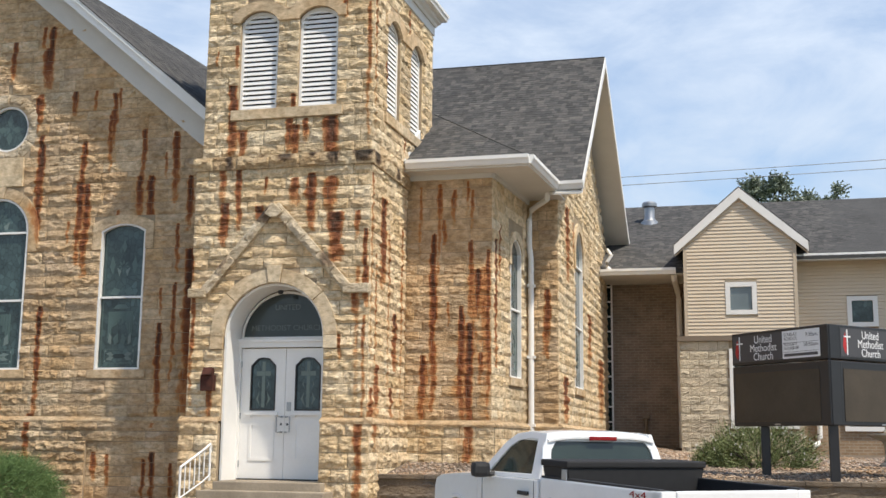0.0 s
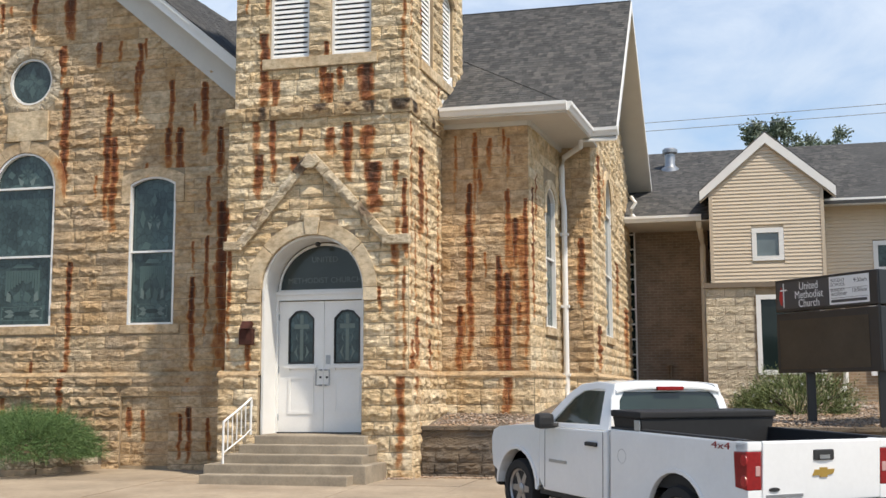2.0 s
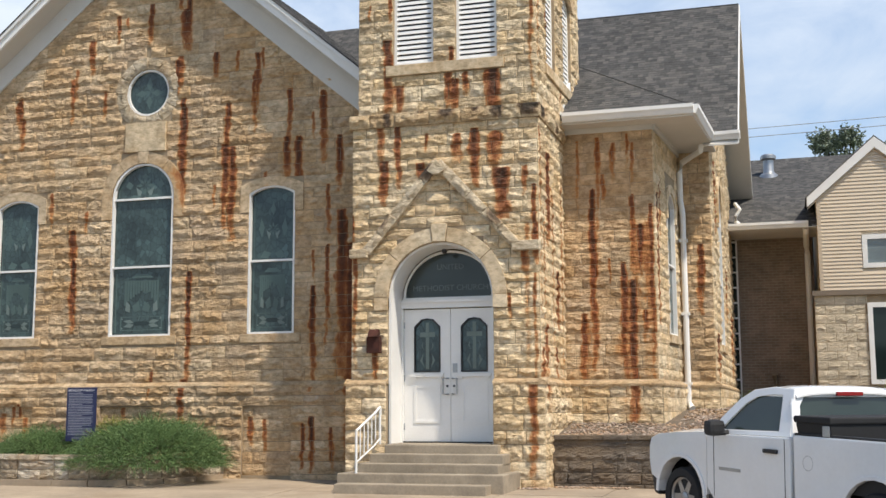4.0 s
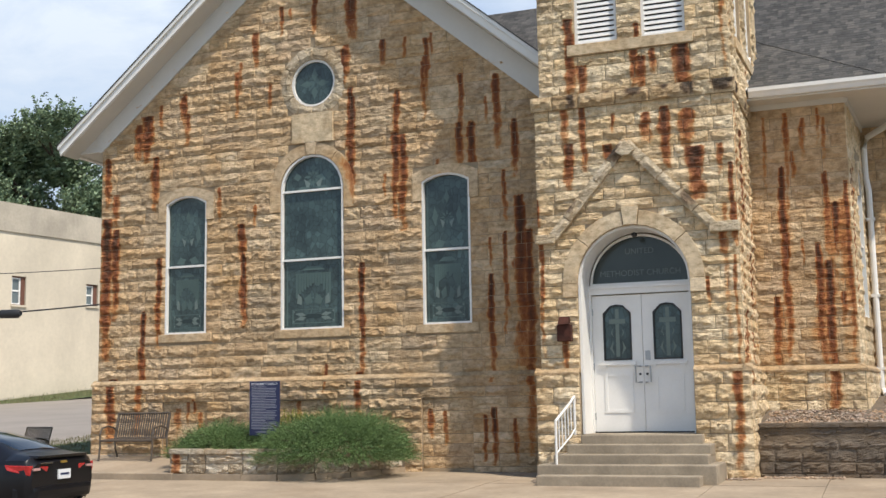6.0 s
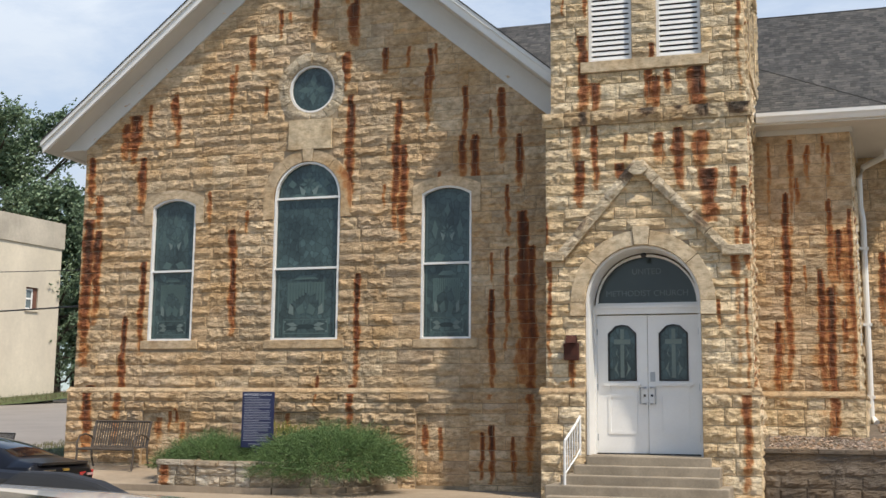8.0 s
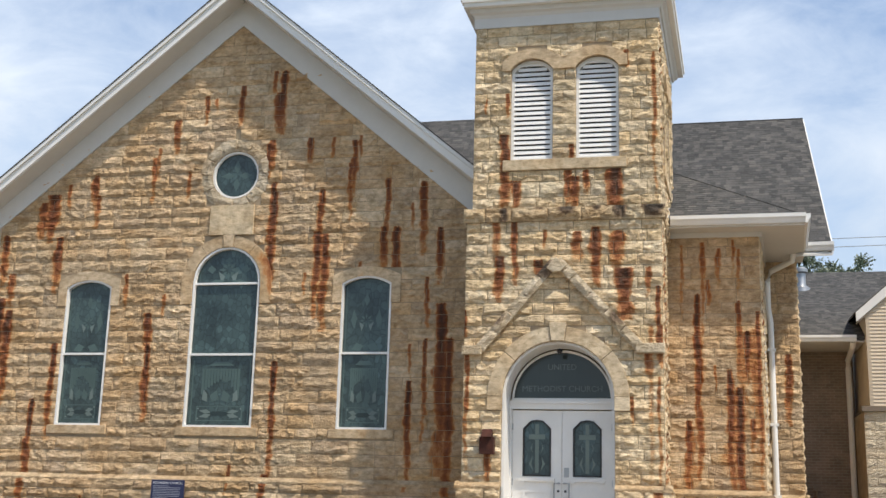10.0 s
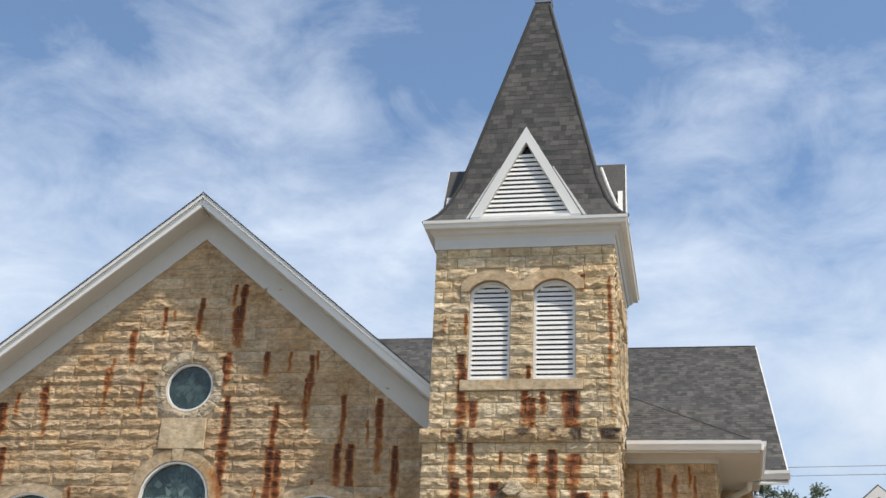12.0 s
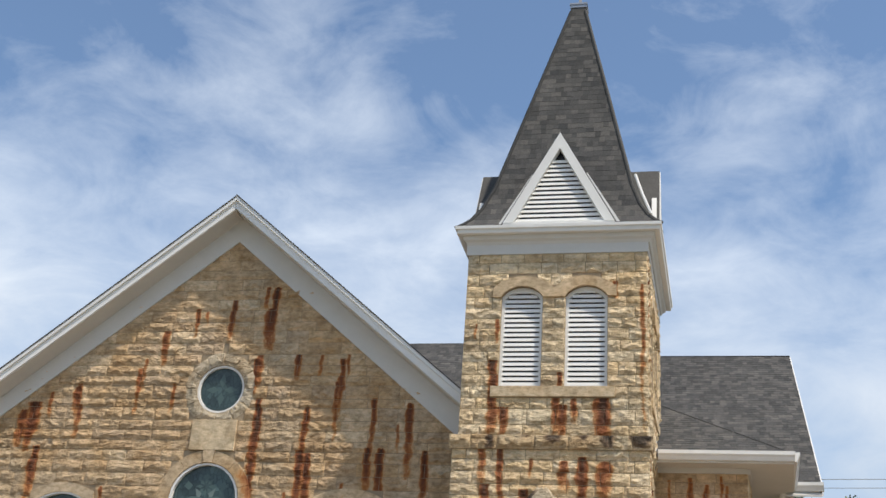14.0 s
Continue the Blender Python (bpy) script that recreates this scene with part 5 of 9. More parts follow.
for lx0, lx1, hand in ((L0 + 0.004, LM - 0.004, -1), (LM + 0.004, L1 - 0.004, 1)):
    wx0 = (lx0 + lx1) / 2 - 0.26
    wx1 = wx0 + 0.52
    wz0, wz1, wz2 = SILL + 1.31, SILL + 2.17, SILL + 2.33
    hole = [(wx0, wz0), (wx1, wz0), (wx1, wz1), (wx1 - 0.14, wz2 - 0.02), ((wx0 + wx1) / 2, wz2), (wx0 + 0.14, wz2 - 0.02), (wx0, wz1)]
    rim = [(lx0, SILL + 0.02), (lx1, SILL + 0.02), (lx1, wz1), (lx1, LT - 0.02), ((wx0 + wx1) / 2, LT - 0.02), (lx0, LT - 0.02), (lx0, wz1)]
    leaf = part("door_leaf", ring_prism(Shape(), rim, hole, -0.045, 0.0, door_at), M_WHITE, doors)
    p0, p1 = SILL + 0.36, SILL + 1.07
    part("lower_panel", ring_prism(Shape(), [(wx0, p0), (wx1, p0), (wx1, p1), (wx0, p1)], [(wx0 + 0.05, p0 + 0.05), (wx1 - 0.05, p0 + 0.05), (wx1 - 0.05, p1 - 0.05), (wx0 + 0.05, p1 - 0.05)], 0.0, 0.014, door_at), M_WHITE, leaf)
    part("window_shelf", Shape().prism([(wx0 - 0.07, SILL + 1.22), (wx1 + 0.07, SILL + 1.22), (wx1 + 0.07, SILL + 1.285), (wx0 - 0.07, SILL + 1.285)], 0.0, 0.05, door_at).prism([(wx0 - 0.03, SILL + 1.18), (wx0 + 0.04, SILL + 1.18), (wx0 + 0.04, SILL + 1.22), (wx0 - 0.03, SILL + 1.22)], 0.0, 0.04, door_at).prism([(wx1 - 0.04, SILL + 1.18), (wx1 + 0.03, SILL + 1.18), (wx1 + 0.03, SILL + 1.22), (wx1 - 0.04, SILL + 1.22)], 0.0, 0.04, door_at), M_WHITE, leaf)
    part("window_rim", ring_prism(Shape(), hole, shrunk(hole, 0.028), -0.03, 0.012, door_at), M_PLASTIC, leaf, "dark lead rim")
    part("leaded_pane", Shape().prism(shrunk(hole, 0.022), -0.03, -0.02, door_at), M_LEADPANE, leaf, "dark blue-green leaded glass")
    cx = (wx0 + wx1) / 2
    for c0, c1, d0, d1 in ((-0.035, 0.035, wz0 + 0.06, wz1 - 0.2), (-0.035, 0.035, wz1 - 0.1, wz2 - 0.08), (-0.15, 0.15, wz1 - 0.195, wz1 - 0.105)):
        part("cross_piece", Shape().prism([(cx + c0, d0), (cx + c1, d0), (cx + c1, d1), (cx + c0, d1)], -0.02, -0.014, door_at), M_PALEGLASS, leaf, "paler glass piece of a cross")
    for side in (-1, 1):
        for lo, hi, out in ((0.08, 0.36, 0.15), (0.4, 0.6, 0.12)):
            part("leaf_piece", Shape().prism([(cx + side * 0.06, wz0 + lo), (cx + side * out, wz0 + (lo + hi) / 2), (cx + side * 0.08, wz0 + hi), (cx + side * 0.1, wz0 + (lo + hi) / 2)], -0.02, -0.016, door_at), M_PALEGLASS, leaf, "paler leaf-shaped glass piece")
    hx = LM + hand * 0.045
    ring = [(hx, DOOR_Y - 0.002, SILL + 0.9), (hx, DOOR_Y - 0.07, SILL + 0.9), (hx + hand * 0.09, DOOR_Y - 0.07, SILL + 0.9), (hx + hand * 0.09, DOOR_Y - 0.07, SILL + 1.19), (hx, DOOR_Y - 0.07, SILL + 1.19), (hx, DOOR_Y - 0.002, SILL + 1.19)]
    part("pull_handle", Shape().tube(ring, 0.016, 8), M_ZINC, leaf, "dull metal pull handle", smooth=True)
    part("lock", Shape().prism([(hx + hand * 0.02 - 0.02, SILL + 1.03), (hx + hand * 0.02 + 0.02, SILL + 1.03), (hx + hand * 0.02 + 0.02, SILL + 1.07), (hx + hand * 0.02 - 0.02, SILL + 1.07)], 0, 0.01, door_at), M_BLACKMETAL, leaf)
    for hz in (SILL + 0.3, SILL + 1.2, SILL + 2.2):
        ex = lx0 if hand < 0 else lx1
        part("hinge", Shape().tube([(ex, DOOR_Y - 0.012, hz - 0.06), (ex, DOOR_Y - 0.012, hz + 0.06)], 0.014, 8), M_ZINC, leaf)
part("notice_plate", Shape().prism([(LM + 0.04, SILL + 1.3), (LM + 0.13, SILL + 1.3), (LM + 0.13, SILL + 1.47), (LM + 0.04, SILL + 1.47)], 0.0, 0.008, door_at), M_ZINC, doors, "small grey notice plate")
part("door_lamp", Shape().lathe([(0.015, 4.36), (0.05, 4.345), (0.055, 4.31), (0.035, 4.275), (0.01, 4.27)], 14, lambda x, y, z: (DX + x, 19.5 + y, z)), M_BLACKMETAL, church, "small dark lamp under the arch", smooth=True)
iron = thing("letter_box", "rust-covered iron letter box fixed to the tower stone", "letter box")
part("box", Shape().box(-8.62, -8.36, TY - 0.16, TY - 0.02, 2.42, 2.72), M_RUST, iron, bevel=0.01)
part("lid", Shape().prism([(0.0, 2.72), (0.2, 2.72), (0.1, 2.86), (0.0, 2.86)], -8.58, -8.40, lambda u, w, d: Vector((d, TY - 0.02 - u, w))), M_RUST, iron)

# ---- belfry ----
BX0, BX1, BY, BZ = -8.88, -5.39, 19.25, 10.62
belfry_at = wall_at((0, BY, 0), (1, 0, 0), (0, -1, 0))
SKEW = 0.034                               # the tower's flank opens a little towards the back
belfry_side_at = wall_at((BX1 - SKEW * BY, 0, 0), (SKEW, 1, 0), (1, -SKEW, 0))
LOUVRES = [(-8.17, -7.375), (-6.93, -6.135)]
SIDE_LOUVRES = [(20.05, 20.84), (21.55, 22.34)]
LZ0, LZ1, LZ2 = 7.90, 9.72, 9.92
belfry_wall = part("belfry_wall", Shape().box(BX0 + 0.004, BX1 - 0.4, BY + 0.43, TB, 6.8, BZ), M_MORTAR, church, "rust-streaked belfry of rock-faced limestone")


def pierced(at, u0, u1, holes, z0, z1):
    """A wall with two arched openings, in upright piers with the masonry below and above each opening."""
    pier = lambda poly: part("pier", Shape().prism(poly, -0.42, -0.004, at), M_MORTAR, belfry_wall)
    cuts = [u0] + [c for h in holes for c in h] + [u1]
    for i in range(0, len(cuts), 2):
        pier([(cuts[i], z0), (cuts[i + 1], z0), (cuts[i + 1], z1), (cuts[i], z1)])
    for a, b in holes:
        pier([(a, z0), (b, z0), (b, LZ0), (a, LZ0)])
        pier([(b, z1)] + segment_top(a, b, LZ1, LZ2) + [(a, z1)])


pierced(belfry_at, BX0 + 0.004, BX1 - 0.004, LOUVRES, 6.8, BZ)
pierced(belfry_side_at, BY + 0.45, TB, SIDE_LOUVRES, 6.8, BZ)


def belfry_spans(holes, lo, hi):
    def spans_of(w0, w1):
        spans = [(lo, hi)]
        if w1 > LZ0 - 0.2 and w0 < LZ2 + 0.0:
            if w0 < LZ0 - 0.04:
                return cut(spans, holes[0][0] - 0.14, holes[1][1] + 0.14)
            for a, b in holes:
                spans = cut(spans, a - (0.17 if w1 > 9.71 else 0), b + (0.17 if w1 > 9.71 else 0))
            if w1 > 9.71:
                spans = cut(spans, holes[0][1], holes[1][0])
        elif LZ2 <= w0 < LZ2 + 0.15:
            for a, b in holes:
                spans = cut(spans, (a + b) / 2 - 0.28, (a + b) / 2 + 0.28)
        return spans
    return spans_of


belfry_courses = courses_between(6.95, 7.68, 0.235) + [(7.68, 7.90)] + courses_between(7.90, 9.48, 0.222) + [(9.48, 9.70), (9.70, 9.94)] + courses_between(9.94, 10.62, 0.23)
masonry(belfry_wall, belfry_at, belfry_courses, belfry_spans(LOUVRES, BX0, BX1), BELFRY_RUST, lengths=(0.28, 0.6), depth=0.05, rough=0.055, mat=M_PALESTONE)
belfry_side = part("belfry_side_wall", Shape().box(BX1 - 0.42, BX1 - 0.3, BY + 0.5, TB, 6.8, 7.6), M_MORTAR, church)
masonry(belfry_side, belfry_side_at, belfry_courses, belfry_spans(SIDE_LOUVRES, BY, TB), [(19.35, 10.5, 3.2, 0.05, 0.5), (20.0, 8.9, 0.5, 0.06, 0.8), (21.2, 7.9, 0.6, 0.05, 0.8), (21.4, 10.5, 0.7, 0.06, 0.7)], lengths=(0.28, 0.6), depth=0.05, rough=0.055, singles=200, mat=M_PALESTONE)

for at, holes, who in ((belfry_at, LOUVRES, "front"), (belfry_side_at, SIDE_LOUVRES, "side")):
    for a, b in holes:
        vent = new("louvre_window")
        vent.parent = church
        tagged(vent, "white slatted belfry louvre in an arched opening")
        outer = opening(a, b, LZ0, LZ1, LZ2)
        part("louvre_frame", ring_prism(Shape(), outer, shrunk(outer, 0.055), -0.2, -0.06, at), M_WHITE, vent)
        # Black sheet stands in for the shade inside the belfry.
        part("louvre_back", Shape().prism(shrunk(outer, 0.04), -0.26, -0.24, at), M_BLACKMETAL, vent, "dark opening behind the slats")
        k, z = 0, LZ0 + 0.07
        while z < LZ1 + 0.12:
            half = (b - a) / 2 - 0.05
            if z > LZ1 - 0.02:
                half *= 0.8
            cu = (a + b) / 2
            slat = Shape()
            p = [(-0.085, z + 0.038), (-0.07, z - 0.028), (-0.09, z - 0.03), (-0.19, z + 0.06), (-0.19, z + 0.075)]
            slat.hexa([at(cu - half, w, d) for d, w in p], [at(cu + half, w, d) for d, w in p])
            part("slat", slat, M_WHITE, vent)
            z += 0.098
    lo, hi = holes[0][0] - 0.14, holes[1][1] + 0.14
    part("louvre_sill", Shape().prism([(lo, 7.69), (hi, 7.69), (hi, 7.895), (lo, 7.895)], -0.15, 0.055, at), M_DRESSED, church, "smooth limestone sill", bevel=0.01)
    mid = (holes[0][1] + holes[1][0]) / 2
    for (a, b), s0, s1 in ((holes[0], holes[0][0] - 0.17, mid), (holes[1], mid, holes[1][1] + 0.17)):
        head = segment_top(a, b, LZ1, LZ2, 10)
        crown = segment_top(s0, s1, LZ1 + 0.16, LZ2 + 0.2, 10)
        poly = [(b, 9.69), (s1, 9.69)] + crown + [(s0, 9.69), (a, 9.69)] + list(reversed(head))
        part("arch_stone", Shape().prism(poly, -0.12, 0.058, at), M_TANDRESSED, church)

# frieze, cornice and spire
SX, SY = -7.115, 21.19
HX, HY = 1.765, 1.96
LEAN = 0.15                                # the spire leans a little to the east towards its tip
out = SKEW * (TB - BY)
frieze = [(BX0 - 0.03, BY - 0.04), (BX1 + 0.03, BY - 0.04), (BX1 + 0.03 + out, TB + 0.03), (BX0 - 0.03, TB + 0.03)]
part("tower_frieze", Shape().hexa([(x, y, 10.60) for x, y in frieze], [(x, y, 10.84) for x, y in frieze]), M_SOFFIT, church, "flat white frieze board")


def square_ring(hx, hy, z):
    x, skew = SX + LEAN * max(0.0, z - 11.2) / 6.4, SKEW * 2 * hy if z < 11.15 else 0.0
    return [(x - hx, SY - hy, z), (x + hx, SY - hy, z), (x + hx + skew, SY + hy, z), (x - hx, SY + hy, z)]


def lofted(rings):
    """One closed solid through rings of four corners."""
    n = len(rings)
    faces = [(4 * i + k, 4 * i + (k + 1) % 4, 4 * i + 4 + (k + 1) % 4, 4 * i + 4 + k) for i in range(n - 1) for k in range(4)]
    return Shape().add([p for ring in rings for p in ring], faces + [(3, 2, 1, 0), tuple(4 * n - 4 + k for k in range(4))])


# Soffit grey carries the shade below the cornice in its colour.
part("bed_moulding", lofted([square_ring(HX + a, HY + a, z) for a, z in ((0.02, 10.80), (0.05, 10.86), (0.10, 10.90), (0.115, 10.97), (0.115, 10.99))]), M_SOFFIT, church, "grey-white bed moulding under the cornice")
part("cornice", lofted([square_ring(HX + a, HY + a, z) for a, z in ((0.09, 10.985), (0.215, 10.985), (0.225, 11.02), (0.205, 11.025), (0.215, 11.055), (0.25, 11.075), (0.255, 11.135), (0.2, 11.14))]), M_TRIM, church, "white moulded cornice and gutter")
PROFILE = [(11.13, 1.02, 0.22), (11.22, 0.985, 0.19), (11.42, 0.93, 0.13), (11.75, 0.87, 0.065), (12.3, 0.80, 0.0), (17.62, 0.095, 0.0)]
lean_at = lambda z: SX + LEAN * max(0.0, z - 11.2) / 6.4
spire = Shape()
for (z0, k0, e0), (z1, k1, e1) in zip(PROFILE[:-1], PROFILE[1:]):
    spire.hexa(square_ring(HX * k0 + e0, (HX + 0.12 * k0) * k0 + e0, z0), square_ring(HX * k1 + e1, (HX + 0.12 * k1) * k1 + e1, z1))
spire_ob = part("spire", spire, M_SHINGLE, church, "tall flared spire with grey asphalt shingles")
tabs = Shape()
for axis in range(4):
    for (z0, k0, e0), (z1, k1, e1) in zip(PROFILE[:-1], PROFILE[1:]):
        w0x, w0y, w1x, w1y = HX * k0 + e0, (HX + 0.12 * k0) * k0 + e0, HX * k1 + e1, (HX + 0.12 * k1) * k1 + e1
        if axis == 0:
            c, along, up, a, b = Vector((lean_at(z0), SY - w0y, z0)), (1, 0, 0), Vector((lean_at(z1) - lean_at(z0), w0y - w1y, z1 - z0)), w0x, w1x
        elif axis == 1:
            c, along, up, a, b = Vector((lean_at(z0) + w0x, SY, z0)), (0, 1, 0), Vector((w1x - w0x + lean_at(z1) - lean_at(z0), 0, z1 - z0)), w0y, w1y
        elif axis == 2:
            c, along, up, a, b = Vector((SX, SY + w0y, z0)), (1, 0, 0), Vector((0, w1y - w0y, z1 - z0)), w0x, w1x
        else:
            c, along, up, a, b = Vector((lean_at(z0) - w0x, SY, z0)), (0, 1, 0), Vector((w0x - w1x + lean_at(z1) - lean_at(z0), 0, z1 - z0)), w0y, w1y
        long = up.length
        if axis != 2:
            shingles(tabs, c, along, up, lambda h, a=a, b=b, l=long: -(a + (b - a) * h / l), lambda h, a=a, b=b, l=long: a + (b - a) * h / l, long, 0.14, 0.17)
part("spire_shingles", tabs, M_SHINGLE, spire_ob, kind="stuff")
for sx in (-1, 1):
    for sy in (-1, 1):
        pts = [(lean_at(z) + sx * (HX * k + e), SY + sy * ((HX + 0.12 * k) * k + e), z) for z, k, e in PROFILE]
        part("hip_cap", Shape().tube(pts, 0.04, 6), M_SHINGLE, spire_ob)
part("spire_cap", lofted([square_ring(h, h, z) for h, z in ((0.19, 17.72), (0.19, 17.8), (0.205, 17.8), (0.205, 17.845), (0.03, 17.86))]), M_ZINC, church, "grey metal spire cap")
part("tip_shingles", lofted([square_ring(0.185, 0.185, 17.45), square_ring(0.175, 0.175, 17.72)]), M_SHINGLE, church, "dark shingled tip of the spire")
cross = new("spire_cross")
cross.parent = church
tagged(cross, "pale metal cross on the spire")
CX = lean_at(17.9) + 0.02
part("cross_post", Shape().box(CX - 0.032, CX + 0.032, SY - 0.032, SY + 0.032, 17.84, 18.88), M_OLDMETAL, cross)
part("cross_arm", Shape().box(CX - 0.36, CX + 0.36, SY - 0.028, SY + 0.028, 18.42, 18.48), M_OLDMETAL, cross)
for tip in (-0.385, 0.385):
    part("cross_arm_tip", Shape().box(CX + tip - 0.025, CX + tip + 0.025, SY - 0.045, SY + 0.045, 18.40, 18.50), M_OLDMETAL, cross, bevel=0.01)

part("valley_flashing", Shape().tube([(-5.62, 19.72, 12.55), (-5.47, 19.55, 12.0), (-5.30, 19.42, 11.5)], 0.03, 6), M_TRIM, church, "white metal valley flashing")

# steep gabled vents on the spire's sides
for turn in (0, 90, 270):
    c, s = math.cos(radians(turn)), math.sin(radians(turn))
    reach = (1.96 + 0.1) if turn == 0 else (1.78 + 0.12)
    v_at = lambda u, w, d, c=c, s=s, r=reach: Vector((lean_at(12.0) + c * u + s * (r + d), SY + s * u - c * (r + d), w))
    W, Z0, Z1 = 1.1, 11.22, 13.24 if turn == 0 else 13.37
    dormer = new("spire_vent")
    dormer.parent = church
    tagged(dormer, "steep triangular white louvred vent with shingled roof")
    # Another black sheet in place of shade, behind the vent slats.
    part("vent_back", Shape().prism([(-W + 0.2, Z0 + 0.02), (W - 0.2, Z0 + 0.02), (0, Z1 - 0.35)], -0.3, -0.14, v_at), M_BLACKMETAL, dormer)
    for side in (-1, 1):
        part("vent_rake", Shape().prism([(0, Z1), (side * W, Z0), (side * (W - 0.2), Z0), (0, Z1 - 0.36)], -0.1, 0.06, v_at), M_TRIM, dormer, "white rake board")
        part("vent_flashing", Shape().prism([(side * 0.55, Z1 - 0.9), (side * (W + 0.12), Z0 - 0.02), (side * (W + 0.05), Z0 - 0.02), (side * 0.52, Z1 - 0.94)], -0.12, -0.02, v_at), M_TRIM, dormer, "white metal flashing")
        part("vent_roof", Shape().hexa([v_at(0, Z1 + 0.03, 0.04), v_at(side * (W + 0.04), Z0 - 0.02, 0.04), v_at(side * (W + 0.04), Z0 - 0.02, -0.5), v_at(0, Z1 + 0.03, -1.5)], [v_at(0, Z1 - 0.02, 0.04), v_at(side * (W - 0.01), Z0 - 0.02, 0.04), v_at(side * (W - 0.01), Z0 - 0.02, -0.5), v_at(0, Z1 - 0.02, -1.5)]), M_SHINGLE, dormer, "grey shingled roof")
    z = Z0 + 0.08
    while z < Z1 - 0.55:
        half = (W - 0.2) * (1 - (z - Z0) / (Z1 - 0.36 - Z0)) + 0.02
        p = [(-0.028, z + 0.038), (-0.01, z - 0.028), (-0.03, z - 0.03), (-0.12, z + 0.06), (-0.12, z + 0.075)]
        part("slat", Shape().hexa([v_at(-half, w, d) for d, w in p], [v_at(half, w, d) for d, w in p]), M_WHITE, dormer)
        z += 0.1
    part("vent_sill", Shape().prism([(-W, Z0 - 0.05), (W, Z0 - 0.05), (W, Z0 + 0.02), (-W, Z0 + 0.02)], -0.12, 0.05, v_at), M_TRIM, dormer)

# ---- the bay and the transept beside the tower ----
PA0, PA, PB, PC, PD = (-5.38, 21.65), (-3.57, 21.65), (-3.35, 24.5), (-2.65, 24.5), (-2.65, 35.1)
WALL_TOP = 6.95


def run(a, b):
    along = Vector((b[0] - a[0], b[1] - a[1], 0))
    return wall_at((a[0], a[1], 0), along, (along.y, -along.x, 0)), along.length


bay_at, bay_len = run(PA0, PA)
bay_side_at, bay_side_len = run(PA, PB)
tran_at, tran_len = run(PB, PC)
end_at, end_len = run(PC, PD)
RIDGE_Y, RIDGE_Z = 28.7, 11.73
FAR_Y, FAR_Z = 35.4, 7.7
end_mid = RIDGE_Y - PC[1]
end_gable = lambda u: RIDGE_Z - 0.55 - (0.86 * (end_mid - u) if u < end_mid else 0.66 * (u - end_mid))


def shifted(streaks, origin, sign=1.0):
    return [(sign * (s[0] - origin), *s[1:]) for s in streaks]


bay_wall = part("bay_wall", Shape().prism([(0, 0.2), (bay_len - 0.02, 0.2), (bay_len - 0.02, WALL_TOP), (0, WALL_TOP)], -0.4, -0.004, bay_at), M_MORTAR, church, "limestone bay wall with broad rust streaks")
masonry(bay_wall, bay_at, courses_between(1.95, WALL_TOP, 0.226), lambda a, b: [(0, bay_len)], shifted(BAY_RUST, PA0[0]), lengths=(0.3, 0.65), depth=0.034, rough=0.04)
BW = (1.41, 2.30, 2.88, 5.66, 5.90)
mass = Shape()
for a, b in ((0.02, BW[0]), (BW[1], bay_side_len)):
    mass.prism([(a, 0.2), (b, 0.2), (b, WALL_TOP), (a, WALL_TOP)], -0.4, -0.004, bay_side_at)
mass.prism([(BW[0], 0.2), (BW[1], 0.2), (BW[1], BW[2]), (BW[0], BW[2])], -0.4, -0.004, bay_side_at)
mass.prism([(BW[1], WALL_TOP)] + segment_top(BW[0], BW[1], BW[3], BW[4]) + [(BW[0], WALL_TOP)], -0.4, -0.004, bay_side_at)
bay_side = part("bay_side_wall", mass, M_MORTAR, church, "sunlit limestone bay wall with a window")


def window_spans(win, length, gable_of=None):
    def spans_of(w0, w1):
        spans = [(0, length)]
        if gable_of:
            drop = RIDGE_Z - 0.5 - w0
            spans = [(max(0, end_mid - drop / 0.86), min(length, end_mid + drop / 0.66))]
        u0, u1, z0, spring, top = win
        if z0 - 0.17 < w1 - 0.02 and w0 < top + 0.15:
            spans = cut(spans, u0 - (0.15 if w1 > spring - 0.4 or w0 < z0 else 0), u1 + (0.15 if w1 > spring - 0.4 or w0 < z0 else 0))
        return spans
    return spans_of


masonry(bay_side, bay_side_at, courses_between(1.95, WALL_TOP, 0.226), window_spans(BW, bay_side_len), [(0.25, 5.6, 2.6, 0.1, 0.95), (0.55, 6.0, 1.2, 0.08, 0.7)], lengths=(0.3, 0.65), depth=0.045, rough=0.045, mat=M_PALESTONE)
church_window(bay_side_at, *BW, [4.36], "tall segment-headed window in a white frame in the bay")
part("window_sill", Shape().prism([(BW[0] - 0.12, BW[2] - 0.17), (BW[1] + 0.12, BW[2] - 0.17), (BW[1] + 0.12, BW[2]), (BW[0] - 0.12, BW[2])], -0.2, 0.06, bay_side_at), M_DRESSED, church, bevel=0.01)
part("arch_stone", Shape().prism([(BW[1], 5.3), (BW[1] + 0.15, 5.3)] + segment_top(BW[0] - 0.15, BW[1] + 0.15, BW[3] + 0.12, BW[4] + 0.18) + [(BW[0] - 0.15, 5.3), (BW[0], 5.3)] + list(reversed(segment_top(BW[0], BW[1], BW[3], BW[4]))), -0.12, 0.045, bay_side_at), M_DRESSED, church)

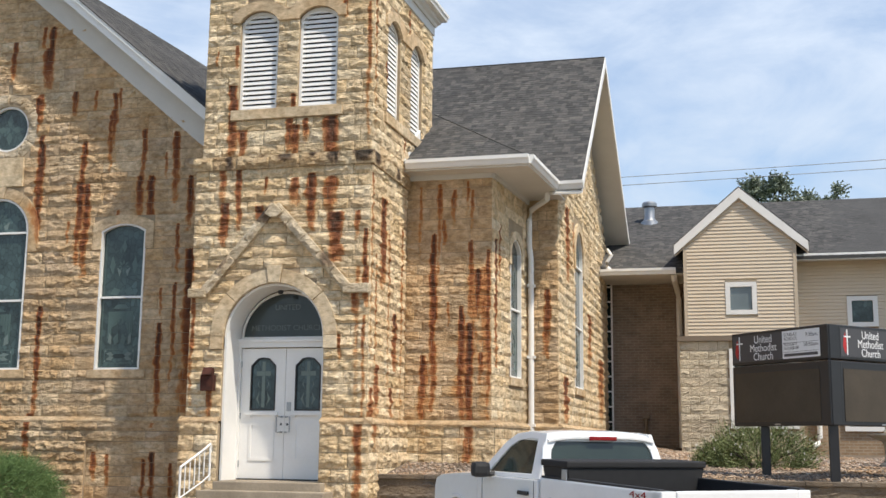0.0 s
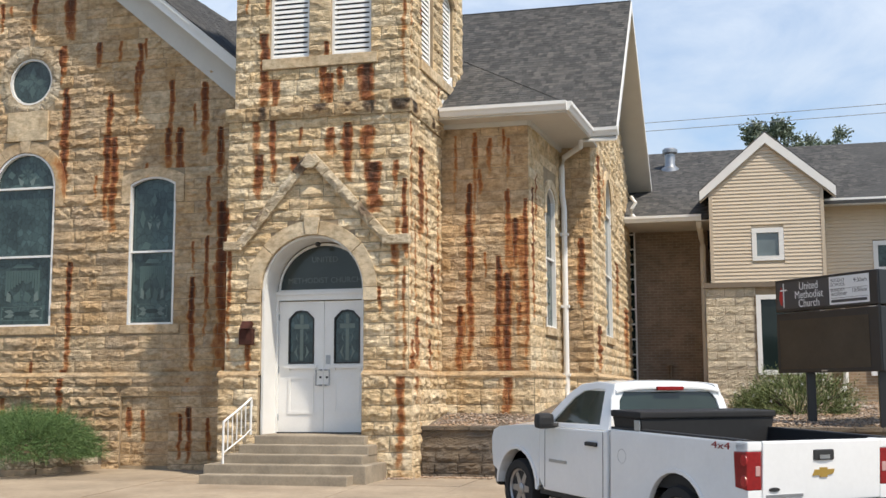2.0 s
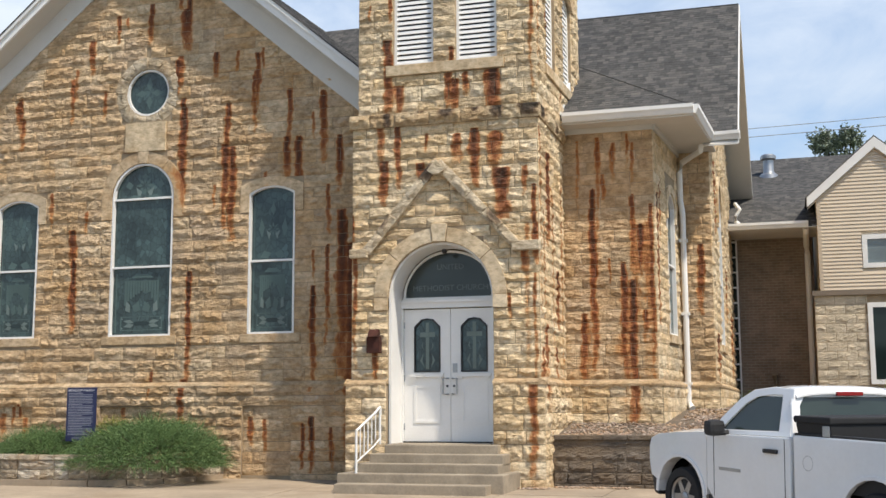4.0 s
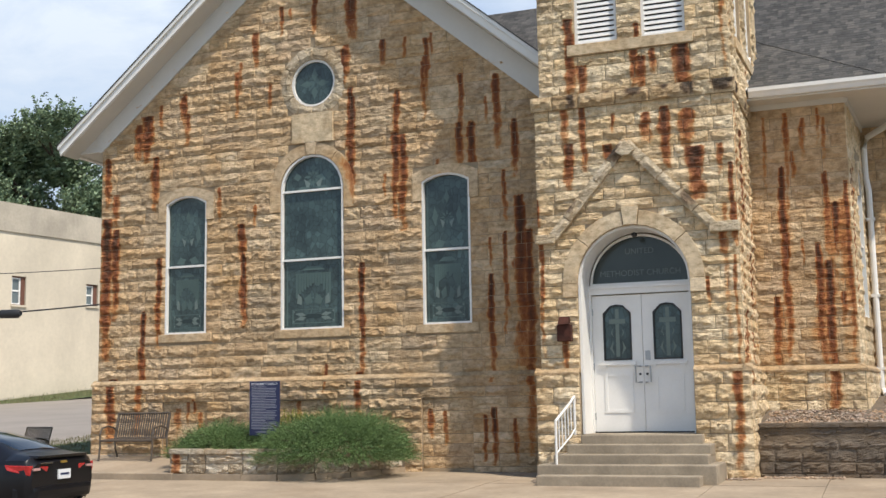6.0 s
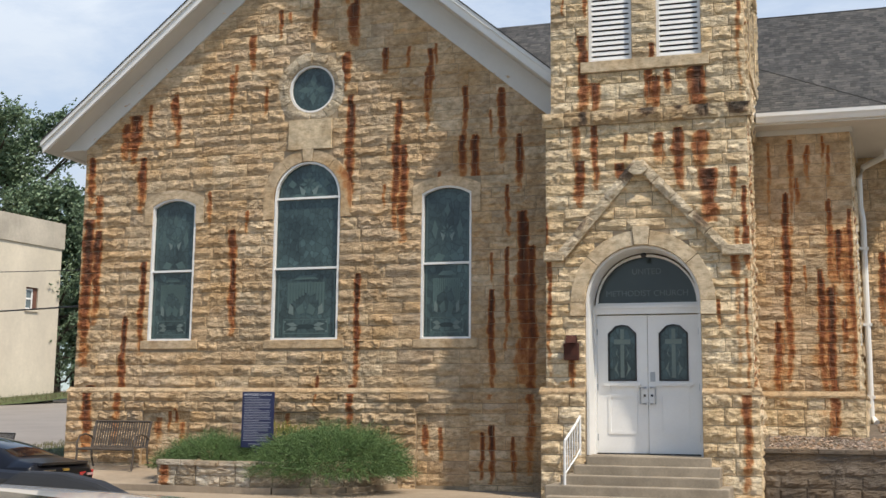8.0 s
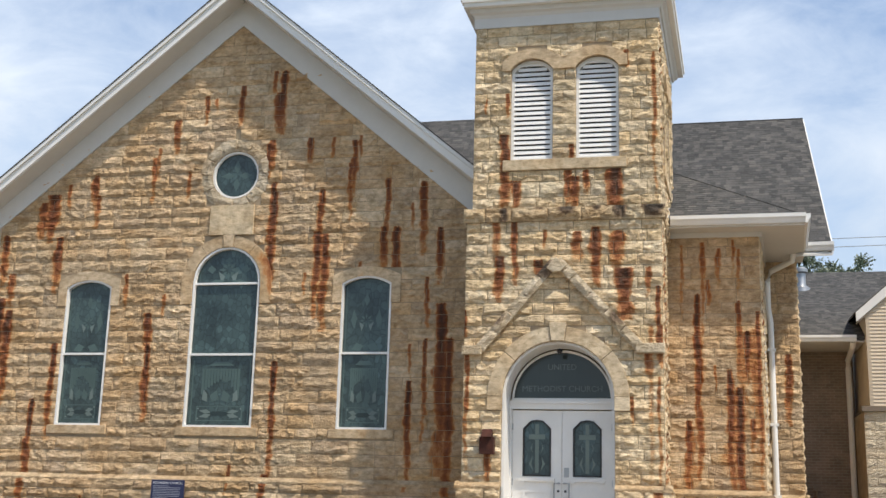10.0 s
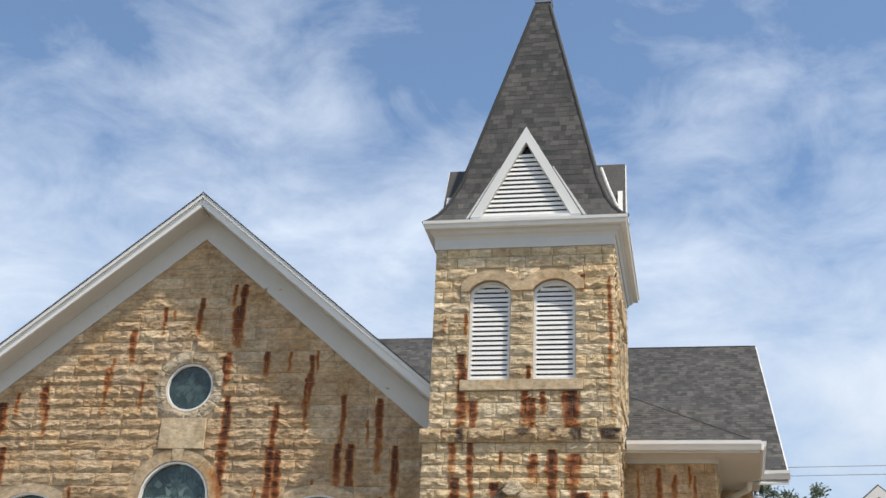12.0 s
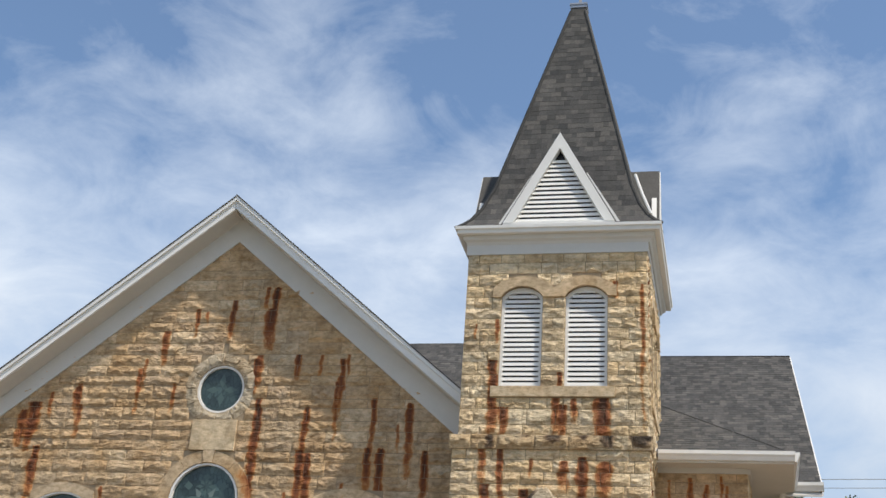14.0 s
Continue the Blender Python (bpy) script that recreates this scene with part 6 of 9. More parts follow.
tran_wall = part("transept_front_wall", Shape().prism([(-0.3, 0.2), (tran_len - 0.02, 0.2), (tran_len - 0.02, 7.2), (-0.3, 7.2)], -0.4, -0.004, tran_at), M_MORTAR, church, "narrow limestone wall behind the downpipe")
masonry(tran_wall, tran_at, courses_between(1.95, 7.2, 0.226), lambda a, b: [(0, tran_len)], shifted(TRANSEPT_RUST, PB[0]), lengths=(0.25, 0.5), depth=0.045, rough=0.045)
EW = (2.75, 4.25, 2.86, 6.1, 6.86)
mass = Shape()
for a, b in ((0.02, EW[0]), (EW[1], end_len)):
    mass.prism([(a, 0.2), (b, 0.2), (b, end_gable(b)), (a, end_gable(a))], -0.4, -0.004, end_at)
mass.prism([(EW[0], 0.2), (EW[1], 0.2), (EW[1], EW[2]), (EW[0], EW[2])], -0.4, -0.004, end_at)
mass.prism([(EW[1], end_gable(EW[1]))] + segment_top(EW[0], EW[1], EW[3], EW[4]) + [(EW[0], end_gable(EW[0])), (end_mid, RIDGE_Z - 0.55)], -0.4, -0.004, end_at)
end_wall = part("transept_end_wall", mass, M_MORTAR, church, "sunlit gable wall of rock-faced limestone with rust streaks")
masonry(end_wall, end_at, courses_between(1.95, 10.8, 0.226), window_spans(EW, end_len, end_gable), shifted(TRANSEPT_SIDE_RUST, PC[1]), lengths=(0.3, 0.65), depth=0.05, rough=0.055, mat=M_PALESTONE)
church_window(end_at, *EW, [4.40, 5.95], "tall round-headed window in a white frame in the transept gable")
part("window_sill", Shape().prism([(EW[0] - 0.12, EW[2] - 0.17), (EW[1] + 0.12, EW[2] - 0.17), (EW[1] + 0.12, EW[2]), (EW[0] - 0.12, EW[2])], -0.2, 0.06, end_at), M_DRESSED, church, bevel=0.01)
part("arch_stone", Shape().prism([(EW[1], 5.8), (EW[1] + 0.2, 5.8)] + segment_top(EW[0] - 0.2, EW[1] + 0.2, EW[3] + 0.05, EW[4] + 0.22) + [(EW[0] - 0.2, 5.8), (EW[0], 5.8)] + list(reversed(segment_top(EW[0], EW[1], EW[3], EW[4]))), -0.12, 0.05, end_at), M_DRESSED, church)
attic = new("attic_window")
attic.parent = church
tagged(attic, "small round attic window in the transept gable")
ac = lambda r: [(end_mid - 0.7 + r * math.cos(k * math.tau / 20), 9.06 + r * math.sin(k * math.tau / 20)) for k in range(20)]
part("window_frame", ring_prism(Shape(), ac(0.52), ac(0.42), 0.0, 0.07, end_at), M_DRESSED, attic)
part("pane", Shape().prism(ac(0.43), 0.045, 0.05, end_at), M_STAINED, attic)

# plinths of bay and transept
for at, length, lo in ((bay_at, bay_len, 0.0), (bay_side_at, bay_side_len, -0.03), (tran_at, tran_len, 0.0), (end_at, end_len, -0.06)):
    pl = part("bay_plinth", Shape().prism([(lo, 0.2), (length + 0.05, 0.2), (length + 0.05, 1.86), (lo, 1.86)], -0.1, 0.076, at), M_MORTAR, church, "projecting limestone base")
    p_at = lambda u, w, d, f=at: f(u, w, d + 0.08)
    masonry(pl, p_at, courses_between(0.75, 1.86, 0.26), lambda a, b, s=lo, e=length + 0.07: [(s, e)], shifted(BAY_RUST, PA0[0]) if at is bay_at else (), lengths=(0.3, 0.6), depth=0.045, rough=0.04, singles=120, mat=M_PALESTONE)
    part("plinth_cap", Shape().prism([(0.0, 1.82), (0.115, 1.82), (0.12, 1.865), (0.09, 1.895), (0.0, 1.95)], lo - 0.04, length + 0.08, lambda u, w, d, f=at: f(d, w, u)), M_CAPSTONE, church)

# transept roof: gable to +x, hipped over the bay
ROOF_X = -1.98
PITCH = (RIDGE_Z - 7.18) / (RIDGE_Y - 23.62)
roof = Shape()
slab(roof, [(-12.5, 23.62, 7.18), (ROOF_X, 23.62, 7.18), (ROOF_X, RIDGE_Y, RIDGE_Z), (-12.5, RIDGE_Y, RIDGE_Z)], 0.1)
slab(roof, [(-12.5, RIDGE_Y, RIDGE_Z), (ROOF_X, RIDGE_Y, RIDGE_Z), (ROOF_X, FAR_Y, FAR_Z), (-12.5, FAR_Y, FAR_Z)], 0.1)
transept_roof = part("transept_roof", roof, M_SHINGLE, church, "grey shingled transept roof")
tabs = Shape()
shingles(tabs, (-12.0, 23.62, 7.184), (1, 0, 0), (0, RIDGE_Y - 23.62, RIDGE_Z - 7.18), lambda h: 4.6, lambda h: 12.0 + ROOF_X, math.hypot(RIDGE_Y - 23.62, RIDGE_Z - 7.18))
shingles(tabs, (-12.0, 23.62, 7.184), (1, 0, 0), (0, RIDGE_Y - 23.62, RIDGE_Z - 7.18), lambda h: 0.3, lambda h: 3.2, math.hypot(RIDGE_Y - 23.62, RIDGE_Z - 7.18))
part("roof_shingles", tabs, M_SHINGLE, transept_roof, kind="stuff")
cross = Shape()
CZ = RIDGE_Z + 0.42
slab(cross, [(-14.0, 23.62, 7.4), (-8.6, 23.62, 7.4), (-8.6, RIDGE_Y, CZ), (-14.0, RIDGE_Y, CZ)], 0.1)
slab(cross, [(-14.0, RIDGE_Y, CZ), (-8.6, RIDGE_Y, CZ), (-8.6, 33.3, 8.0), (-14.0, 33.3, 8.0)], 0.1)
cross_roof = part("cross_roof", cross, M_SHINGLE, church, "grey shingled roof behind the tower")
tabs = Shape()
shingles(tabs, (-14.0, 23.62, 7.404), (1, 0, 0), (0, RIDGE_Y - 23.62, CZ - 7.4), lambda h: 0.0, lambda h: 5.4, math.hypot(RIDGE_Y - 23.62, CZ - 7.4))
part("roof_shingles", tabs, M_SHINGLE, cross_roof, kind="stuff")
part("ridge_cap", Shape().tube([(-11.5, RIDGE_Y, RIDGE_Z + 0.01), (ROOF_X, RIDGE_Y, RIDGE_Z + 0.01)], 0.022, 6), M_SHINGLE, transept_roof)
# the lower roof over the bay dies into the transept roof
BE, BP = 7.16, 0.67
eave = Vector((-2.71, 21.14, BE))
hip = eave + Vector((-2.67, 2.67, 2.67 * BP))
valley_y = 23.62 + (hip.z - 7.18) / PITCH
tri = Shape()
down = Vector((0, 0, -0.1))
for face in ([Vector((-5.38, 21.14, BE)), eave, hip], [eave, Vector((-2.5, 23.9, BE + 0.05)), Vector((-5.38, valley_y + 0.1, hip.z)), hip]):
    tri.hexa([p + down for p in face], face)
bay_roof = part("bay_roof", tri, M_SHINGLE, church, "grey shingled hipped roof over the bay")
tabs = Shape()
up = Vector((0, 2.67, 2.67 * BP))
shingles(tabs, (-5.38, 21.14, BE + 0.004), (1, 0, 0), up, lambda h: 0.0, lambda h, l=up.length: 2.67 * (1 - h / l), up.length)
across = Vector((-2.67, 0, 2.67 * BP))
shingles(tabs, eave + Vector((0, 0, 0.004)), (0, 1, 0), across, lambda h, l=across.length: 2.67 * h / l, lambda h, l=across.length: 2.6 + 1.75 * h / l, across.length)
part("roof_shingles", tabs, M_SHINGLE, bay_roof, kind="stuff")
part("hip_cap", Shape().tube([tuple(eave + Vector((0, 0, 0.002))), tuple(hip + Vector((0, 0, 0.002)))], 0.014, 6), M_SHINGLE, bay_roof)
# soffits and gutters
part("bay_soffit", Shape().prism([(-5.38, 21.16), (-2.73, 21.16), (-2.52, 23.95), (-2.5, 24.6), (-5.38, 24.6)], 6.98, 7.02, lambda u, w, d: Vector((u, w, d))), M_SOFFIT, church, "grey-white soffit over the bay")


def gutter(path, name="gutter", r=0.08):
    """A moulded box gutter along a level path."""
    g = Shape()
    for a, b in zip(path[:-1], path[1:]):
        a, b = Vector(a), Vector(b)
        d = (b - a).normalized()
        o = Vector((d.y, -d.x, 0))
        prof = [(-0.02, -0.09), (0.06, -0.09), (0.09, -0.02), (0.12, 0.02), (0.12, 0.09), (-0.02, 0.09)]
        g.hexa([a - d * 0.02 + o * p + Vector((0, 0, q)) for p, q in prof], [b + d * 0.02 + o * p + Vector((0, 0, q)) for p, q in prof])
    return g


part("gutter", gutter([(-5.25, 21.16, 7.11), (-2.73, 21.16, 7.11), (-2.56, 23.95, 7.11)]), M_TRIM, church, "white gutter round the bay")
part("gutter", gutter([(-2.56, 23.7, 7.11), (-1.95, 23.64, 7.11)]), M_TRIM, church, "white gutter end at the gable")
part("bay_frieze", Shape().prism([(0, 6.88), (bay_len, 6.88), (bay_len, 7.0), (0, 7.0)], -0.05, 0.06, bay_at).prism([(0, 6.88), (bay_side_len, 6.88), (bay_side_len, 7.0), (0, 7.0)], -0.05, 0.06, bay_side_at), M_SOFFIT, church)
part("downpipe", Shape().tube([(-2.75, 23.75, 7.02), (-2.78, 23.8, 6.85), (-3.2, 24.25, 6.72), (-3.28, 24.38, 6.5), (-3.28, 24.38, 5.9), (-3.24, 24.36, 5.6), (-3.24, 24.36, 1.5), (-3.15, 24.2, 1.38)], 0.065, 10), M_TRIM, church, "white downpipe", smooth=True)
for z in (5.0, 3.4, 1.9):
    part("pipe_strap", Shape().box(-3.33, -3.15, 24.3, 24.46, z - 0.03, z + 0.03), M_TRIM, church)
part("roof_flashing", Shape().prism([(21.12, 7.2), (21.3, 7.2), (23.0, 8.45), (23.0, 8.62), (22.85, 8.6)], 5.30, 5.38, lambda u, w, d: Vector((-d, u, w))), M_TRIM, church, "white metal step flashing")
# rakes of the transept gable
for s in (-1, 1):
    g_at = lambda u, w, d, s=s: Vector((ROOF_X + d, RIDGE_Y + s * u, w))
    run_out = RIDGE_Y - 23.58 if s < 0 else FAR_Y - RIDGE_Y
    ln = lambda u, fall=PITCH if s < 0 else (RIDGE_Z - FAR_Z) / (FAR_Y - RIDGE_Y): RIDGE_Z - 0.005 - fall * u
    part("rake_board", Shape().prism([(0, ln(0)), (run_out, ln(run_out)), (run_out, ln(run_out) - 0.22), (0, ln(0) - 0.26)], 0.0, 0.025, g_at), M_TRIM, church, "white rake board")
    part("rake_soffit", Shape().prism([(0, ln(0) - 0.2), (run_out, ln(run_out) - 0.2), (run_out, ln(run_out) - 0.24), (0, ln(0) - 0.25)], -0.72, 0.0, g_at), M_SOFFIT, church, "grey-white soffit")
part("eave_pipe", Shape().tube([(-2.42, 32.75, 7.2), (-2.28, 32.62, 7.0), (-2.4, 32.6, 6.8), (-2.4, 32.6, 6.65), (-2.25, 32.6, 6.5)], 0.055, 8), M_TRIM, church, "white bent gutter pipe", smooth=True)

# ---- ground ----
ground = solid("ground", Shape().add([(-3000, -3000, -0.6), (3000, -3000, -0.6), (3000, 3000, -0.6), (-3000, 3000, -0.6)], [(0, 1, 2, 3)]), M_GRASS_SOIL, "grassy ground reaching the horizon", "ground", "structure")
road = solid("road", Shape().add([(-140, -18, -0.28), (60, -18, -0.28), (60, 16.2, -0.24), (-140, 16.2, -0.24), (-140, -18, -0.7), (60, -18, -0.7), (60, 16.2, -0.7), (-140, 16.2, -0.7)], [(0, 1, 2, 3), (4, 7, 6, 5), (0, 4, 5, 1), (1, 5, 6, 2), (2, 6, 7, 3), (3, 7, 4, 0)]), M_ASPHALT, "pale worn concrete street", "road", "structure")
kerb_y = lambda x: 14.35 + 0.06 * (x + 10.0)
curb = tagged(new("curb", Shape().mesh("curb", M_CONCRETE)), "worn pale concrete kerb with open cracks", "curb", kind="structure")
CRACKS = [-24.0, -21.2, -18.3, -15.1, -12.35, -9.68, -6.02, -3.3]
for x0, x1 in zip(CRACKS[:-1], CRACKS[1:]):
    z = -0.075 + rnd.uniform(-0.01, 0.01)
    s0, s1 = rnd.uniform(-0.05, 0.05), rnd.uniform(-0.05, 0.05)
    ring = lambda h, o=0.0: [(x0 + 0.012 + s0, kerb_y(x0) + o, h), (x1 - 0.012 + s1, kerb_y(x1) + o, h), (x1 - 0.012, kerb_y(x1) + 0.38, h), (x0 + 0.012, kerb_y(x0) + 0.38, h)]
    part("curb_stone", Shape().hexa(ring(-0.5), ring(z, 0.03)), M_CONCRETE, curb, bevel=0.03)
pavement = tagged(new("pavement", Shape().hexa([(-24.2, kerb_y(-24.2) + 0.1, -0.6), (30.0, 15.5, -0.6), (30.0, 21.0, -0.6), (-24.2, 21.0, -0.6)], [(-24.2, kerb_y(-24.2) + 0.1, -0.2), (30.0, 15.5, -0.2), (30.0, 21.0, -0.16), (-24.2, 21.0, -0.16)]).mesh("pavement", M_EARTH)), "buff concrete sidewalk in large stained flags", "sidewalk", kind="structure")
FLAGS = [-24.1, -20.6, -17.0, -13.4, -9.6, -5.82, -4.12, -0.9, 2.5, 6.0, 10.0, 14.0, 18.0, 22.0, 26.0, 30.0]
for x0, x1 in zip(FLAGS[:-1], FLAGS[1:]):
    for row in (0, 1):
        ya, yb = (kerb_y(min(x0, -4.0)) + 0.39, kerb_y(min(x1, -4.0)) + 0.39) if row == 0 else (17.86, 17.86)
        yc = 17.85 if row == 0 else 20.9
        j = rnd.uniform(-0.004, 0.004)
        za, zc = (-0.082, 0.0) if row == 0 else (0.0, 0.02)
        part("flag", Shape().hexa([(x0 + 0.006, ya, -0.3), (x1 - 0.006, yb, -0.3), (x1 - 0.006, yc, -0.3), (x0 + 0.006, yc, -0.3)], [(x0 + 0.006, ya, za + j), (x1 - 0.006, yb, za + j), (x1 - 0.006, yc, zc + j), (x0 + 0.006, yc, zc + j)]), M_CONCRETE, pavement)
driveway = solid("driveway", Shape().hexa([(-3.28, 12.6, -0.5), (14.0, 12.6, -0.5), (14.0, 15.12, -0.5), (-3.28, 15.12, -0.5)], [(-3.28, 12.6, -0.236), (14.0, 12.6, -0.236), (14.0, 15.12, -0.09), (-3.28, 15.12, -0.09)]), M_CONCRETE, "sloping concrete driveway apron across the kerb line", "driveway", "structure")
for x, y in ((-12.5, 14.05), (-5.75, 14.35)):
    ends = [(x - 0.06, y), (x + 0.06, y), (x + 0.92, y - 2.6), (x + 0.8, y - 2.6)]
    solid("parking_line", Shape().hexa([(p, q, -0.26) for p, q in ends], [(p, q, -0.234 - 0.0012 * (y - q)) for p, q in ends]), M_LINE, "worn white painted parking line", "road marking", "structure")

# ---- front steps and rail ----
steps = thing("front_steps", "worn grey concrete steps up to the church door", "steps", (0, 0, 0))
R = SILL / 5
for n, (x0, x1, y) in enumerate(((-8.64, -5.98, 17.55), (-8.72, -5.76, 17.88), (-8.52, -5.93, 18.21), (-8.36, -5.93, 18.54), (-8.2, -6.1, 18.87))):
    part("step", Shape().box(x0, x1, y, 19.12 if n < 4 else 19.11, -0.1 if n < 2 else R * n - 0.05, R * (n + 1) - 0.001 * n), M_STEP, steps, bevel=0.018)
part("landing", Shape().box(DX - DR + 0.05, DX + DR - 0.05, 19.11, 19.95, 0.3, SILL), M_STEP, steps)
part("threshold", Shape().box(L0, L1, DOOR_Y - 0.06, DOOR_Y, SILL, SILL + 0.025), M_BLACKMETAL, steps, "dark metal threshold")
rail = thing("handrail", "white painted steel handrail beside the church steps", "handrail")
P0, P1, P2 = Vector((-8.4, 17.98, 0.31)), Vector((-8.34, 18.75, 0.62)), Vector((-8.33, 18.95, 0.77))
part("top_rail", Shape().tube([P0 + Vector((0, 0, 0.72)), P1 + Vector((0.0, 0, 0.71)), P2 + Vector((0, 0.05, 0.67)), P2 + Vector((0, 0.09, 0.6)), P2 + Vector((0, 0.1, 0.52))], 0.022, 8), M_RAIL, rail, smooth=True)
part("bottom_rail", Shape().tube([P0 + Vector((0, 0, 0.18)), P1 + Vector((0, 0, 0.14)), P2 + Vector((0, 0.05, 0.1))], 0.014, 6), M_RAIL, rail)
part("post", Shape().tube([P0, P0 + Vector((0, 0, 0.73))], 0.022, 8), M_RAIL, rail)
part("post", Shape().tube([P2 + Vector((0, 0.05, 0)), P2 + Vector((0, 0.05, 0.67))], 0.022, 8), M_RAIL, rail)
for k in range(1, 6):
    t = k / 6
    p = P0.lerp(P2, t)
    part("baluster", Shape().tube([p + Vector((0, 0, 0.16)), p + Vector((0, 0, 0.72 - 0.05 * t))], 0.011, 6), M_RAIL, rail)

# ---- planter, shrubs, sign and bench before the nave ----
EDGE = [(-16.0, 17.95), (-15.2, 17.93), (-14.4, 17.93), (-13.7, 18.0), (-13.1, 18.3), (-12.65, 18.8), (-12.35, 19.5), (-12.2, 20.3)]


def thick_path(shape, path, thick, z0, z1, out=0.0):
    """A low wall along a path, thick to its left (inside)."""
    pts = [Vector((*p, 0)) for p in path]
    for a, b in zip(pts[:-1], pts[1:]):
        d = (b - a).normalized()
        n = Vector((-d.y, d.x, 0))
        shape.hexa([a - n * out + Vector((0, 0, z0)), b - n * out + Vector((0, 0, z0)), b + n * thick + Vector((0, 0, z0)), a + n * thick + Vector((0, 0, z0))],
                   [a - n * out + Vector((0, 0, z1)), b - n * out + Vector((0, 0, z1)), b + n * thick + Vector((0, 0, z1)), a + n * thick + Vector((0, 0, z1))])
    return shape


platform = solid("platform", Shape().hexa([(-20.6, 17.86, -0.3), (-15.9, 17.86, -0.3), (-15.9, 20.5, -0.3), (-20.6, 20.5, -0.3)], [(-20.6, 17.86, 0.125), (-15.9, 17.86, 0.125), (-15.9, 20.5, 0.31), (-20.6, 20.5, 0.36)]), M_CONCRETE, "low concrete slab under the bench with rust marks", "platform", "structure", bevel=0.015)
solid("planter_footing", thick_path(Shape(), EDGE, 0.3, -0.3, 0.115, 0.08), M_CONCRETE, "concrete footing under the stone planter", "footing", "structure")
planter = thing("planter", "low curved planter wall of rough grey-tan limestone blocks", "planter", (0, 0, 0))
part("soil", Shape().prism([(p[0], p[1] + 0.12) for p in EDGE] + [(-12.2, 20.45), (-16.0, 20.45)], 0.1, 0.46, lambda u, w, d: Vector((u, w, d))), M_EARTH, planter, "dark planting soil")
part("core", thick_path(Shape(), [(-16.0, 20.4)] + EDGE, 0.26, 0.11, 0.47, -0.04), M_MORTAR, planter)
for a, b in zip(([(-16.0, 20.4)] + EDGE)[:-1], ([(-16.0, 20.4)] + EDGE)[1:]):
    at, length = run(a, b)
    for w0, w1 in ((0.115, 0.3), (0.3, 0.48)):
        u = 0.0
        while length - u > 0.05:
            size = rnd.uniform(0.28, 0.66)
            if length - u - size < 0.18:
                size = length - u
            s = Shape()
            stone(s, at, u + 0.008, u + size - 0.008, w0 + 0.004, w1 - 0.004, 0.045, 0.055, [(0.14, 0.5, 0.45, 0.1, 0.7)] if a == EDGE[0] else ())
            part("block", s, M_PLANTER, planter, attr=True)
            u += size
    u = 0.0
    d = Vector((b[0] - a[0], b[1] - a[1], 0)).normalized()
    while length - u > 0.05:
        size = min(rnd.uniform(0.35, 0.6), length - u)
        if length - u - size < 0.2:
            size = length - u
        n = Vector((-d.y, d.x, 0))
        p0, p1 = Vector((*a, 0)) + d * (u + 0.008), Vector((*a, 0)) + d * (u + size - 0.008)
        h = rnd.uniform(0.0, 0.03)
        part("cap_stone", Shape().hexa([p0 - n * 0.05 + Vector((0, 0, 0.48)), p1 - n * 0.05 + Vector((0, 0, 0.48)), p1 + n * 0.27 + Vector((0, 0, 0.48)), p0 + n * 0.27 + Vector((0, 0, 0.48))], [p0 - n * 0.04 + Vector((0, 0, 0.55 + h)), p1 - n * 0.045 + Vector((0, 0, 0.56 + h)), p1 + n * 0.26 + Vector((0, 0, 0.55 + h)), p0 + n * 0.26 + Vector((0, 0, 0.545 + h))]), M_PLANTER, planter, bevel=0.015)
        u += size


def sprays(centre, size, count, blade, mat, name, label, category, droop=0.2, seed=1, width=0.02, per=7):
    """A shrub of many short feathered twigs, pointing out of a flattened mound."""
    r = random.Random(seed)
    s, twigs = Shape(), Shape()
    c = Vector(centre)
    for k in range(14):
        a = r.uniform(0, math.tau)
        tip = c + Vector((math.cos(a) * size[0] * 0.75, math.sin(a) * size[1] * 0.75, size[2] * r.uniform(0.35, 0.8)))
        twigs.tube([c + Vector((0, 0, -0.05)), c.lerp(tip, 0.5) + Vector((0, 0, 0.08)), tip], [0.025, 0.016, 0.006], 5)
    for k in range(count):
        a, e = r.uniform(0, math.tau), math.asin(r.uniform(-0.12, 1.0))
        lump = 0.82 + 0.2 * noise.noise(Vector((math.cos(a) * 1.6, math.sin(a) * 1.6, e * 1.4 + seed)))
        out = Vector((math.cos(a) * math.cos(e), math.sin(a) * math.cos(e), math.sin(e)))
        rad = r.uniform(0.68, 1.0) * lump
        p = c + Vector((out.x * size[0] * rad, out.y * size[1] * rad, out.z * size[2] * rad))
        d = (out + Vector((r.uniform(-0.5, 0.5), r.uniform(-0.5, 0.5), r.uniform(-0.25, 0.45) - droop))).normalized()
        side = d.cross(Vector((r.uniform(-1, 1), r.uniform(-1, 1), r.uniform(-1, 1)))).normalized()
        up = side.cross(d)
        ln = blade * r.uniform(0.6, 1.25)
        for j in range(per):
            t = j / per
            b = p + d * ln * t
            o = (side * math.cos(j * 2.4) + up * math.sin(j * 2.4)) * 0.75 + d
            q = b + o.normalized() * ln * 0.42 * (1.1 - t)
            w = d.cross(o).normalized() * width * 0.5
            s.add([b - w, b + w, q], [(0, 1, 2)])
    shrub = thing(name, label, category, tuple(c))
    inv = -c
    s.v = [tuple(Vector(v) + inv) for v in s.v]
    twigs.v = [tuple(Vector(v) + inv) for v in twigs.v]
    part("branchwork", twigs, M_BARK, shrub)
    part("foliage", s, mat, shrub, kind="stuff")
    return shrub


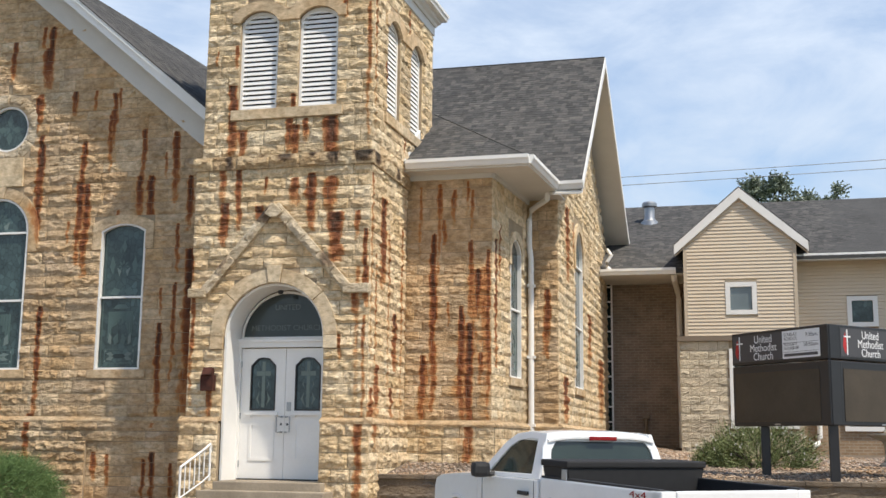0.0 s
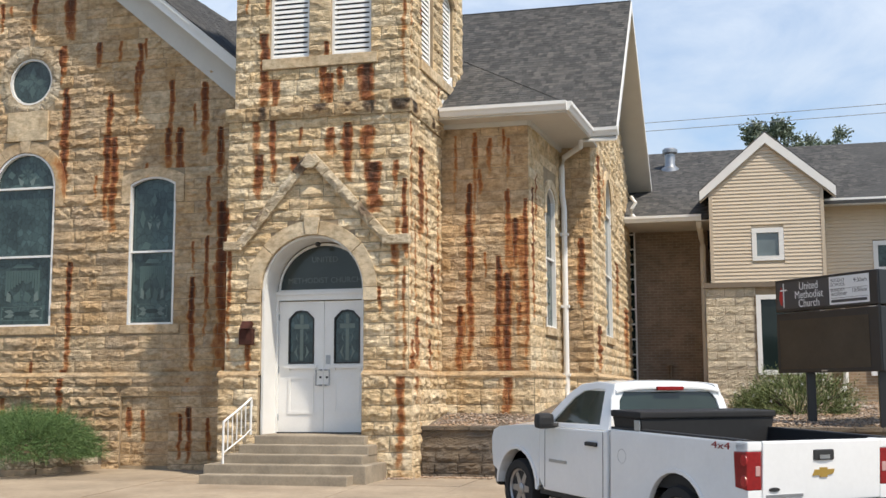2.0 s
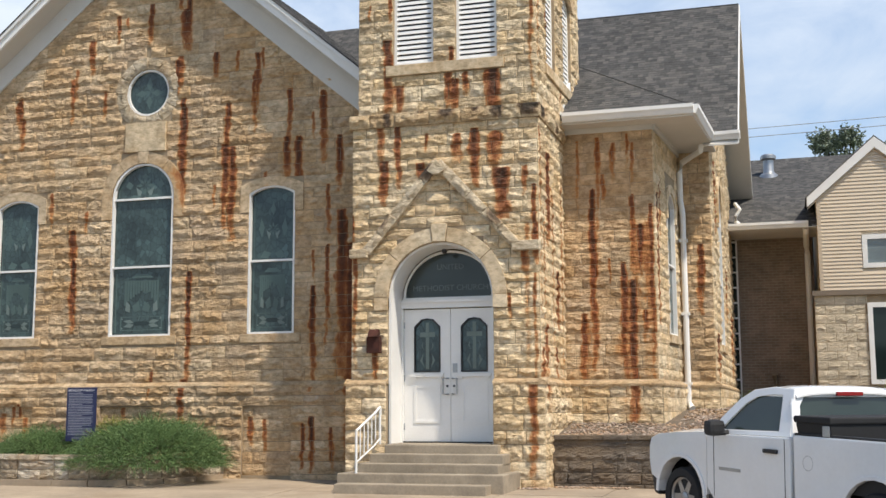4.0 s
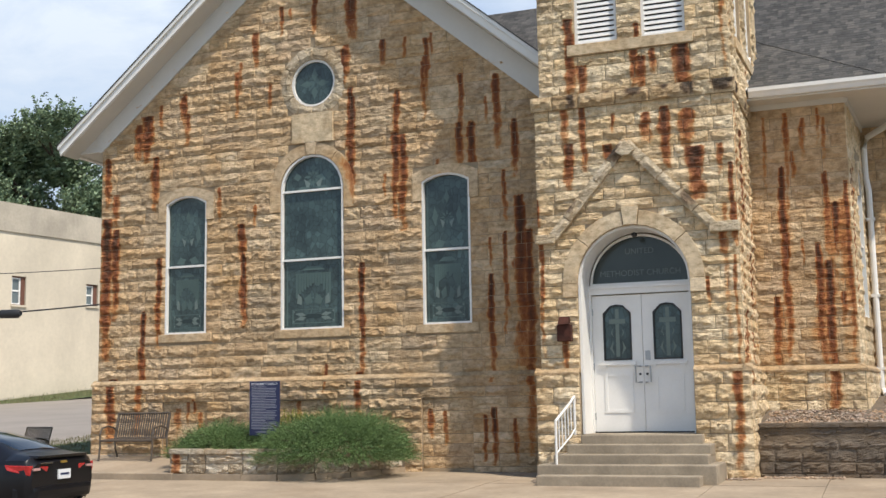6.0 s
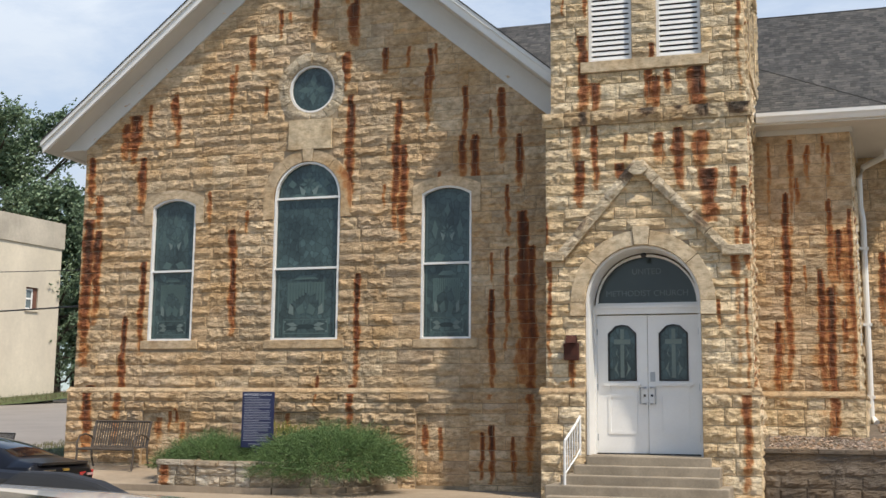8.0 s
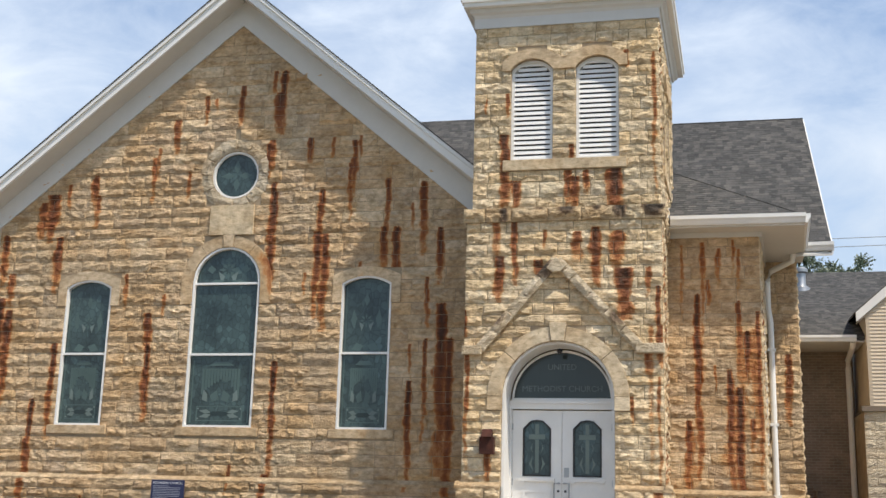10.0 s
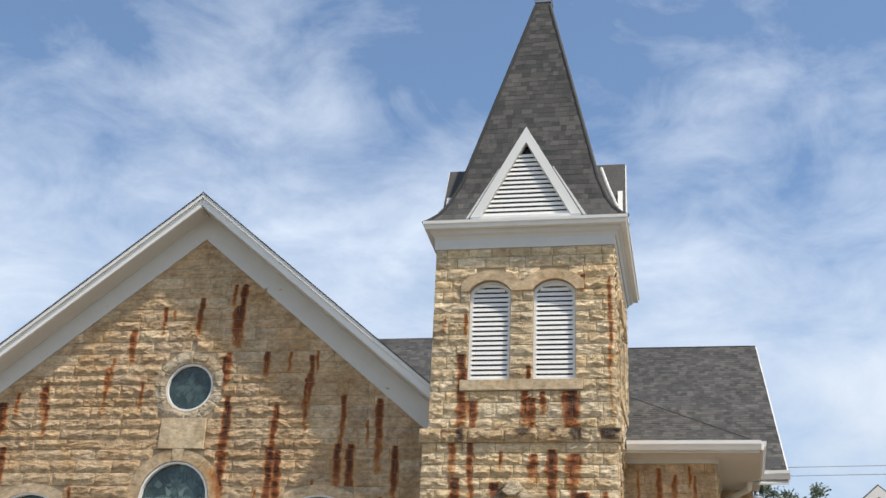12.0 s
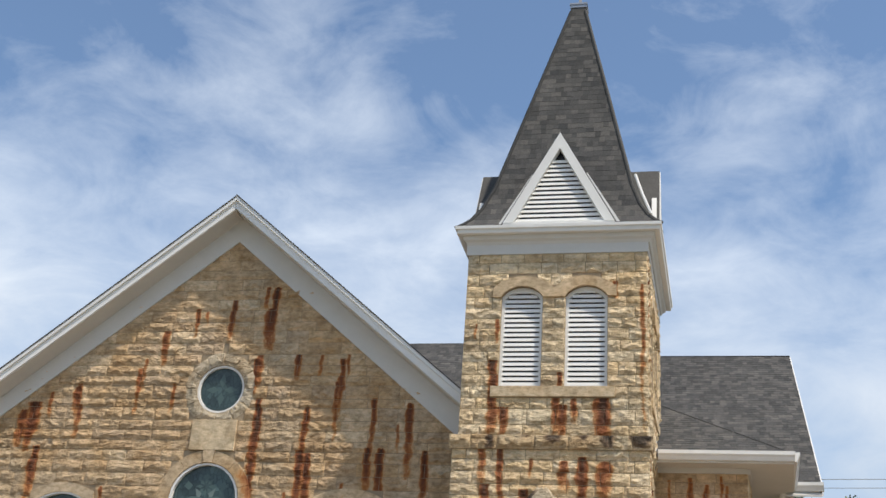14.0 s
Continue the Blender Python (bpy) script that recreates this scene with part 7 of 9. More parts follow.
sprays((-13.0, 18.8, 0.44), (1.8, 1.3, 0.78), 5200, 0.34, M_JUNIPER, "juniper_shrub", "wide dense green spreading juniper spilling over the planter", "shrub", 0.22, 3, 0.010, 10)
sprays((-15.4, 18.95, 0.48), (1.15, 1.0, 0.5), 2600, 0.32, M_JUNIPER, "juniper_shrub", "lower green spreading juniper beside the blue sign", "shrub", 0.22, 4, 0.010, 10)
sprays((-14.3, 19.7, 0.75), (0.6, 0.4, 0.55), 420, 0.16, M_YELLOW, "yellow_shrub", "small yellow-green shrub behind the juniper", "shrub", 0.0, 5)
sprays((-16.2, 19.0, 0.42), (0.5, 0.75, 0.3), 420, 0.18, M_SHRUB, "low_shrub", "straggling brownish low shrub at the planter's end", "shrub", 0.2, 6)


marker = thing("information_sign", "navy blue information sign with small pale lettering among the junipers", "sign", (-14.33, 18.62, 0.4))
part("board", Shape().box(-0.325, 0.325, -0.02, 0.02, 0.4, 1.435), M_NAVY, marker, bevel=0.008)
part("post", Shape().box(-0.04, 0.04, -0.015, 0.03, -0.1, 0.46), M_NAVY, marker)
lettering("METHODIST CHURCH", 0.058, M_LETTER, marker, (0, -0.0215, 1.36), align="CENTER")
r = random.Random(11)
for k in range(27):
    z = 1.325 - k * 0.0305
    ragged = r.uniform(0.0, 0.05) if k % 7 else 0.25
    part("text_line", Shape().box(-0.28, 0.28 - ragged, -0.023, -0.0205, z - 0.006, z + 0.004), M_SMALLTEXT, marker)
part("text_line", Shape().box(-0.18, 0.18, -0.023, -0.0205, 0.462, 0.474), M_SMALLTEXT, marker)


def bench(at, turn, label):
    """A park bench of upright steel slats with curved arms."""
    b = thing("park_bench", label, "bench", at, turn, "brown steel benches")
    W = 0.66
    for k in range(22):
        x = -W + 0.035 + k * (2 * W - 0.07) / 21
        part("back_slat", Shape().hexa([(x - 0.016, 0.24, 0.47), (x + 0.016, 0.24, 0.47), (x + 0.016, 0.25, 0.47), (x - 0.016, 0.25, 0.47)], [(x - 0.016, 0.37, 0.97), (x + 0.016, 0.37, 0.97), (x + 0.016, 0.38, 0.97), (x - 0.016, 0.38, 0.97)]), M_BRONZE, b)
        part("seat_slat", Shape().hexa([(x - 0.016, -0.26, 0.43), (x + 0.016, -0.26, 0.43), (x + 0.016, 0.24, 0.45), (x - 0.016, 0.24, 0.45)], [(x - 0.016, -0.26, 0.44), (x + 0.016, -0.26, 0.44), (x + 0.016, 0.24, 0.46), (x - 0.016, 0.24, 0.46)]), M_BRONZE, b)
    part("top_rail", Shape().tube([(-W, 0.375, 0.98), (W, 0.375, 0.98)], 0.022, 8), M_BRONZE, b)
    part("front_rail", Shape().tube([(-W, -0.26, 0.42), (W, -0.26, 0.42)], 0.025, 8), M_BRONZE, b)
    part("back_rail", Shape().tube([(-W, 0.24, 0.46), (W, 0.24, 0.46)], 0.022, 8), M_BRONZE, b)
    for x in (-W, W):
        part("front_leg", Shape().tube([(x, -0.3, 0.0), (x, -0.26, 0.3), (x, -0.27, 0.55), (x, -0.2, 0.68), (x, 0.0, 0.72), (x, 0.2, 0.68), (x, 0.31, 0.6)], 0.022, 8), M_BRONZE, b, smooth=True)
        part("back_leg", Shape().tube([(x, 0.36, 0.0), (x, 0.26, 0.25), (x, 0.25, 0.47), (x, 0.375, 0.98)], 0.022, 8), M_BRONZE, b, smooth=True)
    return b


bench((-18.2, 19.83, 0.262), 0, "brown steel slatted bench standing before the church wall")
bench((-24.3, 23.6, -0.1), -22, "brown steel slatted bench on the grass by the side street")

# ---- retaining wall, gravel and planting beside the tower ----
retaining = thing("retaining_wall", "low retaining wall of brown split concrete blocks with cap stones", "retaining wall", (0, 0, 0))
part("core", Shape().box(-5.28, 15.0, 19.645, 19.95, -0.2, 0.84), M_BLOCK, retaining)
rw_at = wall_at((-5.26, 19.62, 0), (1, 0, 0), (0, -1, 0))
for j in range(5):
    z0, z1 = -0.12 + j * 0.195, -0.12 + (j + 1) * 0.195
    u = -rnd.uniform(0, 0.2)
    while u < 19.5:
        a, b = max(u, 0) + 0.005, u + 0.43
        s = Shape()
        back = 0.012 * j
        stone(s, lambda p, w, d, k=back: rw_at(p, w, d - k), a + 0.004, b - 0.009, z0 + 0.008, z1 - 0.008, 0.045, 0.048, (), 9, 7)
        part("block", s, M_BLOCK, retaining, attr=True)
        u += 0.435
for k in range(46):
    x = -5.26 + k * 0.44
    part("cap_stone", Shape().box(x + 0.004, x + 0.436, 19.6 + rnd.uniform(-0.008, 0.008), 19.92, 0.845, 0.925), M_BLOCK, retaining, bevel=0.012)


def bed_z(x, y):
    """The planted bank rises from the retaining wall to the buildings."""
    k = min(1.0, max(0.0, (x + 1.8) / 2.4))
    steps_up = [(19.6, 0.86), (20.2, 0.93), (21.6, 1.12 - 0.12 * k), (24.4, 1.36 - 0.3 * k), (32.4, 1.5 - 0.3 * k), (60.0, 2.4)]
    for (y0, z0), (y1, z1) in zip(steps_up[:-1], steps_up[1:]):
        if y <= y1:
            return z0 + (z1 - z0) * (y - y0) / (y1 - y0)
    return 2.4


bank = Shape()
xs, ys = [-5.3 + 0.8 * i for i in range(26)], [19.9, 20.2, 20.9, 21.6, 23.0, 24.4, 27.0, 30.0, 32.4, 36.0]
bank.add([(x, y, bed_z(x, y) + 0.03 * noise.noise(Vector((x, y, 0)))) for y in ys for x in xs], [(j * 26 + i, j * 26 + i + 1, (j + 1) * 26 + i + 1, (j + 1) * 26 + i) for j in range(9) for i in range(25)])
solid("gravel_bed", bank, M_EARTH, "bank of earth under gravel behind the retaining wall", "gravel bed", "structure")
r = random.Random(21)
pebbles = Shape()
for k in range(15000):
    x = r.uniform(-5.2, 7.5)
    y = 19.93 + (r.random() ** 1.35) * 12.4
    if x > 0.2 and r.random() < 0.35:
        continue
    if (x < -3.2 and y > 21.5) or (x < -2.3 and y > 24.2):
        continue
    z = bed_z(x, y) + 0.03 * noise.noise(Vector((x, y, 0)))
    a, b, c = (r.uniform(0.018, 0.045) * (1 + (y - 20) * 0.02) for _ in range(3))
    t = r.uniform(0, math.tau)
    ca, sa = math.cos(t), math.sin(t)
    pts = [(a, 0, 0.2 * c), (0, b, 0.1 * c), (-a, 0, 0.3 * c), (0, -b, 0.2 * c), (0.2 * a, 0.1 * b, 0.8 * c), (0, 0, -c)]
    pebbles.add([(x + ca * p - sa * q, y + sa * p + ca * q, z + h + 0.008) for p, q, h in pts], [(0, 1, 4), (1, 2, 4), (2, 3, 4), (3, 0, 4), (1, 0, 5), (2, 1, 5), (3, 2, 5), (0, 3, 5)])
solid("gravel", pebbles, M_GRAVEL, "loose pinkish brown gravel on the bank", "gravel", "stuff")
loose = Shape()
for k in range(240):
    x, y = r.uniform(-5.75, -3.9), 19.5 - abs(r.gauss(0, 0.12))
    a = r.uniform(0.012, 0.03)
    if x < -5.2:
        y -= 0.42
    loose.lathe([(a * 0.6, 0.0), (a, a * 0.4), (a * 0.5, a * 0.9)], 5, lambda p, q, h, x=x, y=y: (x + p, y + q, h + 0.018))
solid("spilled_gravel", loose, M_GRAVEL, "gravel spilled on the sidewalk at the wall's foot", "gravel", "stuff")

sprays((1.55, 24.2, 1.02), (1.35, 0.7, 0.95), 1150, 0.42, M_SHRUB, "flowering_shrub", "loose green shrub with small white flowers behind the sign", "shrub", -0.45, 8, 0.016, 9)
sprays((0.75, 24.6, 1.05), (0.6, 0.5, 0.6), 420, 0.28, M_SHRUB, "flowering_shrub", "loose green shrub with small white flowers on the gravel", "shrub", -0.45, 9, 0.022, 7)
sprays((-1.85, 26.2, 1.4), (0.5, 0.4, 0.3), 160, 0.22, M_SHRUB, "weed_tuft", "small green weed tuft in the gravel", "weed", -0.2, 10, 0.03, 6)
sprays((4.9, 25.8, 1.0), (0.7, 0.5, 0.3), 260, 0.25, M_GRASS, "grass_tuft", "tuft of yellow-green grass on the bank", "grass", -0.3, 12, 0.03, 6)
sprays((3.75, 19.36, 0.02), (0.75, 0.14, 0.16), 260, 0.13, M_GRASS, "grass_tuft", "tuft of grass at the foot of the retaining wall", "grass", -0.5, 14, 0.014, 5)
bloom = Shape()
for k in range(110):
    a, e = r.uniform(0, math.tau), r.uniform(0.1, 1.4)
    c = Vector((1.55 + 1.45 * math.cos(a) * math.cos(e), 24.2 + 0.72 * math.sin(a) * math.cos(e), 1.07 + 0.88 * math.sin(e)))
    for j in range(5):
        t = math.tau * j / 5
        d = Vector((math.cos(t), -0.3, math.sin(t))) * 0.022
        bloom.add([c, c + d + Vector((0.008, 0, 0)), c + d * 1.2, c + d - Vector((0.008, 0, 0))], [(0, 1, 2, 3)])
solid("flowers", bloom, M_PETAL, "small white daisy flowers on the shrub", "flowers", "stuff")
bath = thing("bird_bath", "weathered stone bird bath standing on the gravel bank", "bird bath", (4.25, 25.4, bed_z(4.2, 25.4)))
part("pedestal", Shape().lathe([(0.2, -0.05), (0.2, 0.06), (0.1, 0.12), (0.075, 0.3), (0.1, 0.5), (0.14, 0.56)], 16), M_OLDSTONE, bath, smooth=True)
part("bowl", Shape().lathe([(0.1, 0.54), (0.26, 0.6), (0.42, 0.68), (0.42, 0.72), (0.36, 0.71), (0.1, 0.66)], 24), M_OLDSTONE, bath, smooth=True)
part("finial", Shape().lathe([(0.06, 0.66), (0.09, 0.74), (0.05, 0.82), (0.08, 0.92), (0.03, 1.02)], 12), M_OLDSTONE, bath, smooth=True)

# ---- two-faced church sign ----
sign = thing("church_sign", "black two-sided church sign on posts with white lettering and blank displays", "sign", (2.8, 19.6, 0.9))
SZ = -0.9
for (ax, ay), (bx, by), flip in (((1.1, 21.4), (2.685, 19.62), False), ((2.715, 19.62), (4.40, 21.4), True)):
    f_at, flen = run((ax - 2.8, ay - 19.6), (bx - 2.8, by - 19.6))
    box_of = lambda u0, u1, z0, z1, d0, d1, f=f_at: Shape().prism([(u0, z0 + SZ), (u1, z0 + SZ), (u1, z1 + SZ), (u0, z1 + SZ)], d0, d1, f)
    face = part("header_cabinet", box_of(0, flen, 2.98, 3.57, -0.3, 0.0), M_BLACKMETAL, sign, "black header cabinet", bevel=0.015)
    fa, fb = (0.27, flen - 0.05) if flip else (0.04, flen - 0.18)
    fs = fa + (fb - fa) * 0.585
    part("header_face", box_of(fa, fs, 3.03, 3.52, 0.0, 0.006), M_SIGNGREY, face, "charcoal face")
    part("notice_face", box_of(fs + 0.012, fb, 3.03, 3.52, 0.0, 0.008), M_SIGNWHITE, face, "white notice face")
    led = part("display_cabinet", box_of(0, flen, 1.86, 2.95, -0.3, 0.0), M_BLACKMETAL, sign, "black display cabinet", bevel=0.015)
    part("display", box_of(fa + 0.04, fb - 0.04, 1.93, 2.82, 0.0, 0.008), M_SCREEN, led, "blank dark display face")
    part("maker_plate", box_of((fa + fb) / 2 - 0.07, (fa + fb) / 2 + 0.07, 1.875, 1.9, 0.0, 0.006), M_ZINC, led, "small bright maker plate")
    along = Vector((bx - ax, by - ay, 0)).normalized()
    rz = math.degrees(math.atan2(along.y, along.x))
    for k, word in enumerate(("United", "Methodist", "Church")):
        p = f_at(fa + 0.79, 3.355 - 0.155 * k + SZ, 0.007)
        lettering(word, 0.2, M_SIGNWHITE, face, tuple(p), (90, 0, rz), "CENTER", 0.002, squeeze=0.84)
    for k, (word, hour) in enumerate((("SUNDAY\nSCHOOL", "9:30am"), ("SUNDAY\nWORSHIP", "10:50am"))):
        p = f_at(fs + 0.05, 3.425 - 0.17 * k + SZ, 0.009)
        lettering(word, 0.082, M_SIGNGREY, face, tuple(p), (90, 0, rz), "LEFT", 0.001)
        q = f_at(fb - 0.04, 3.39 - 0.17 * k + SZ, 0.009)
        lettering(hour, 0.1, M_SIGNGREY, face, tuple(q), (90, 0, rz), "RIGHT", 0.001)
        part("rule", box_of(fs + 0.04, fb - 0.03, 3.3 - 0.16 * k, 3.306 - 0.16 * k, 0.008, 0.0095), M_SIGNGREY, face)
    part("text_bar", box_of(fs + 0.05, fb - 0.05, 3.065, 3.115, 0.008, 0.0095), M_SIGNGREY, face)
    em = box_of(fa + 0.16, fa + 0.185, 3.06, 3.5, 0.006, 0.009)
    em.prism([(fa + 0.09, 3.36 + SZ), (fa + 0.26, 3.36 + SZ), (fa + 0.26, 3.385 + SZ), (fa + 0.09, 3.385 + SZ)], 0.006, 0.0092, f_at)
    part("emblem_cross", em, M_SIGNWHITE, face, "white cross emblem")
    part("emblem_flame", Shape().prism([(fa + p, q + SZ) for p, q in ((0.13, 3.08), (0.15, 3.2), (0.145, 3.33), (0.12, 3.45), (0.08, 3.35), (0.06, 3.22), (0.09, 3.12))], 0.006, 0.009, f_at), M_FLAME, face, "red flame emblem")
for x, y in ((1.64, 21.05), (2.72, 19.79), (3.93, 21.05)):
    part("post", Shape().box(x - 2.8 - 0.08, x - 2.8 + 0.08, y - 19.6 - 0.08, y - 19.6 + 0.08, bed_z(x, y) - 0.1 - 0.9, 2.0 + SZ), M_BLACKMETAL, sign, bevel=0.01)
part("corner_seam", Shape().box(-0.125, -0.075, 0.05, 0.2, 1.86 + SZ, 3.55 + SZ), M_BLACKMETAL, sign, "dark seam between the two cabinets")

# ---- annex behind the bank ----
annex = thing("annex_building", "tan sided and brick church annex with a small gable", "building")
AY = 32.40
base_wall = part("block_base", Shape().box(-0.35, 1.0, AY, AY + 3, 0.8, 4.42).box(2.82, 2.95, AY, AY + 3, 0.8, 4.42).box(1.0, 2.82, AY, AY + 3, 0.8, 1.98).box(1.0, 2.82, AY, AY + 3, 4.2, 4.42), M_MORTAR, annex, "pale split-face block base")
an_at = wall_at((0, AY, 0), (1, 0, 0), (0, -1, 0))
j, z = 0, 1.1
while z < 4.4:
    top = min(z + 0.255, 4.42)
    u = -0.37 - (0.26 if j % 2 else 0)
    while u < 2.95:
        a, b = max(u, -0.37), min(u + 0.53, 2.95)
        if top > 2.0 and z < 4.2:
            if a < 1.0 < b:
                b = 1.0
            elif a < 2.82 < b:
                a = 2.82
        if b - a > 0.06 and not (a > 0.99 and b < 2.83 and top > 2.0 and z < 4.2):
            s = Shape()
            stone(s, an_at, a + 0.006, b - 0.006, z + 0.006, top - 0.006, 0.03, 0.035, (), 9, 7)
            part("block", s, M_SPLIT, base_wall, attr=True)
        u += 0.53
    z += 0.255
    j += 1
part("ledge", Shape().box(-0.42, 3.0, AY - 0.1, AY + 0.05, 4.42, 4.56), M_DARKTRIM, annex, "brown metal ledge")
ga = lambda x: 8.72 - 0.875 * abs(x - 1.4)
gb = part("gable_block", Shape().prism([(-0.2, 4.56), (2.92, 4.56), (2.92, ga(2.92) - 0.1), (1.4, ga(1.4) - 0.1), (-0.2, ga(-0.2) - 0.1)], -5.0, -0.02, an_at), M_SIDING, annex, "tan vinyl sided gable block")


def siding(parent, x0, x1, z0, z1, y, clip=None, holes=()):
    """Lapped boards, each leaning out at its foot."""
    z = z0
    while z < z1 - 0.02:
        a, b = x0, x1
        if clip:
            lim = clip(z + 0.1)
            a, b = max(x0, lim[0]), min(x1, lim[1])
        spans = [(a, b)]
        for h0, h1, hz0, hz1 in holes:
            if z + 0.1 > hz0 and z < hz1:
                spans = cut(spans, h0, h1)
        for s, e in spans:
            if e - s > 0.05:
                part("siding_board", Shape().hexa([(s, y - 0.03, z), (e, y - 0.03, z), (e, y + 0.01, z), (s, y + 0.01, z)], [(s, y - 0.008, z + 0.099), (e, y - 0.008, z + 0.099), (e, y + 0.01, z + 0.099), (s, y + 0.01, z + 0.099)]), M_SIDING, parent)
        z += 0.101


siding(gb, -0.1, 2.82, 4.57, 8.5, AY - 0.02, lambda z: (1.4 - (8.62 - z) / 0.875, 1.4 + (8.62 - z) / 0.875), [(0.94, 1.82, 5.15, 6.09)])
for x in (-0.2, 2.82):
    part("corner_trim", Shape().box(x, x + 0.1, AY - 0.06, AY + 0.02, 4.56, ga(x) - 0.15), M_SIDETRIM, annex, "tan corner board")
for s in (-1, 1):
    r_at = lambda u, w, d, s=s: Vector((1.4 + s * u, AY - d, w))
    part("rake_board", Shape().prism([(0, 8.80), (1.85, 8.80 - 0.875 * 1.85), (1.85, 8.53 - 0.875 * 1.85), (0, 8.5)], 0.08, 0.14, r_at), M_TRIM, annex, "white rake board")
    part("gable_roof", Shape().prism([(0, 8.85), (1.88, 8.85 - 0.875 * 1.88), (1.88, 8.8 - 0.875 * 1.88), (0, 8.8)], -5.5, 0.11, r_at), M_SHINGLE, annex, "grey shingled gable roof")
    part("gable_soffit", Shape().prism([(0, 8.5), (1.84, 8.5 - 0.875 * 1.84), (1.84, 8.47 - 0.875 * 1.84), (0, 8.46)], -0.02, 0.1, r_at), M_SIDETRIM, annex)


def small_window(x0, x1, z0, z1, y, label, mat=None):
    w = new("window")
    w.parent = annex
    tagged(w, label)
    f_at = wall_at((0, y, 0), (1, 0, 0), (0, -1, 0))
    o = [(x0, z0), (x1, z0), (x1, z1), (x0, z1)]
    i = [(x0 + 0.13, z0 + 0.13), (x1 - 0.13, z0 + 0.13), (x1 - 0.13, z1 - 0.13), (x0 + 0.13, z1 - 0.13)]
    part("window_frame", ring_prism(Shape(), o, i, -0.05, 0.06, f_at), M_WHITE, w, "white frame")
    part("pane", Shape().prism(i, -0.015, 0.0, f_at), mat or M_PANE, w, "grey glass")
    return w


small_window(0.95, 1.81, 5.16, 6.08, AY, "small square window in a white frame")
small_window(1.0, 2.82, 1.98, 4.2, AY, "wide tall window in a white frame", M_DARKGLASS)
part("brick_wall", Shape().box(-2.9, -0.3, 34.71, 35.2, 1.0, 6.62), M_SHADEBRICK, annex, "shaded brown brick wall")
part("link_window", Shape().box(-2.9, -2.52, 34.6, 34.71, 1.6, 6.5), M_DARKGLASS, annex, "narrow tall dark link window")
for k in range(11):
    part("glazing_bar", Shape().box(-2.9, -2.5, 34.56, 34.61, 1.7 + k * 0.46, 1.75 + k * 0.46), M_WHITE, annex)
part("glazing_post", Shape().box(-2.52, -2.47, 34.56, 34.61, 1.6, 6.5), M_WHITE, annex)
part("gutter", gutter([(-2.6, 32.64, 6.49), (-0.45, 32.64, 6.49)]), M_TRIM, annex, "white gutter")
part("eave_soffit", Shape().box(-2.9, -0.2, 32.66, 34.75, 6.40, 6.43), M_SOFFIT, annex)
part("downpipe", Shape().tube([(-0.5, 32.75, 6.42), (-0.5, 32.9, 6.3), (-0.47, 34.4, 6.1), (-0.45, 34.6, 5.9), (-0.45, 34.6, 1.3)], 0.085, 8), M_TRIM, annex, "white downpipe")
part("hydrant_pipe", Shape().tube([(-1.5, 34.6, 1.5), (-1.5, 34.6, 2.35)], 0.035, 8).box(-1.6, -1.4, 34.5, 34.66, 2.3, 2.42), M_DARKTRIM, annex)
RY2 = 34.13
wing = part("wing_wall", Shape().box(2.95, 16.0, RY2 + 0.02, RY2 + 0.4, 0.7, 7.0), M_BRICK, annex, "brown brick wing wall")
siding(wing, 2.95, 12.0, 4.45, 6.95, RY2, None, [(4.36, 5.2, 4.94, 5.83)])
part("ledge", Shape().box(2.95, 14.0, RY2 - 0.1, RY2 + 0.05, 4.3, 4.44), M_DARKTRIM, annex)
small_window(4.36, 5.2, 4.94, 5.83, RY2, "small square leaded window in a white frame", M_STAINED)
small_window(4.15, 5.35, 1.95, 4.0, RY2, "tall window with a white sill in the brick wing", M_DARKGLASS)
part("gutter", Shape().box(3.15, 16.0, 33.45, 33.6, 6.86, 7.02), M_TRIM, annex, "white gutter")
part("eave_soffit", Shape().box(3.0, 16.0, 33.6, 34.2, 6.88, 6.92), M_SOFFIT, annex)
part("downpipe", Shape().tube([(3.45, 34.05, 4.28), (3.45, 34.05, 1.75), (3.4, 34.0, 1.6), (3.25, 33.8, 1.5)], 0.075, 8), M_TRIM, annex, "white downpipe")
roof = Shape()
slab(roof, [(-2.9, 32.62, 6.557), (-0.2, 32.62, 6.557), (-0.2, 33.4, 6.934), (16.2, 33.4, 6.98), (16.2, 39.3, 9.82), (-2.9, 39.3, 9.78)], 0.1)
slab(roof, [(-2.9, 39.3, 9.78), (16.2, 39.3, 9.82), (16.2, 45.4, 6.98), (-2.9, 45.4, 6.93)], 0.12)
part("fascia", Shape().box(2.95, 16.1, 33.42, 33.46, 6.82, 7.0), M_TRIM, annex, "white fascia")
annex_roof = part("roof", roof, M_SHINGLE, annex, "grey-brown shingled roof")
tabs = Shape()
shingles(tabs, (-2.9, 32.62, 6.563), (1, 0, 0), (0, 6.68, 3.227), lambda h: 0.0, lambda h: 2.7 if h < 0.87 else 11.5, math.hypot(6.68, 3.227))
part("roof_shingles", tabs, M_SHINGLE, annex_roof, kind="stuff")
part("back_wall", Shape().box(-2.9, 16.0, 44.6, 45.0, 1.0, 7.0).box(15.6, 16.0, 34.5, 44.6, 1.0, 7.0).box(-2.9, -2.5, 35.2, 44.6, 1.0, 6.8), M_BRICK, annex)
vent = new("roof_vent")
vent.parent = annex
tagged(vent, "galvanised roof vent pipe with a cap")
vent_at = lambda x, y, z: (-1.47 + x, 37.4 + y, z)
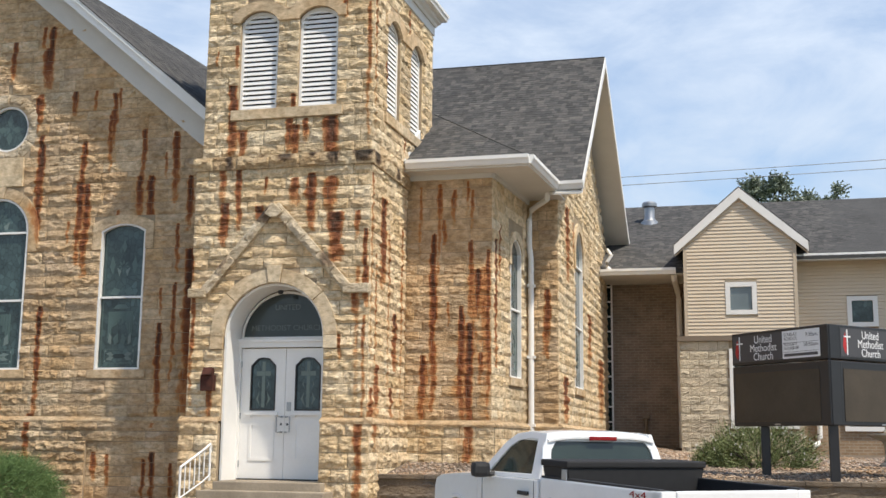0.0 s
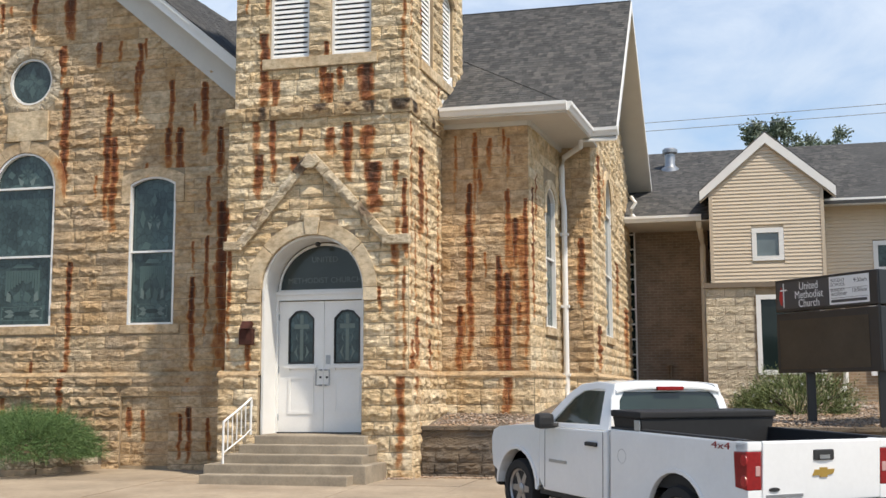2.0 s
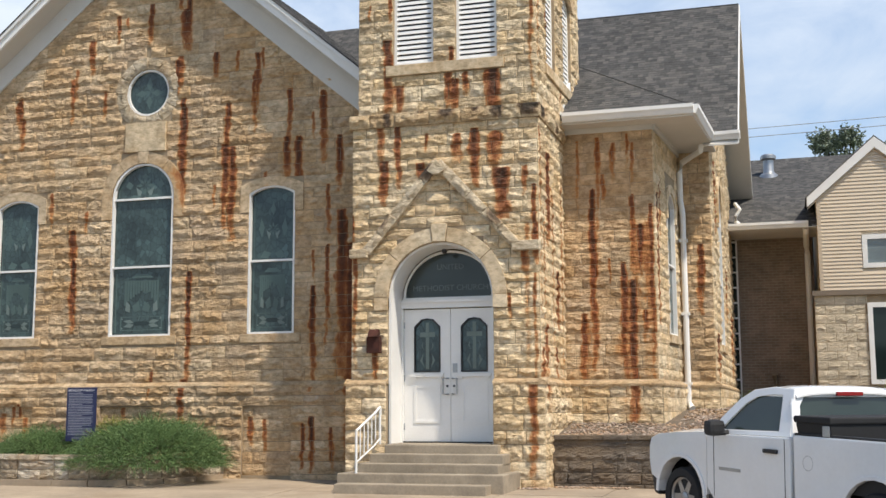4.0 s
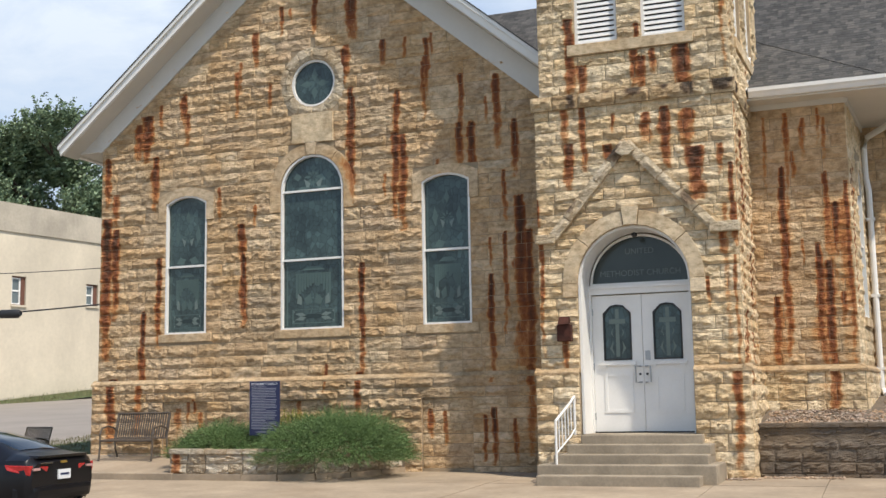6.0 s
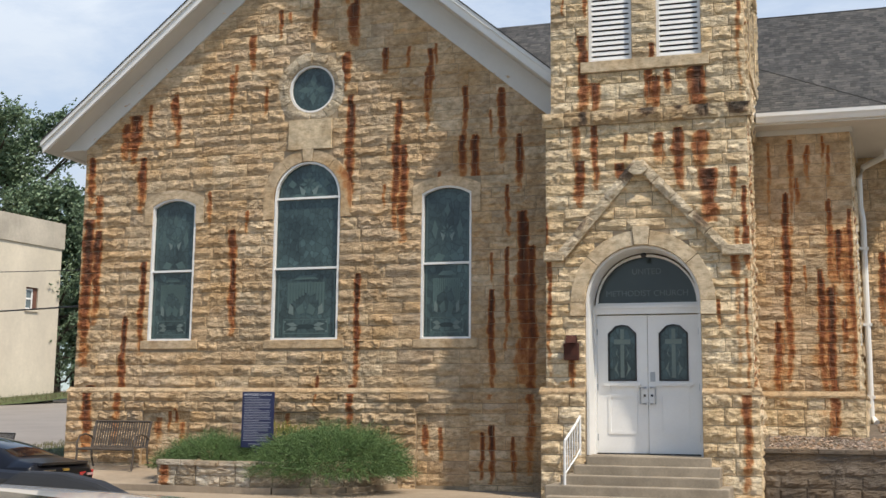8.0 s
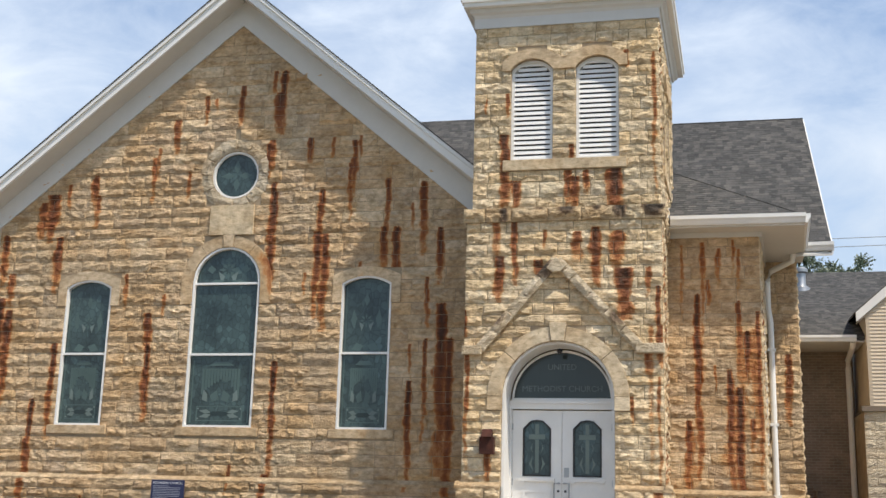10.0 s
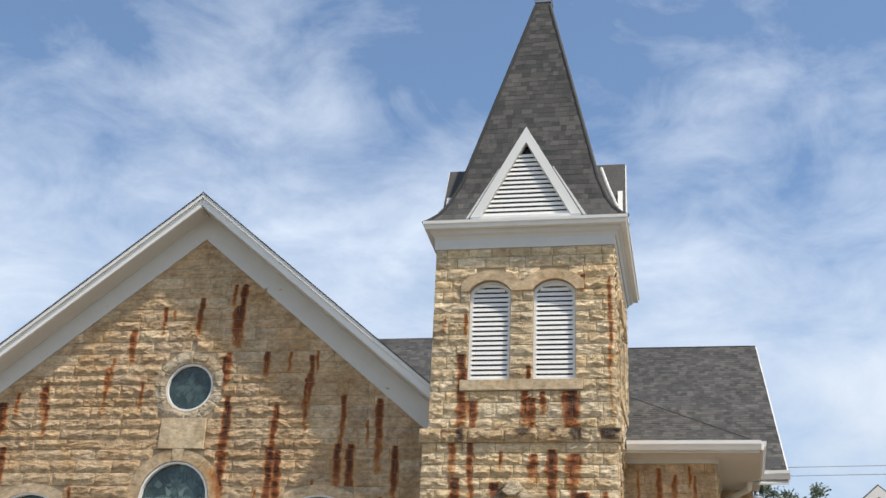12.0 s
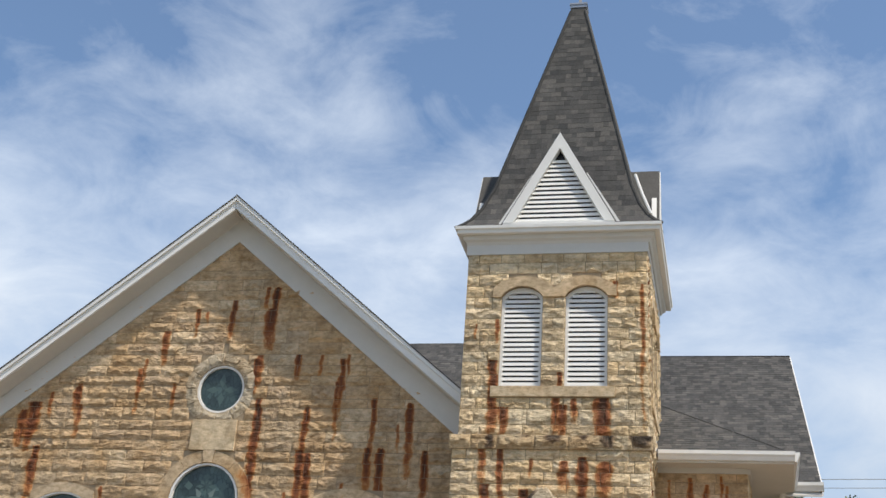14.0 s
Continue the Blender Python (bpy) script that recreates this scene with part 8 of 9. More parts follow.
part("vent_flange", Shape().lathe([(0.34, 8.62), (0.3, 8.86), (0.21, 8.93)], 18, vent_at), M_ZINC, vent, smooth=True)
part("vent_pipe", Shape().lathe([(0.21, 8.9), (0.17, 9.0), (0.17, 9.4)], 18, vent_at), M_ZINC, vent, smooth=True)
part("vent_cap", Shape().lathe([(0.18, 9.36), (0.25, 9.4), (0.25, 9.5), (0.2, 9.55), (0.05, 9.57)], 18, vent_at), M_ZINC, vent, "dark cap", smooth=True)

# ---- side street, building and trees beyond it ----
street_z = lambda y: -0.24 + (y - 13.0) * 0.048
street = Shape()
sx, sy = [-75, -60, -50, -40, -30, -24.0], [13.3, 20, 30, 40, 50, 62, 80, 120]
street.add([(x + max(0, y - 40) * 0.1, y, street_z(y)) for y in sy for x in sx], [(j * 6 + i, j * 6 + i + 1, (j + 1) * 6 + i + 1, (j + 1) * 6 + i) for j in range(7) for i in range(5)])
solid("side_street", street, M_STREET, "pale concrete side street climbing away beside the church", "road", "structure")
lawn = Shape()
lx, ly = [-26.0, -24.2, -22.5, -21.0, -19.9], [20.6, 22, 24, 26, 28, 31]
lawn.add([(x + (0.6 * math.sin(y) if i == 0 else 0), y, max(street_z(y), -0.05) + (0.05 if 0 < i else -0.05)) for y in ly for i, x in enumerate(lx)], [(j * 5 + i, j * 5 + i + 1, (j + 1) * 5 + i + 1, (j + 1) * 5 + i) for j in range(5) for i in range(4)])
solid("lawn", lawn, M_GRASS_SOIL, "strip of lawn beside the church", "lawn", "structure")
r = random.Random(31)


def blades(shape, x, y, z, h):
    a = r.uniform(0, math.tau)
    w = Vector((math.cos(a), math.sin(a), 0)) * 0.012 * (1 + h)
    lean = Vector((r.uniform(-0.4, 0.4), r.uniform(-0.4, 0.4), 1)) * h
    p = Vector((x, y, z))
    shape.add([p - w, p + w, p + lean], [(0, 1, 2)])


grass = Shape()
for k in range(5000):
    x, y = r.uniform(-25.8, -20.0), r.uniform(20.7, 30.5)
    blades(grass, x, y, max(street_z(y), -0.05) + 0.03, r.uniform(0.05, 0.12))
solid("grass", grass, M_GRASS, "short mown grass on the lawn", "grass", "stuff")

LBX, LBY = -52.51, 50.11
LDIR = Vector((2.62, 11.53, 0)).normalized()
lb_at = wall_at((LBX, LBY, 0), LDIR, (LDIR.y, -LDIR.x, 0))
corner_building = thing("stucco_building", "two-storey cream stucco building with a grey weathered parapet", "building")
LEN = 11.85
holes = [(3.72, 4.72, 7.55, 9.3), (9.22, 10.15, 7.8, 9.2)]
wallm = Shape()
cuts = [-14.0, 3.72, 4.72, 9.22, 10.15, LEN]
for i in (0, 2, 4):
    wallm.prism([(cuts[i], -0.5), (cuts[i + 1], -0.5), (cuts[i + 1], 12.05), (cuts[i], 12.05)], -0.4, 0.0, lb_at)
for a, b, z0, z1 in holes:
    wallm.prism([(a, -0.5), (b, -0.5), (b, z0), (a, z0)], -0.4, 0.0, lb_at)
    wallm.prism([(a, z1), (b, z1), (b, 12.05), (a, 12.05)], -0.4, 0.0, lb_at)
wallm.welded = True
part("side_wall", wallm, M_STUCCO, corner_building, "cream stucco side wall with faint stains")
part("end_wall", Shape().prism([(LEN - 0.4, -0.5), (LEN, -0.5), (LEN, 12.05), (LEN - 0.4, 12.05)], -14.0, -0.4, lb_at), M_STUCCO, corner_building)
part("parapet", Shape().prism([(-14.0, 12.02), (LEN + 0.12, 11.9), (LEN + 0.12, 13.56), (-14.0, 13.95)], -0.5, 0.1, lb_at), M_PARAPET, corner_building, "stained grey concrete parapet")
part("flat_roof", Shape().prism([(-14.0, 12.6), (LEN, 12.6), (LEN, 12.7), (-14.0, 12.7)], -14.0, -0.5, lb_at), M_PARAPET, corner_building)
for a, b, z0, z1 in holes:
    w = new("window")
    w.parent = corner_building
    tagged(w, "narrow double-hung window in a deep brown reveal")
    o = [(a, z0), (b, z0), (b, z1), (a, z1)]
    part("reveal", ring_prism(Shape(), o, [(a + 0.06, z0 + 0.04), (b - 0.28, z0 + 0.04), (b - 0.28, z1 - 0.08), (a + 0.06, z1 - 0.08)], -0.3, -0.12, lb_at), M_WOOD, w, "brown reveal")
    i = [(a + 0.06, z0 + 0.04), (b - 0.28, z0 + 0.04), (b - 0.28, z1 - 0.08), (a + 0.06, z1 - 0.08)]
    part("sash", ring_prism(Shape(), i, [(p + (0.09 if p < (a + b) / 2 - 0.1 else -0.09), q + (0.09 if q < (z0 + z1) / 2 else -0.09)) for p, q in i], -0.25, -0.16, lb_at), M_WHITE, w, "white sash")
    part("meeting_rail", Shape().prism([(a + 0.08, (z0 + z1) / 2 - 0.05), (b - 0.3, (z0 + z1) / 2 - 0.05), (b - 0.3, (z0 + z1) / 2 + 0.05), (a + 0.08, (z0 + z1) / 2 + 0.05)], -0.24, -0.17, lb_at), M_WHITE, w)
    part("pane", Shape().prism(i, -0.24, -0.22, lb_at), M_PANE, w)
    part("sill", Shape().prism([(a - 0.05, z0 - 0.12), (b + 0.05, z0 - 0.12), (b + 0.05, z0), (a - 0.05, z0)], -0.1, 0.1, lb_at), M_STUCCO, w)
doorway = new("shop_door")
doorway.parent = corner_building
tagged(doorway, "pale shop door in a brown wooden surround")
part("surround", Shape().prism([(0.75, 1.2), (1.25, 1.2), (1.25, 4.75), (0.75, 4.75)], 0.0, 0.25, lb_at).prism([(-1.6, 4.2), (1.25, 4.2), (1.25, 4.75), (-1.6, 4.75)], 0.0, 0.25, lb_at), M_WOOD, doorway, "brown wooden surround")
part("door", Shape().prism([(-1.6, 1.2), (0.75, 1.2), (0.75, 4.2), (-1.6, 4.2)], 0.0, 0.08, lb_at), M_WHITE, doorway)
verge = Shape()
for k in range(-6, 14):
    a, b = k * 1.0, k * 1.0 + 1.0
    za, zb = 1.45 + a * 0.095, 1.45 + b * 0.095
    verge.add([lb_at(a, za - 0.2, 1.9 + 0.15 * math.sin(k)), lb_at(b, zb - 0.2, 1.9 + 0.15 * math.sin(k + 1)), lb_at(b, zb + 0.1, 0.0), lb_at(a, za + 0.1, 0.0)], [(0, 1, 2, 3)])
solid("verge", verge, M_GRASS_SOIL, "weedy grass verge along the stucco building", "verge", "structure")
weeds = Shape()
for k in range(2600):
    u, d = r.uniform(-5.5, 13), r.uniform(0.1, 1.8)
    p = lb_at(u, 1.45 + u * 0.095 + 0.08 - d * 0.15, d)
    blades(weeds, p.x, p.y, p.z, r.uniform(0.1, 0.32))
solid("weeds", weeds, M_GRASS, "rough weeds on the verge", "grass", "stuff")


def tree(at, height, spread, label, mat, seed, leaves=5200, size=0.36, bare=0.28, narrow=1.0):
    """A tapered trunk with forking limbs and a crown of many small leaf clusters with gaps."""
    q = random.Random(seed)
    t = thing("tree", label, "tree", at, 0, "trees behind the buildings")
    trunk, crown, ends = Shape(), Shape(), []
    top = Vector((q.uniform(-0.4, 0.4), q.uniform(-0.4, 0.4), height * 0.72))
    path = [Vector((0, 0, -0.4)), Vector((q.uniform(-0.15, 0.15), 0, height * 0.25)), top * 0.62, top]
    base = height * 0.02 + 0.08
    trunk.tube(path, [base * 1.35, base, base * 0.6, base * 0.25], 9)
    for k in range(13):
        h = bare + (0.95 - bare) * k / 13
        s = Vector((0, 0, 0)).lerp(top, min(1, h / 0.72)) if h < 0.72 else top
        a = k * 2.4 + q.uniform(-0.4, 0.4)
        reach = spread * narrow * (1.05 - 0.75 * abs(h - 0.5)) * q.uniform(0.75, 1.05)
        end = s + Vector((math.cos(a) * reach, math.sin(a) * reach, height * q.uniform(0.1, 0.24)))
        mid = s.lerp(end, 0.5) + Vector((0, 0, -0.03 * height))
        trunk.tube([s, mid, end], [base * 0.42, base * 0.28, base * 0.08], 6)
        ends += [end, s.lerp(end, 0.7) + Vector((0, 0, 0.05 * height)), s.lerp(end, 0.4), s.lerp(end, 0.15)]
        for j in range(2):
            b = a + q.uniform(-0.9, 0.9)
            e2 = mid + Vector((math.cos(b) * reach * 0.55, math.sin(b) * reach * 0.55, height * q.uniform(0.05, 0.16)))
            trunk.tube([mid, e2], [base * 0.18, base * 0.05], 5)
            ends.append(e2)
    ends += [top + Vector((0, 0, height * 0.2)), top + Vector((0, 0, height * 0.1))]
    g = spread * 0.235
    for k in range(leaves // 14):
        c = q.choice(ends)
        p = c + Vector((q.gauss(0, g * 0.5), q.gauss(0, g * 0.5), q.gauss(0, g * 0.45)))
        away = Vector((p.x, p.y, 0.0))
        d = (away / max(0.5, away.length) * 0.8 + Vector((q.gauss(0, 0.6), q.gauss(0, 0.6), q.uniform(-0.1, 1.0)))).normalized()
        twig = size * q.uniform(2.2, 5.0)
        for j in range(14):
            o = p + d * twig * j / 14 + Vector((q.gauss(0, 1), q.gauss(0, 1), q.gauss(0, 1))) * size * 0.42 * (1.15 - j / 14)
            n = Vector((q.gauss(0, 1), q.gauss(0, 1), q.gauss(0.7, 1))).normalized()
            u = n.orthogonal().normalized()
            v = n.cross(u)
            w = size * q.uniform(0.6, 1.25)
            crown.add([o - u * w * 0.5, o - v * w * 0.3 + n * w * 0.06, o + u * w * 0.5, o + v * w * 0.3 - n * w * 0.06], [(0, 1, 2, 3)])
    part("trunk", trunk, M_BARK, t, smooth=True)
    part("crown", crown, mat, t, kind="stuff")
    return t


tree((-63.5, 64.5, 2.6), 19.6, 6.2, "tall dark green broadleaf tree behind the stucco building", M_LEAF, 41, 74000, 0.26, 0.13)
tree((-57.8, 66.0, 2.7), 21.0, 4.8, "tall dark green broadleaf tree with an uneven top", M_LEAF, 42, 74000, 0.26, 0.13)
tree((-52.6, 68.0, 2.7), 14.2, 4.0, "dark green broadleaf tree partly behind the church", M_LEAF, 43, 50000, 0.26, 0.13)
tree((-48.5, 67.0, 2.7), 13.0, 4.6, "smaller dark green tree beside the church roof", M_LEAF, 44, 36000, 0.19, 0.1)
tree((-51.0, 63.5, 2.7), 8.0, 2.6, "leafy bush-like tree at the end of the stucco building", M_LEAF, 45, 9000, 0.19, 0.08)
tree((5.3, 126.5, -0.4), 32.1, 3.15, "round-topped tree behind the annex roof", M_LEAF_FAR, 46, 30000, 0.34, 0.5)
tree((11.0, 128.0, -0.4), 30.6, 2.2, "small tree behind the annex roof", M_LEAF_FAR, 47, 20000, 0.3, 0.5)
tree((0.85, 130.0, -0.4), 29.5, 2.0, "small tree partly hidden by the annex gable", M_LEAF_FAR, 48, 20000, 0.3, 0.5)

# ---- wires, banner and flower basket ----


def cable(name, a, b, sag, rad, mat, label):
    a, b = Vector(a), Vector(b)
    pts = [a.lerp(b, k / 24) - Vector((0, 0, sag * 4 * (k / 24) * (1 - k / 24))) for k in range(25)]
    return solid(name, Shape().tube(pts, rad, 5), mat, label, "cable")


cable("overhead_cable", (-30.0, 46.3, 12.35), (40.0, 46.3, 14.0), 0.45, 0.015, M_GREYCABLE, "thin grey overhead cable against the sky")
cable("overhead_cable", (-30.0, 46.3, 12.0), (40.0, 46.3, 13.65), 0.45, 0.015, M_GREYCABLE, "thin grey overhead cable below another")
cable("overhead_cable", (-34.2, 34.0, 5.02), (-19.4, 34.0, 5.9), 0.15, 0.03, M_CABLE, "black service cable crossing before the stucco building")
cable("overhead_cable", (-34.2, 34.0, 5.02), (-60.0, 34.0, 8.6), 0.6, 0.03, M_CABLE, "black service cable sagging from a splice case")
cable("overhead_cable", (-60.0, 36.0, 8.9), (-19.4, 36.0, 7.2), 1.1, 0.016, M_CABLE, "thin dark cable before the stucco wall")
case = solid("cable_splice", Shape().tube([(-34.75, 34.0, 5.0), (-34.6, 34.0, 4.98), (-33.85, 34.0, 4.96), (-33.7, 34.0, 4.98)], [0.1, 0.17, 0.17, 0.1], 10), M_CABLE, "dark splice case hanging on the service cable", "cable splice", smooth=True)

lamp = thing("street_lamp", "dark street lamp post with a red banner and a flower basket", "street lamp", (-26.85, 21.9, 0.1))
part("post", Shape().lathe([(0.16, -0.4), (0.16, 0.6), (0.08, 0.75), (0.065, 6.6), (0.1, 6.65), (0.1, 6.8)], 14), M_BLACKMETAL, lamp, smooth=True)
part("lantern", Shape().lathe([(0.08, 6.8), (0.2, 6.95), (0.24, 7.3), (0.14, 7.5), (0.03, 7.6)], 14), M_WHITE, lamp, smooth=True)
part("banner_arm", Shape().tube([(0, 0, 6.0), (1.3, 0.5, 6.0)], 0.02, 6).tube([(0, 0, 4.68), (1.3, 0.5, 4.68)], 0.02, 6), M_BLACKMETAL, lamp)
part("banner", Shape().hexa([(0.1, 0.035, 4.70), (1.2, 0.46, 4.70), (1.2, 0.47, 4.70), (0.1, 0.045, 4.70)], [(0.1, 0.035, 5.98), (1.3, 0.5, 5.98), (1.3, 0.51, 5.98), (0.1, 0.045, 5.98)]), M_RED, lamp, "red cloth banner with white lettering")
lettering("Welcome", 0.25, M_LETTER, lamp, (0.95, 0.34, 4.92), (90, -90, 21), "LEFT", 0.003)
part("basket_arm", Shape().tube([(0, 0, 3.75), (0.5, 0.2, 3.85), (1.0, 0.38, 3.75), (1.0, 0.38, 3.4)], 0.018, 6), M_BLACKMETAL, lamp)
part("basket", Shape().lathe([(0.12, 2.72), (0.36, 2.85), (0.42, 3.0), (0.4, 3.02)], 14, lambda x, y, z: (1.0 + x, 0.38 + y, z)), M_WOOD, lamp, "brown hanging basket")
q = random.Random(51)
leafs, petals = Shape(), Shape()
for k in range(900):
    a, e = q.uniform(0, math.tau), q.uniform(-0.5, 1.5)
    rad = q.uniform(0.65, 1.0)
    p = Vector((1.0 + math.cos(a) * math.cos(e) * 0.72 * rad, 0.38 + math.sin(a) * math.cos(e) * 0.72 * rad, 3.12 + math.sin(e) * 0.45 * rad))
    n = Vector((q.gauss(0, 1), q.gauss(0, 1), q.gauss(0, 1))).normalized()
    u, w = n.orthogonal().normalized(), q.uniform(0.04, 0.07)
    v = n.cross(u)
    (petals if k % 2 else leafs).add([p - u * w, p - v * w * 0.7, p + u * w, p + v * w * 0.7], [(0, 1, 2, 3)])
part("leaves", leafs, M_SHRUB, lamp, kind="stuff")
part("blossoms", petals, M_PETAL, lamp, "white blossoms", kind="stuff")

# ---- vehicles ----


def wheel(parent, at, radius, width, side, spokes=6):
    """A tyre with a spoked rim."""
    x, y, z = at
    turned = lambda p, q, h: (x + p, y + side * h, z + q)
    w = new("wheel")
    w.parent = parent
    part("tyre", Shape().lathe([(radius * 0.66, -width / 2), (radius * 0.93, -width / 2), (radius, -width * 0.34), (radius, width * 0.34), (radius * 0.94, width / 2), (radius * 0.7, width / 2), (radius * 0.64, width * 0.3)], 28, turned), M_TYRE, w, "black tyre", smooth=True)
    rim = Shape().lathe([(radius * 0.6, -width * 0.3), (radius * 0.66, width * 0.42), (radius * 0.6, width * 0.36), (radius * 0.57, width * 0.0)], 28, turned)
    part("rim", rim, M_ALLOY, w, "silver rim", smooth=True)
    part("wheel_well", Shape().lathe([(radius * 0.58, -0.02), (radius * 0.58, 0.02)], 20, turned), M_BLACKMETAL, w)
    for k in range(spokes):
        a = math.tau * k / spokes
        c, s = math.cos(a), math.sin(a)
        sp = [(radius * 0.08, -0.05), (radius * 0.6, -0.035), (radius * 0.6, 0.035), (radius * 0.08, 0.05)]
        part("spoke", Shape().hexa([turned(c * p - s * q, s * p + c * q, width * 0.12) for p, q in sp], [turned(c * p - s * q, s * p + c * q, width * 0.33) for p, q in sp]), M_ALLOY, w)
    part("hub", Shape().lathe([(radius * 0.2, width * 0.1), (radius * 0.2, width * 0.36), (radius * 0.12, width * 0.42)], 16, turned), M_ALLOY, w, smooth=True)
    return w


truck = thing("pickup_truck", "white pickup truck parked at an angle before the church", "truck", (0.355, 12.86, -0.275), 0)
truck.scale = (1.0, 1.0, 1.0)
truck.rotation_euler = (0, radians(-1.88), radians(90 + 40.2))
FA, HW = 3.46, 1.0
flat = lambda u, w, d: Vector((u, d, w))
arch = lambda cx, rr, n=10: [(cx + rr * math.cos(math.pi - math.pi * k / n), 0.44 + rr * 0.98 * math.sin(math.pi * k / n)) for k in range(n + 1)]
for s in (-1, 1):
    bed = [(-1.14, 0.5)] + arch(0, 0.5) + [(1.24, 0.46), (1.24, 1.335), (-1.14, 1.34)]
    lo, hi = (0.93, HW) if s > 0 else (-HW, -0.93)
    part("bed_side", Shape().prism(bed, lo, hi, flat), M_CARWHITE, truck, bevel=0.02)
    flare = [(0.555 * math.cos(math.pi - math.pi * k / 12) + 0.0, 0.44 + 0.54 * math.sin(math.pi * k / 12)) for k in range(13)]
    inner = [(0.5 * math.cos(math.pi - math.pi * k / 12), 0.44 + 0.49 * math.sin(math.pi * k / 12)) for k in range(13)]
    for cx in (0.0, FA):
        part("wheel_flare", Shape().prism([(cx + p, w) for p, w in flare] + [(cx + p, w) for p, w in reversed(inner)], s * (HW - 0.02), s * (HW + 0.01), flat), M_CARWHITE, truck, bevel=0.008)
        part("wheel_arch", Shape().prism([(cx + p * 0.99, w) for p, w in inner] + [(cx + 0.48, 0.3), (cx - 0.48, 0.3)], s * 0.55, s * 0.62, flat), M_PLASTIC, truck)
    door = [(1.3, 0.46), (2.75, 0.46), (2.88, 0.6), (2.88, 1.27), (1.3, 1.3)]
    part("cab_side", Shape().prism(door, s * 0.9, s * HW, flat), M_CARWHITE, truck, bevel=0.02)
    fender = [(2.885, 0.5)] + [(2.89, 0.5)] + arch(FA, 0.5) + [(4.0, 0.6), (4.13, 0.66), (4.17, 0.86), (4.17, 1.04), (4.12, 1.15), (3.95, 1.21), (3.5, 1.255), (2.89, 1.29)]
    part("front_fender", Shape().prism(fender, s * 0.84, s * (HW - 0.005), flat), M_CARWHITE, truck, bevel=0.045)
    part("rocker", Shape().prism([(0.52, 0.4), (2.87, 0.4), (2.87, 0.5), (0.52, 0.5)], s * 0.8, s * (HW - 0.02), flat), M_PLASTIC, truck)
    dh = part("door_handle", Shape().prism([(1.5, 1.1), (1.74, 1.1), (1.74, 1.15), (1.5, 1.15)], s * HW, s * (HW + 0.04), flat), M_PLASTIC, truck, "black door handle", bevel=0.012)
    part("door_gap", Shape().prism([(1.385, 0.5), (1.395, 0.5), (1.395, 1.28), (1.385, 1.28)], s * HW, s * (HW + 0.003), flat).prism([(2.72, 0.5), (2.73, 0.5), (2.73, 1.26), (2.72, 1.26)], s * HW, s * (HW + 0.003), flat), M_PLASTIC, truck, "dark shut line")
    part("fuel_door", ring_prism(Shape(), [(1.0 + 0.085 * math.cos(k * math.tau / 20), 1.03 + 0.085 * math.sin(k * math.tau / 20)) for k in range(20)], [(1.0 + 0.079 * math.cos(k * math.tau / 20), 1.03 + 0.079 * math.sin(k * math.tau / 20)) for k in range(20)], s * HW, s * (HW + 0.002), flat), M_ZINC, truck, "round fuel door line")
    part("badge", Shape().prism([(2.2, 0.83), (2.62, 0.83), (2.62, 0.87), (2.2, 0.87)], s * HW, s * (HW + 0.006), flat), M_ZINC, truck, "small raised badge bar")
    # glasshouse side
    side_poly = [(1.34, 1.3), (2.88, 1.27), (2.66, 1.5), (2.4, 1.72), (2.16, 1.84), (1.8, 1.88), (1.44, 1.86)]
    glass_poly = [(1.56, 1.36), (2.64, 1.335), (2.47, 1.49), (2.27, 1.66), (2.08, 1.75), (1.8, 1.785), (1.62, 1.775)]
    lean = lambda u, w, d, s=s: Vector((u, s * (0.955 - (w - 1.3) * 0.3 + d), w))
    part("pillar_frame", ring_prism(Shape(), side_poly, glass_poly, -0.06, 0.0, lean), M_CARWHITE, truck, bevel=0.012)
    part("side_glass", Shape().prism([(p + (0.015 if p > 2 else -0.015), w + (0.015 if w > 1.5 else -0.015)) for p, w in glass_poly], -0.034, -0.026, lean), M_CARGLASS, truck, "tinted side window")
    part("mirror", Shape().box(2.44, 2.6, s * 1.02 if s > 0 else -1.26, 1.26 if s > 0 else -1.02, 1.26, 1.46), M_PLASTIC, truck, "black door mirror", bevel=0.06)
    part("mirror_arm", Shape().tube([(2.5, s * 0.94, 1.3), (2.5, s * 1.1, 1.3)], 0.035, 8), M_PLASTIC, truck)
    part("tail_lamp", Shape().prism([(-1.165, 0.86), (-0.985, 0.88), (-0.965, 1.24), (-1.165, 1.25)], s * 0.82, s * (HW + 0.012), flat), M_TAIL, truck, "red tail lamp", bevel=0.015)
    part("corner_post", Shape().box(-1.168, -0.98, min(s * 0.815, s * HW), max(s * 0.815, s * HW), 1.245, 1.345), M_CARWHITE, truck, bevel=0.015)
    part("corner_skirt", Shape().box(-1.16, -0.98, min(s * 0.815, s * (HW - 0.004)), max(s * 0.815, s * (HW - 0.004)), 0.52, 0.865), M_CARWHITE, truck, bevel=0.012)
    part("reverse_lens", Shape().box(-1.172, -1.15, min(s * 0.84, s * 0.9), max(s * 0.84, s * 0.9), 1.0, 1.1), M_TAILCLEAR, truck, "pale reverse lens", bevel=0.006)
    for z in (0.95, 1.16):
        part("lamp_chamber", Shape().prism([(-1.12 + 0.05 * math.cos(k * math.tau / 12), z + 0.06 * math.sin(k * math.tau / 12)) for k in range(12)], s * HW, s * (HW + 0.017), flat), M_TAILBRIGHT, truck, "brighter round lamp chamber", bevel=0.008)
    wheel(truck, (0, s * 0.84, 0.4), 0.4, 0.27, s)
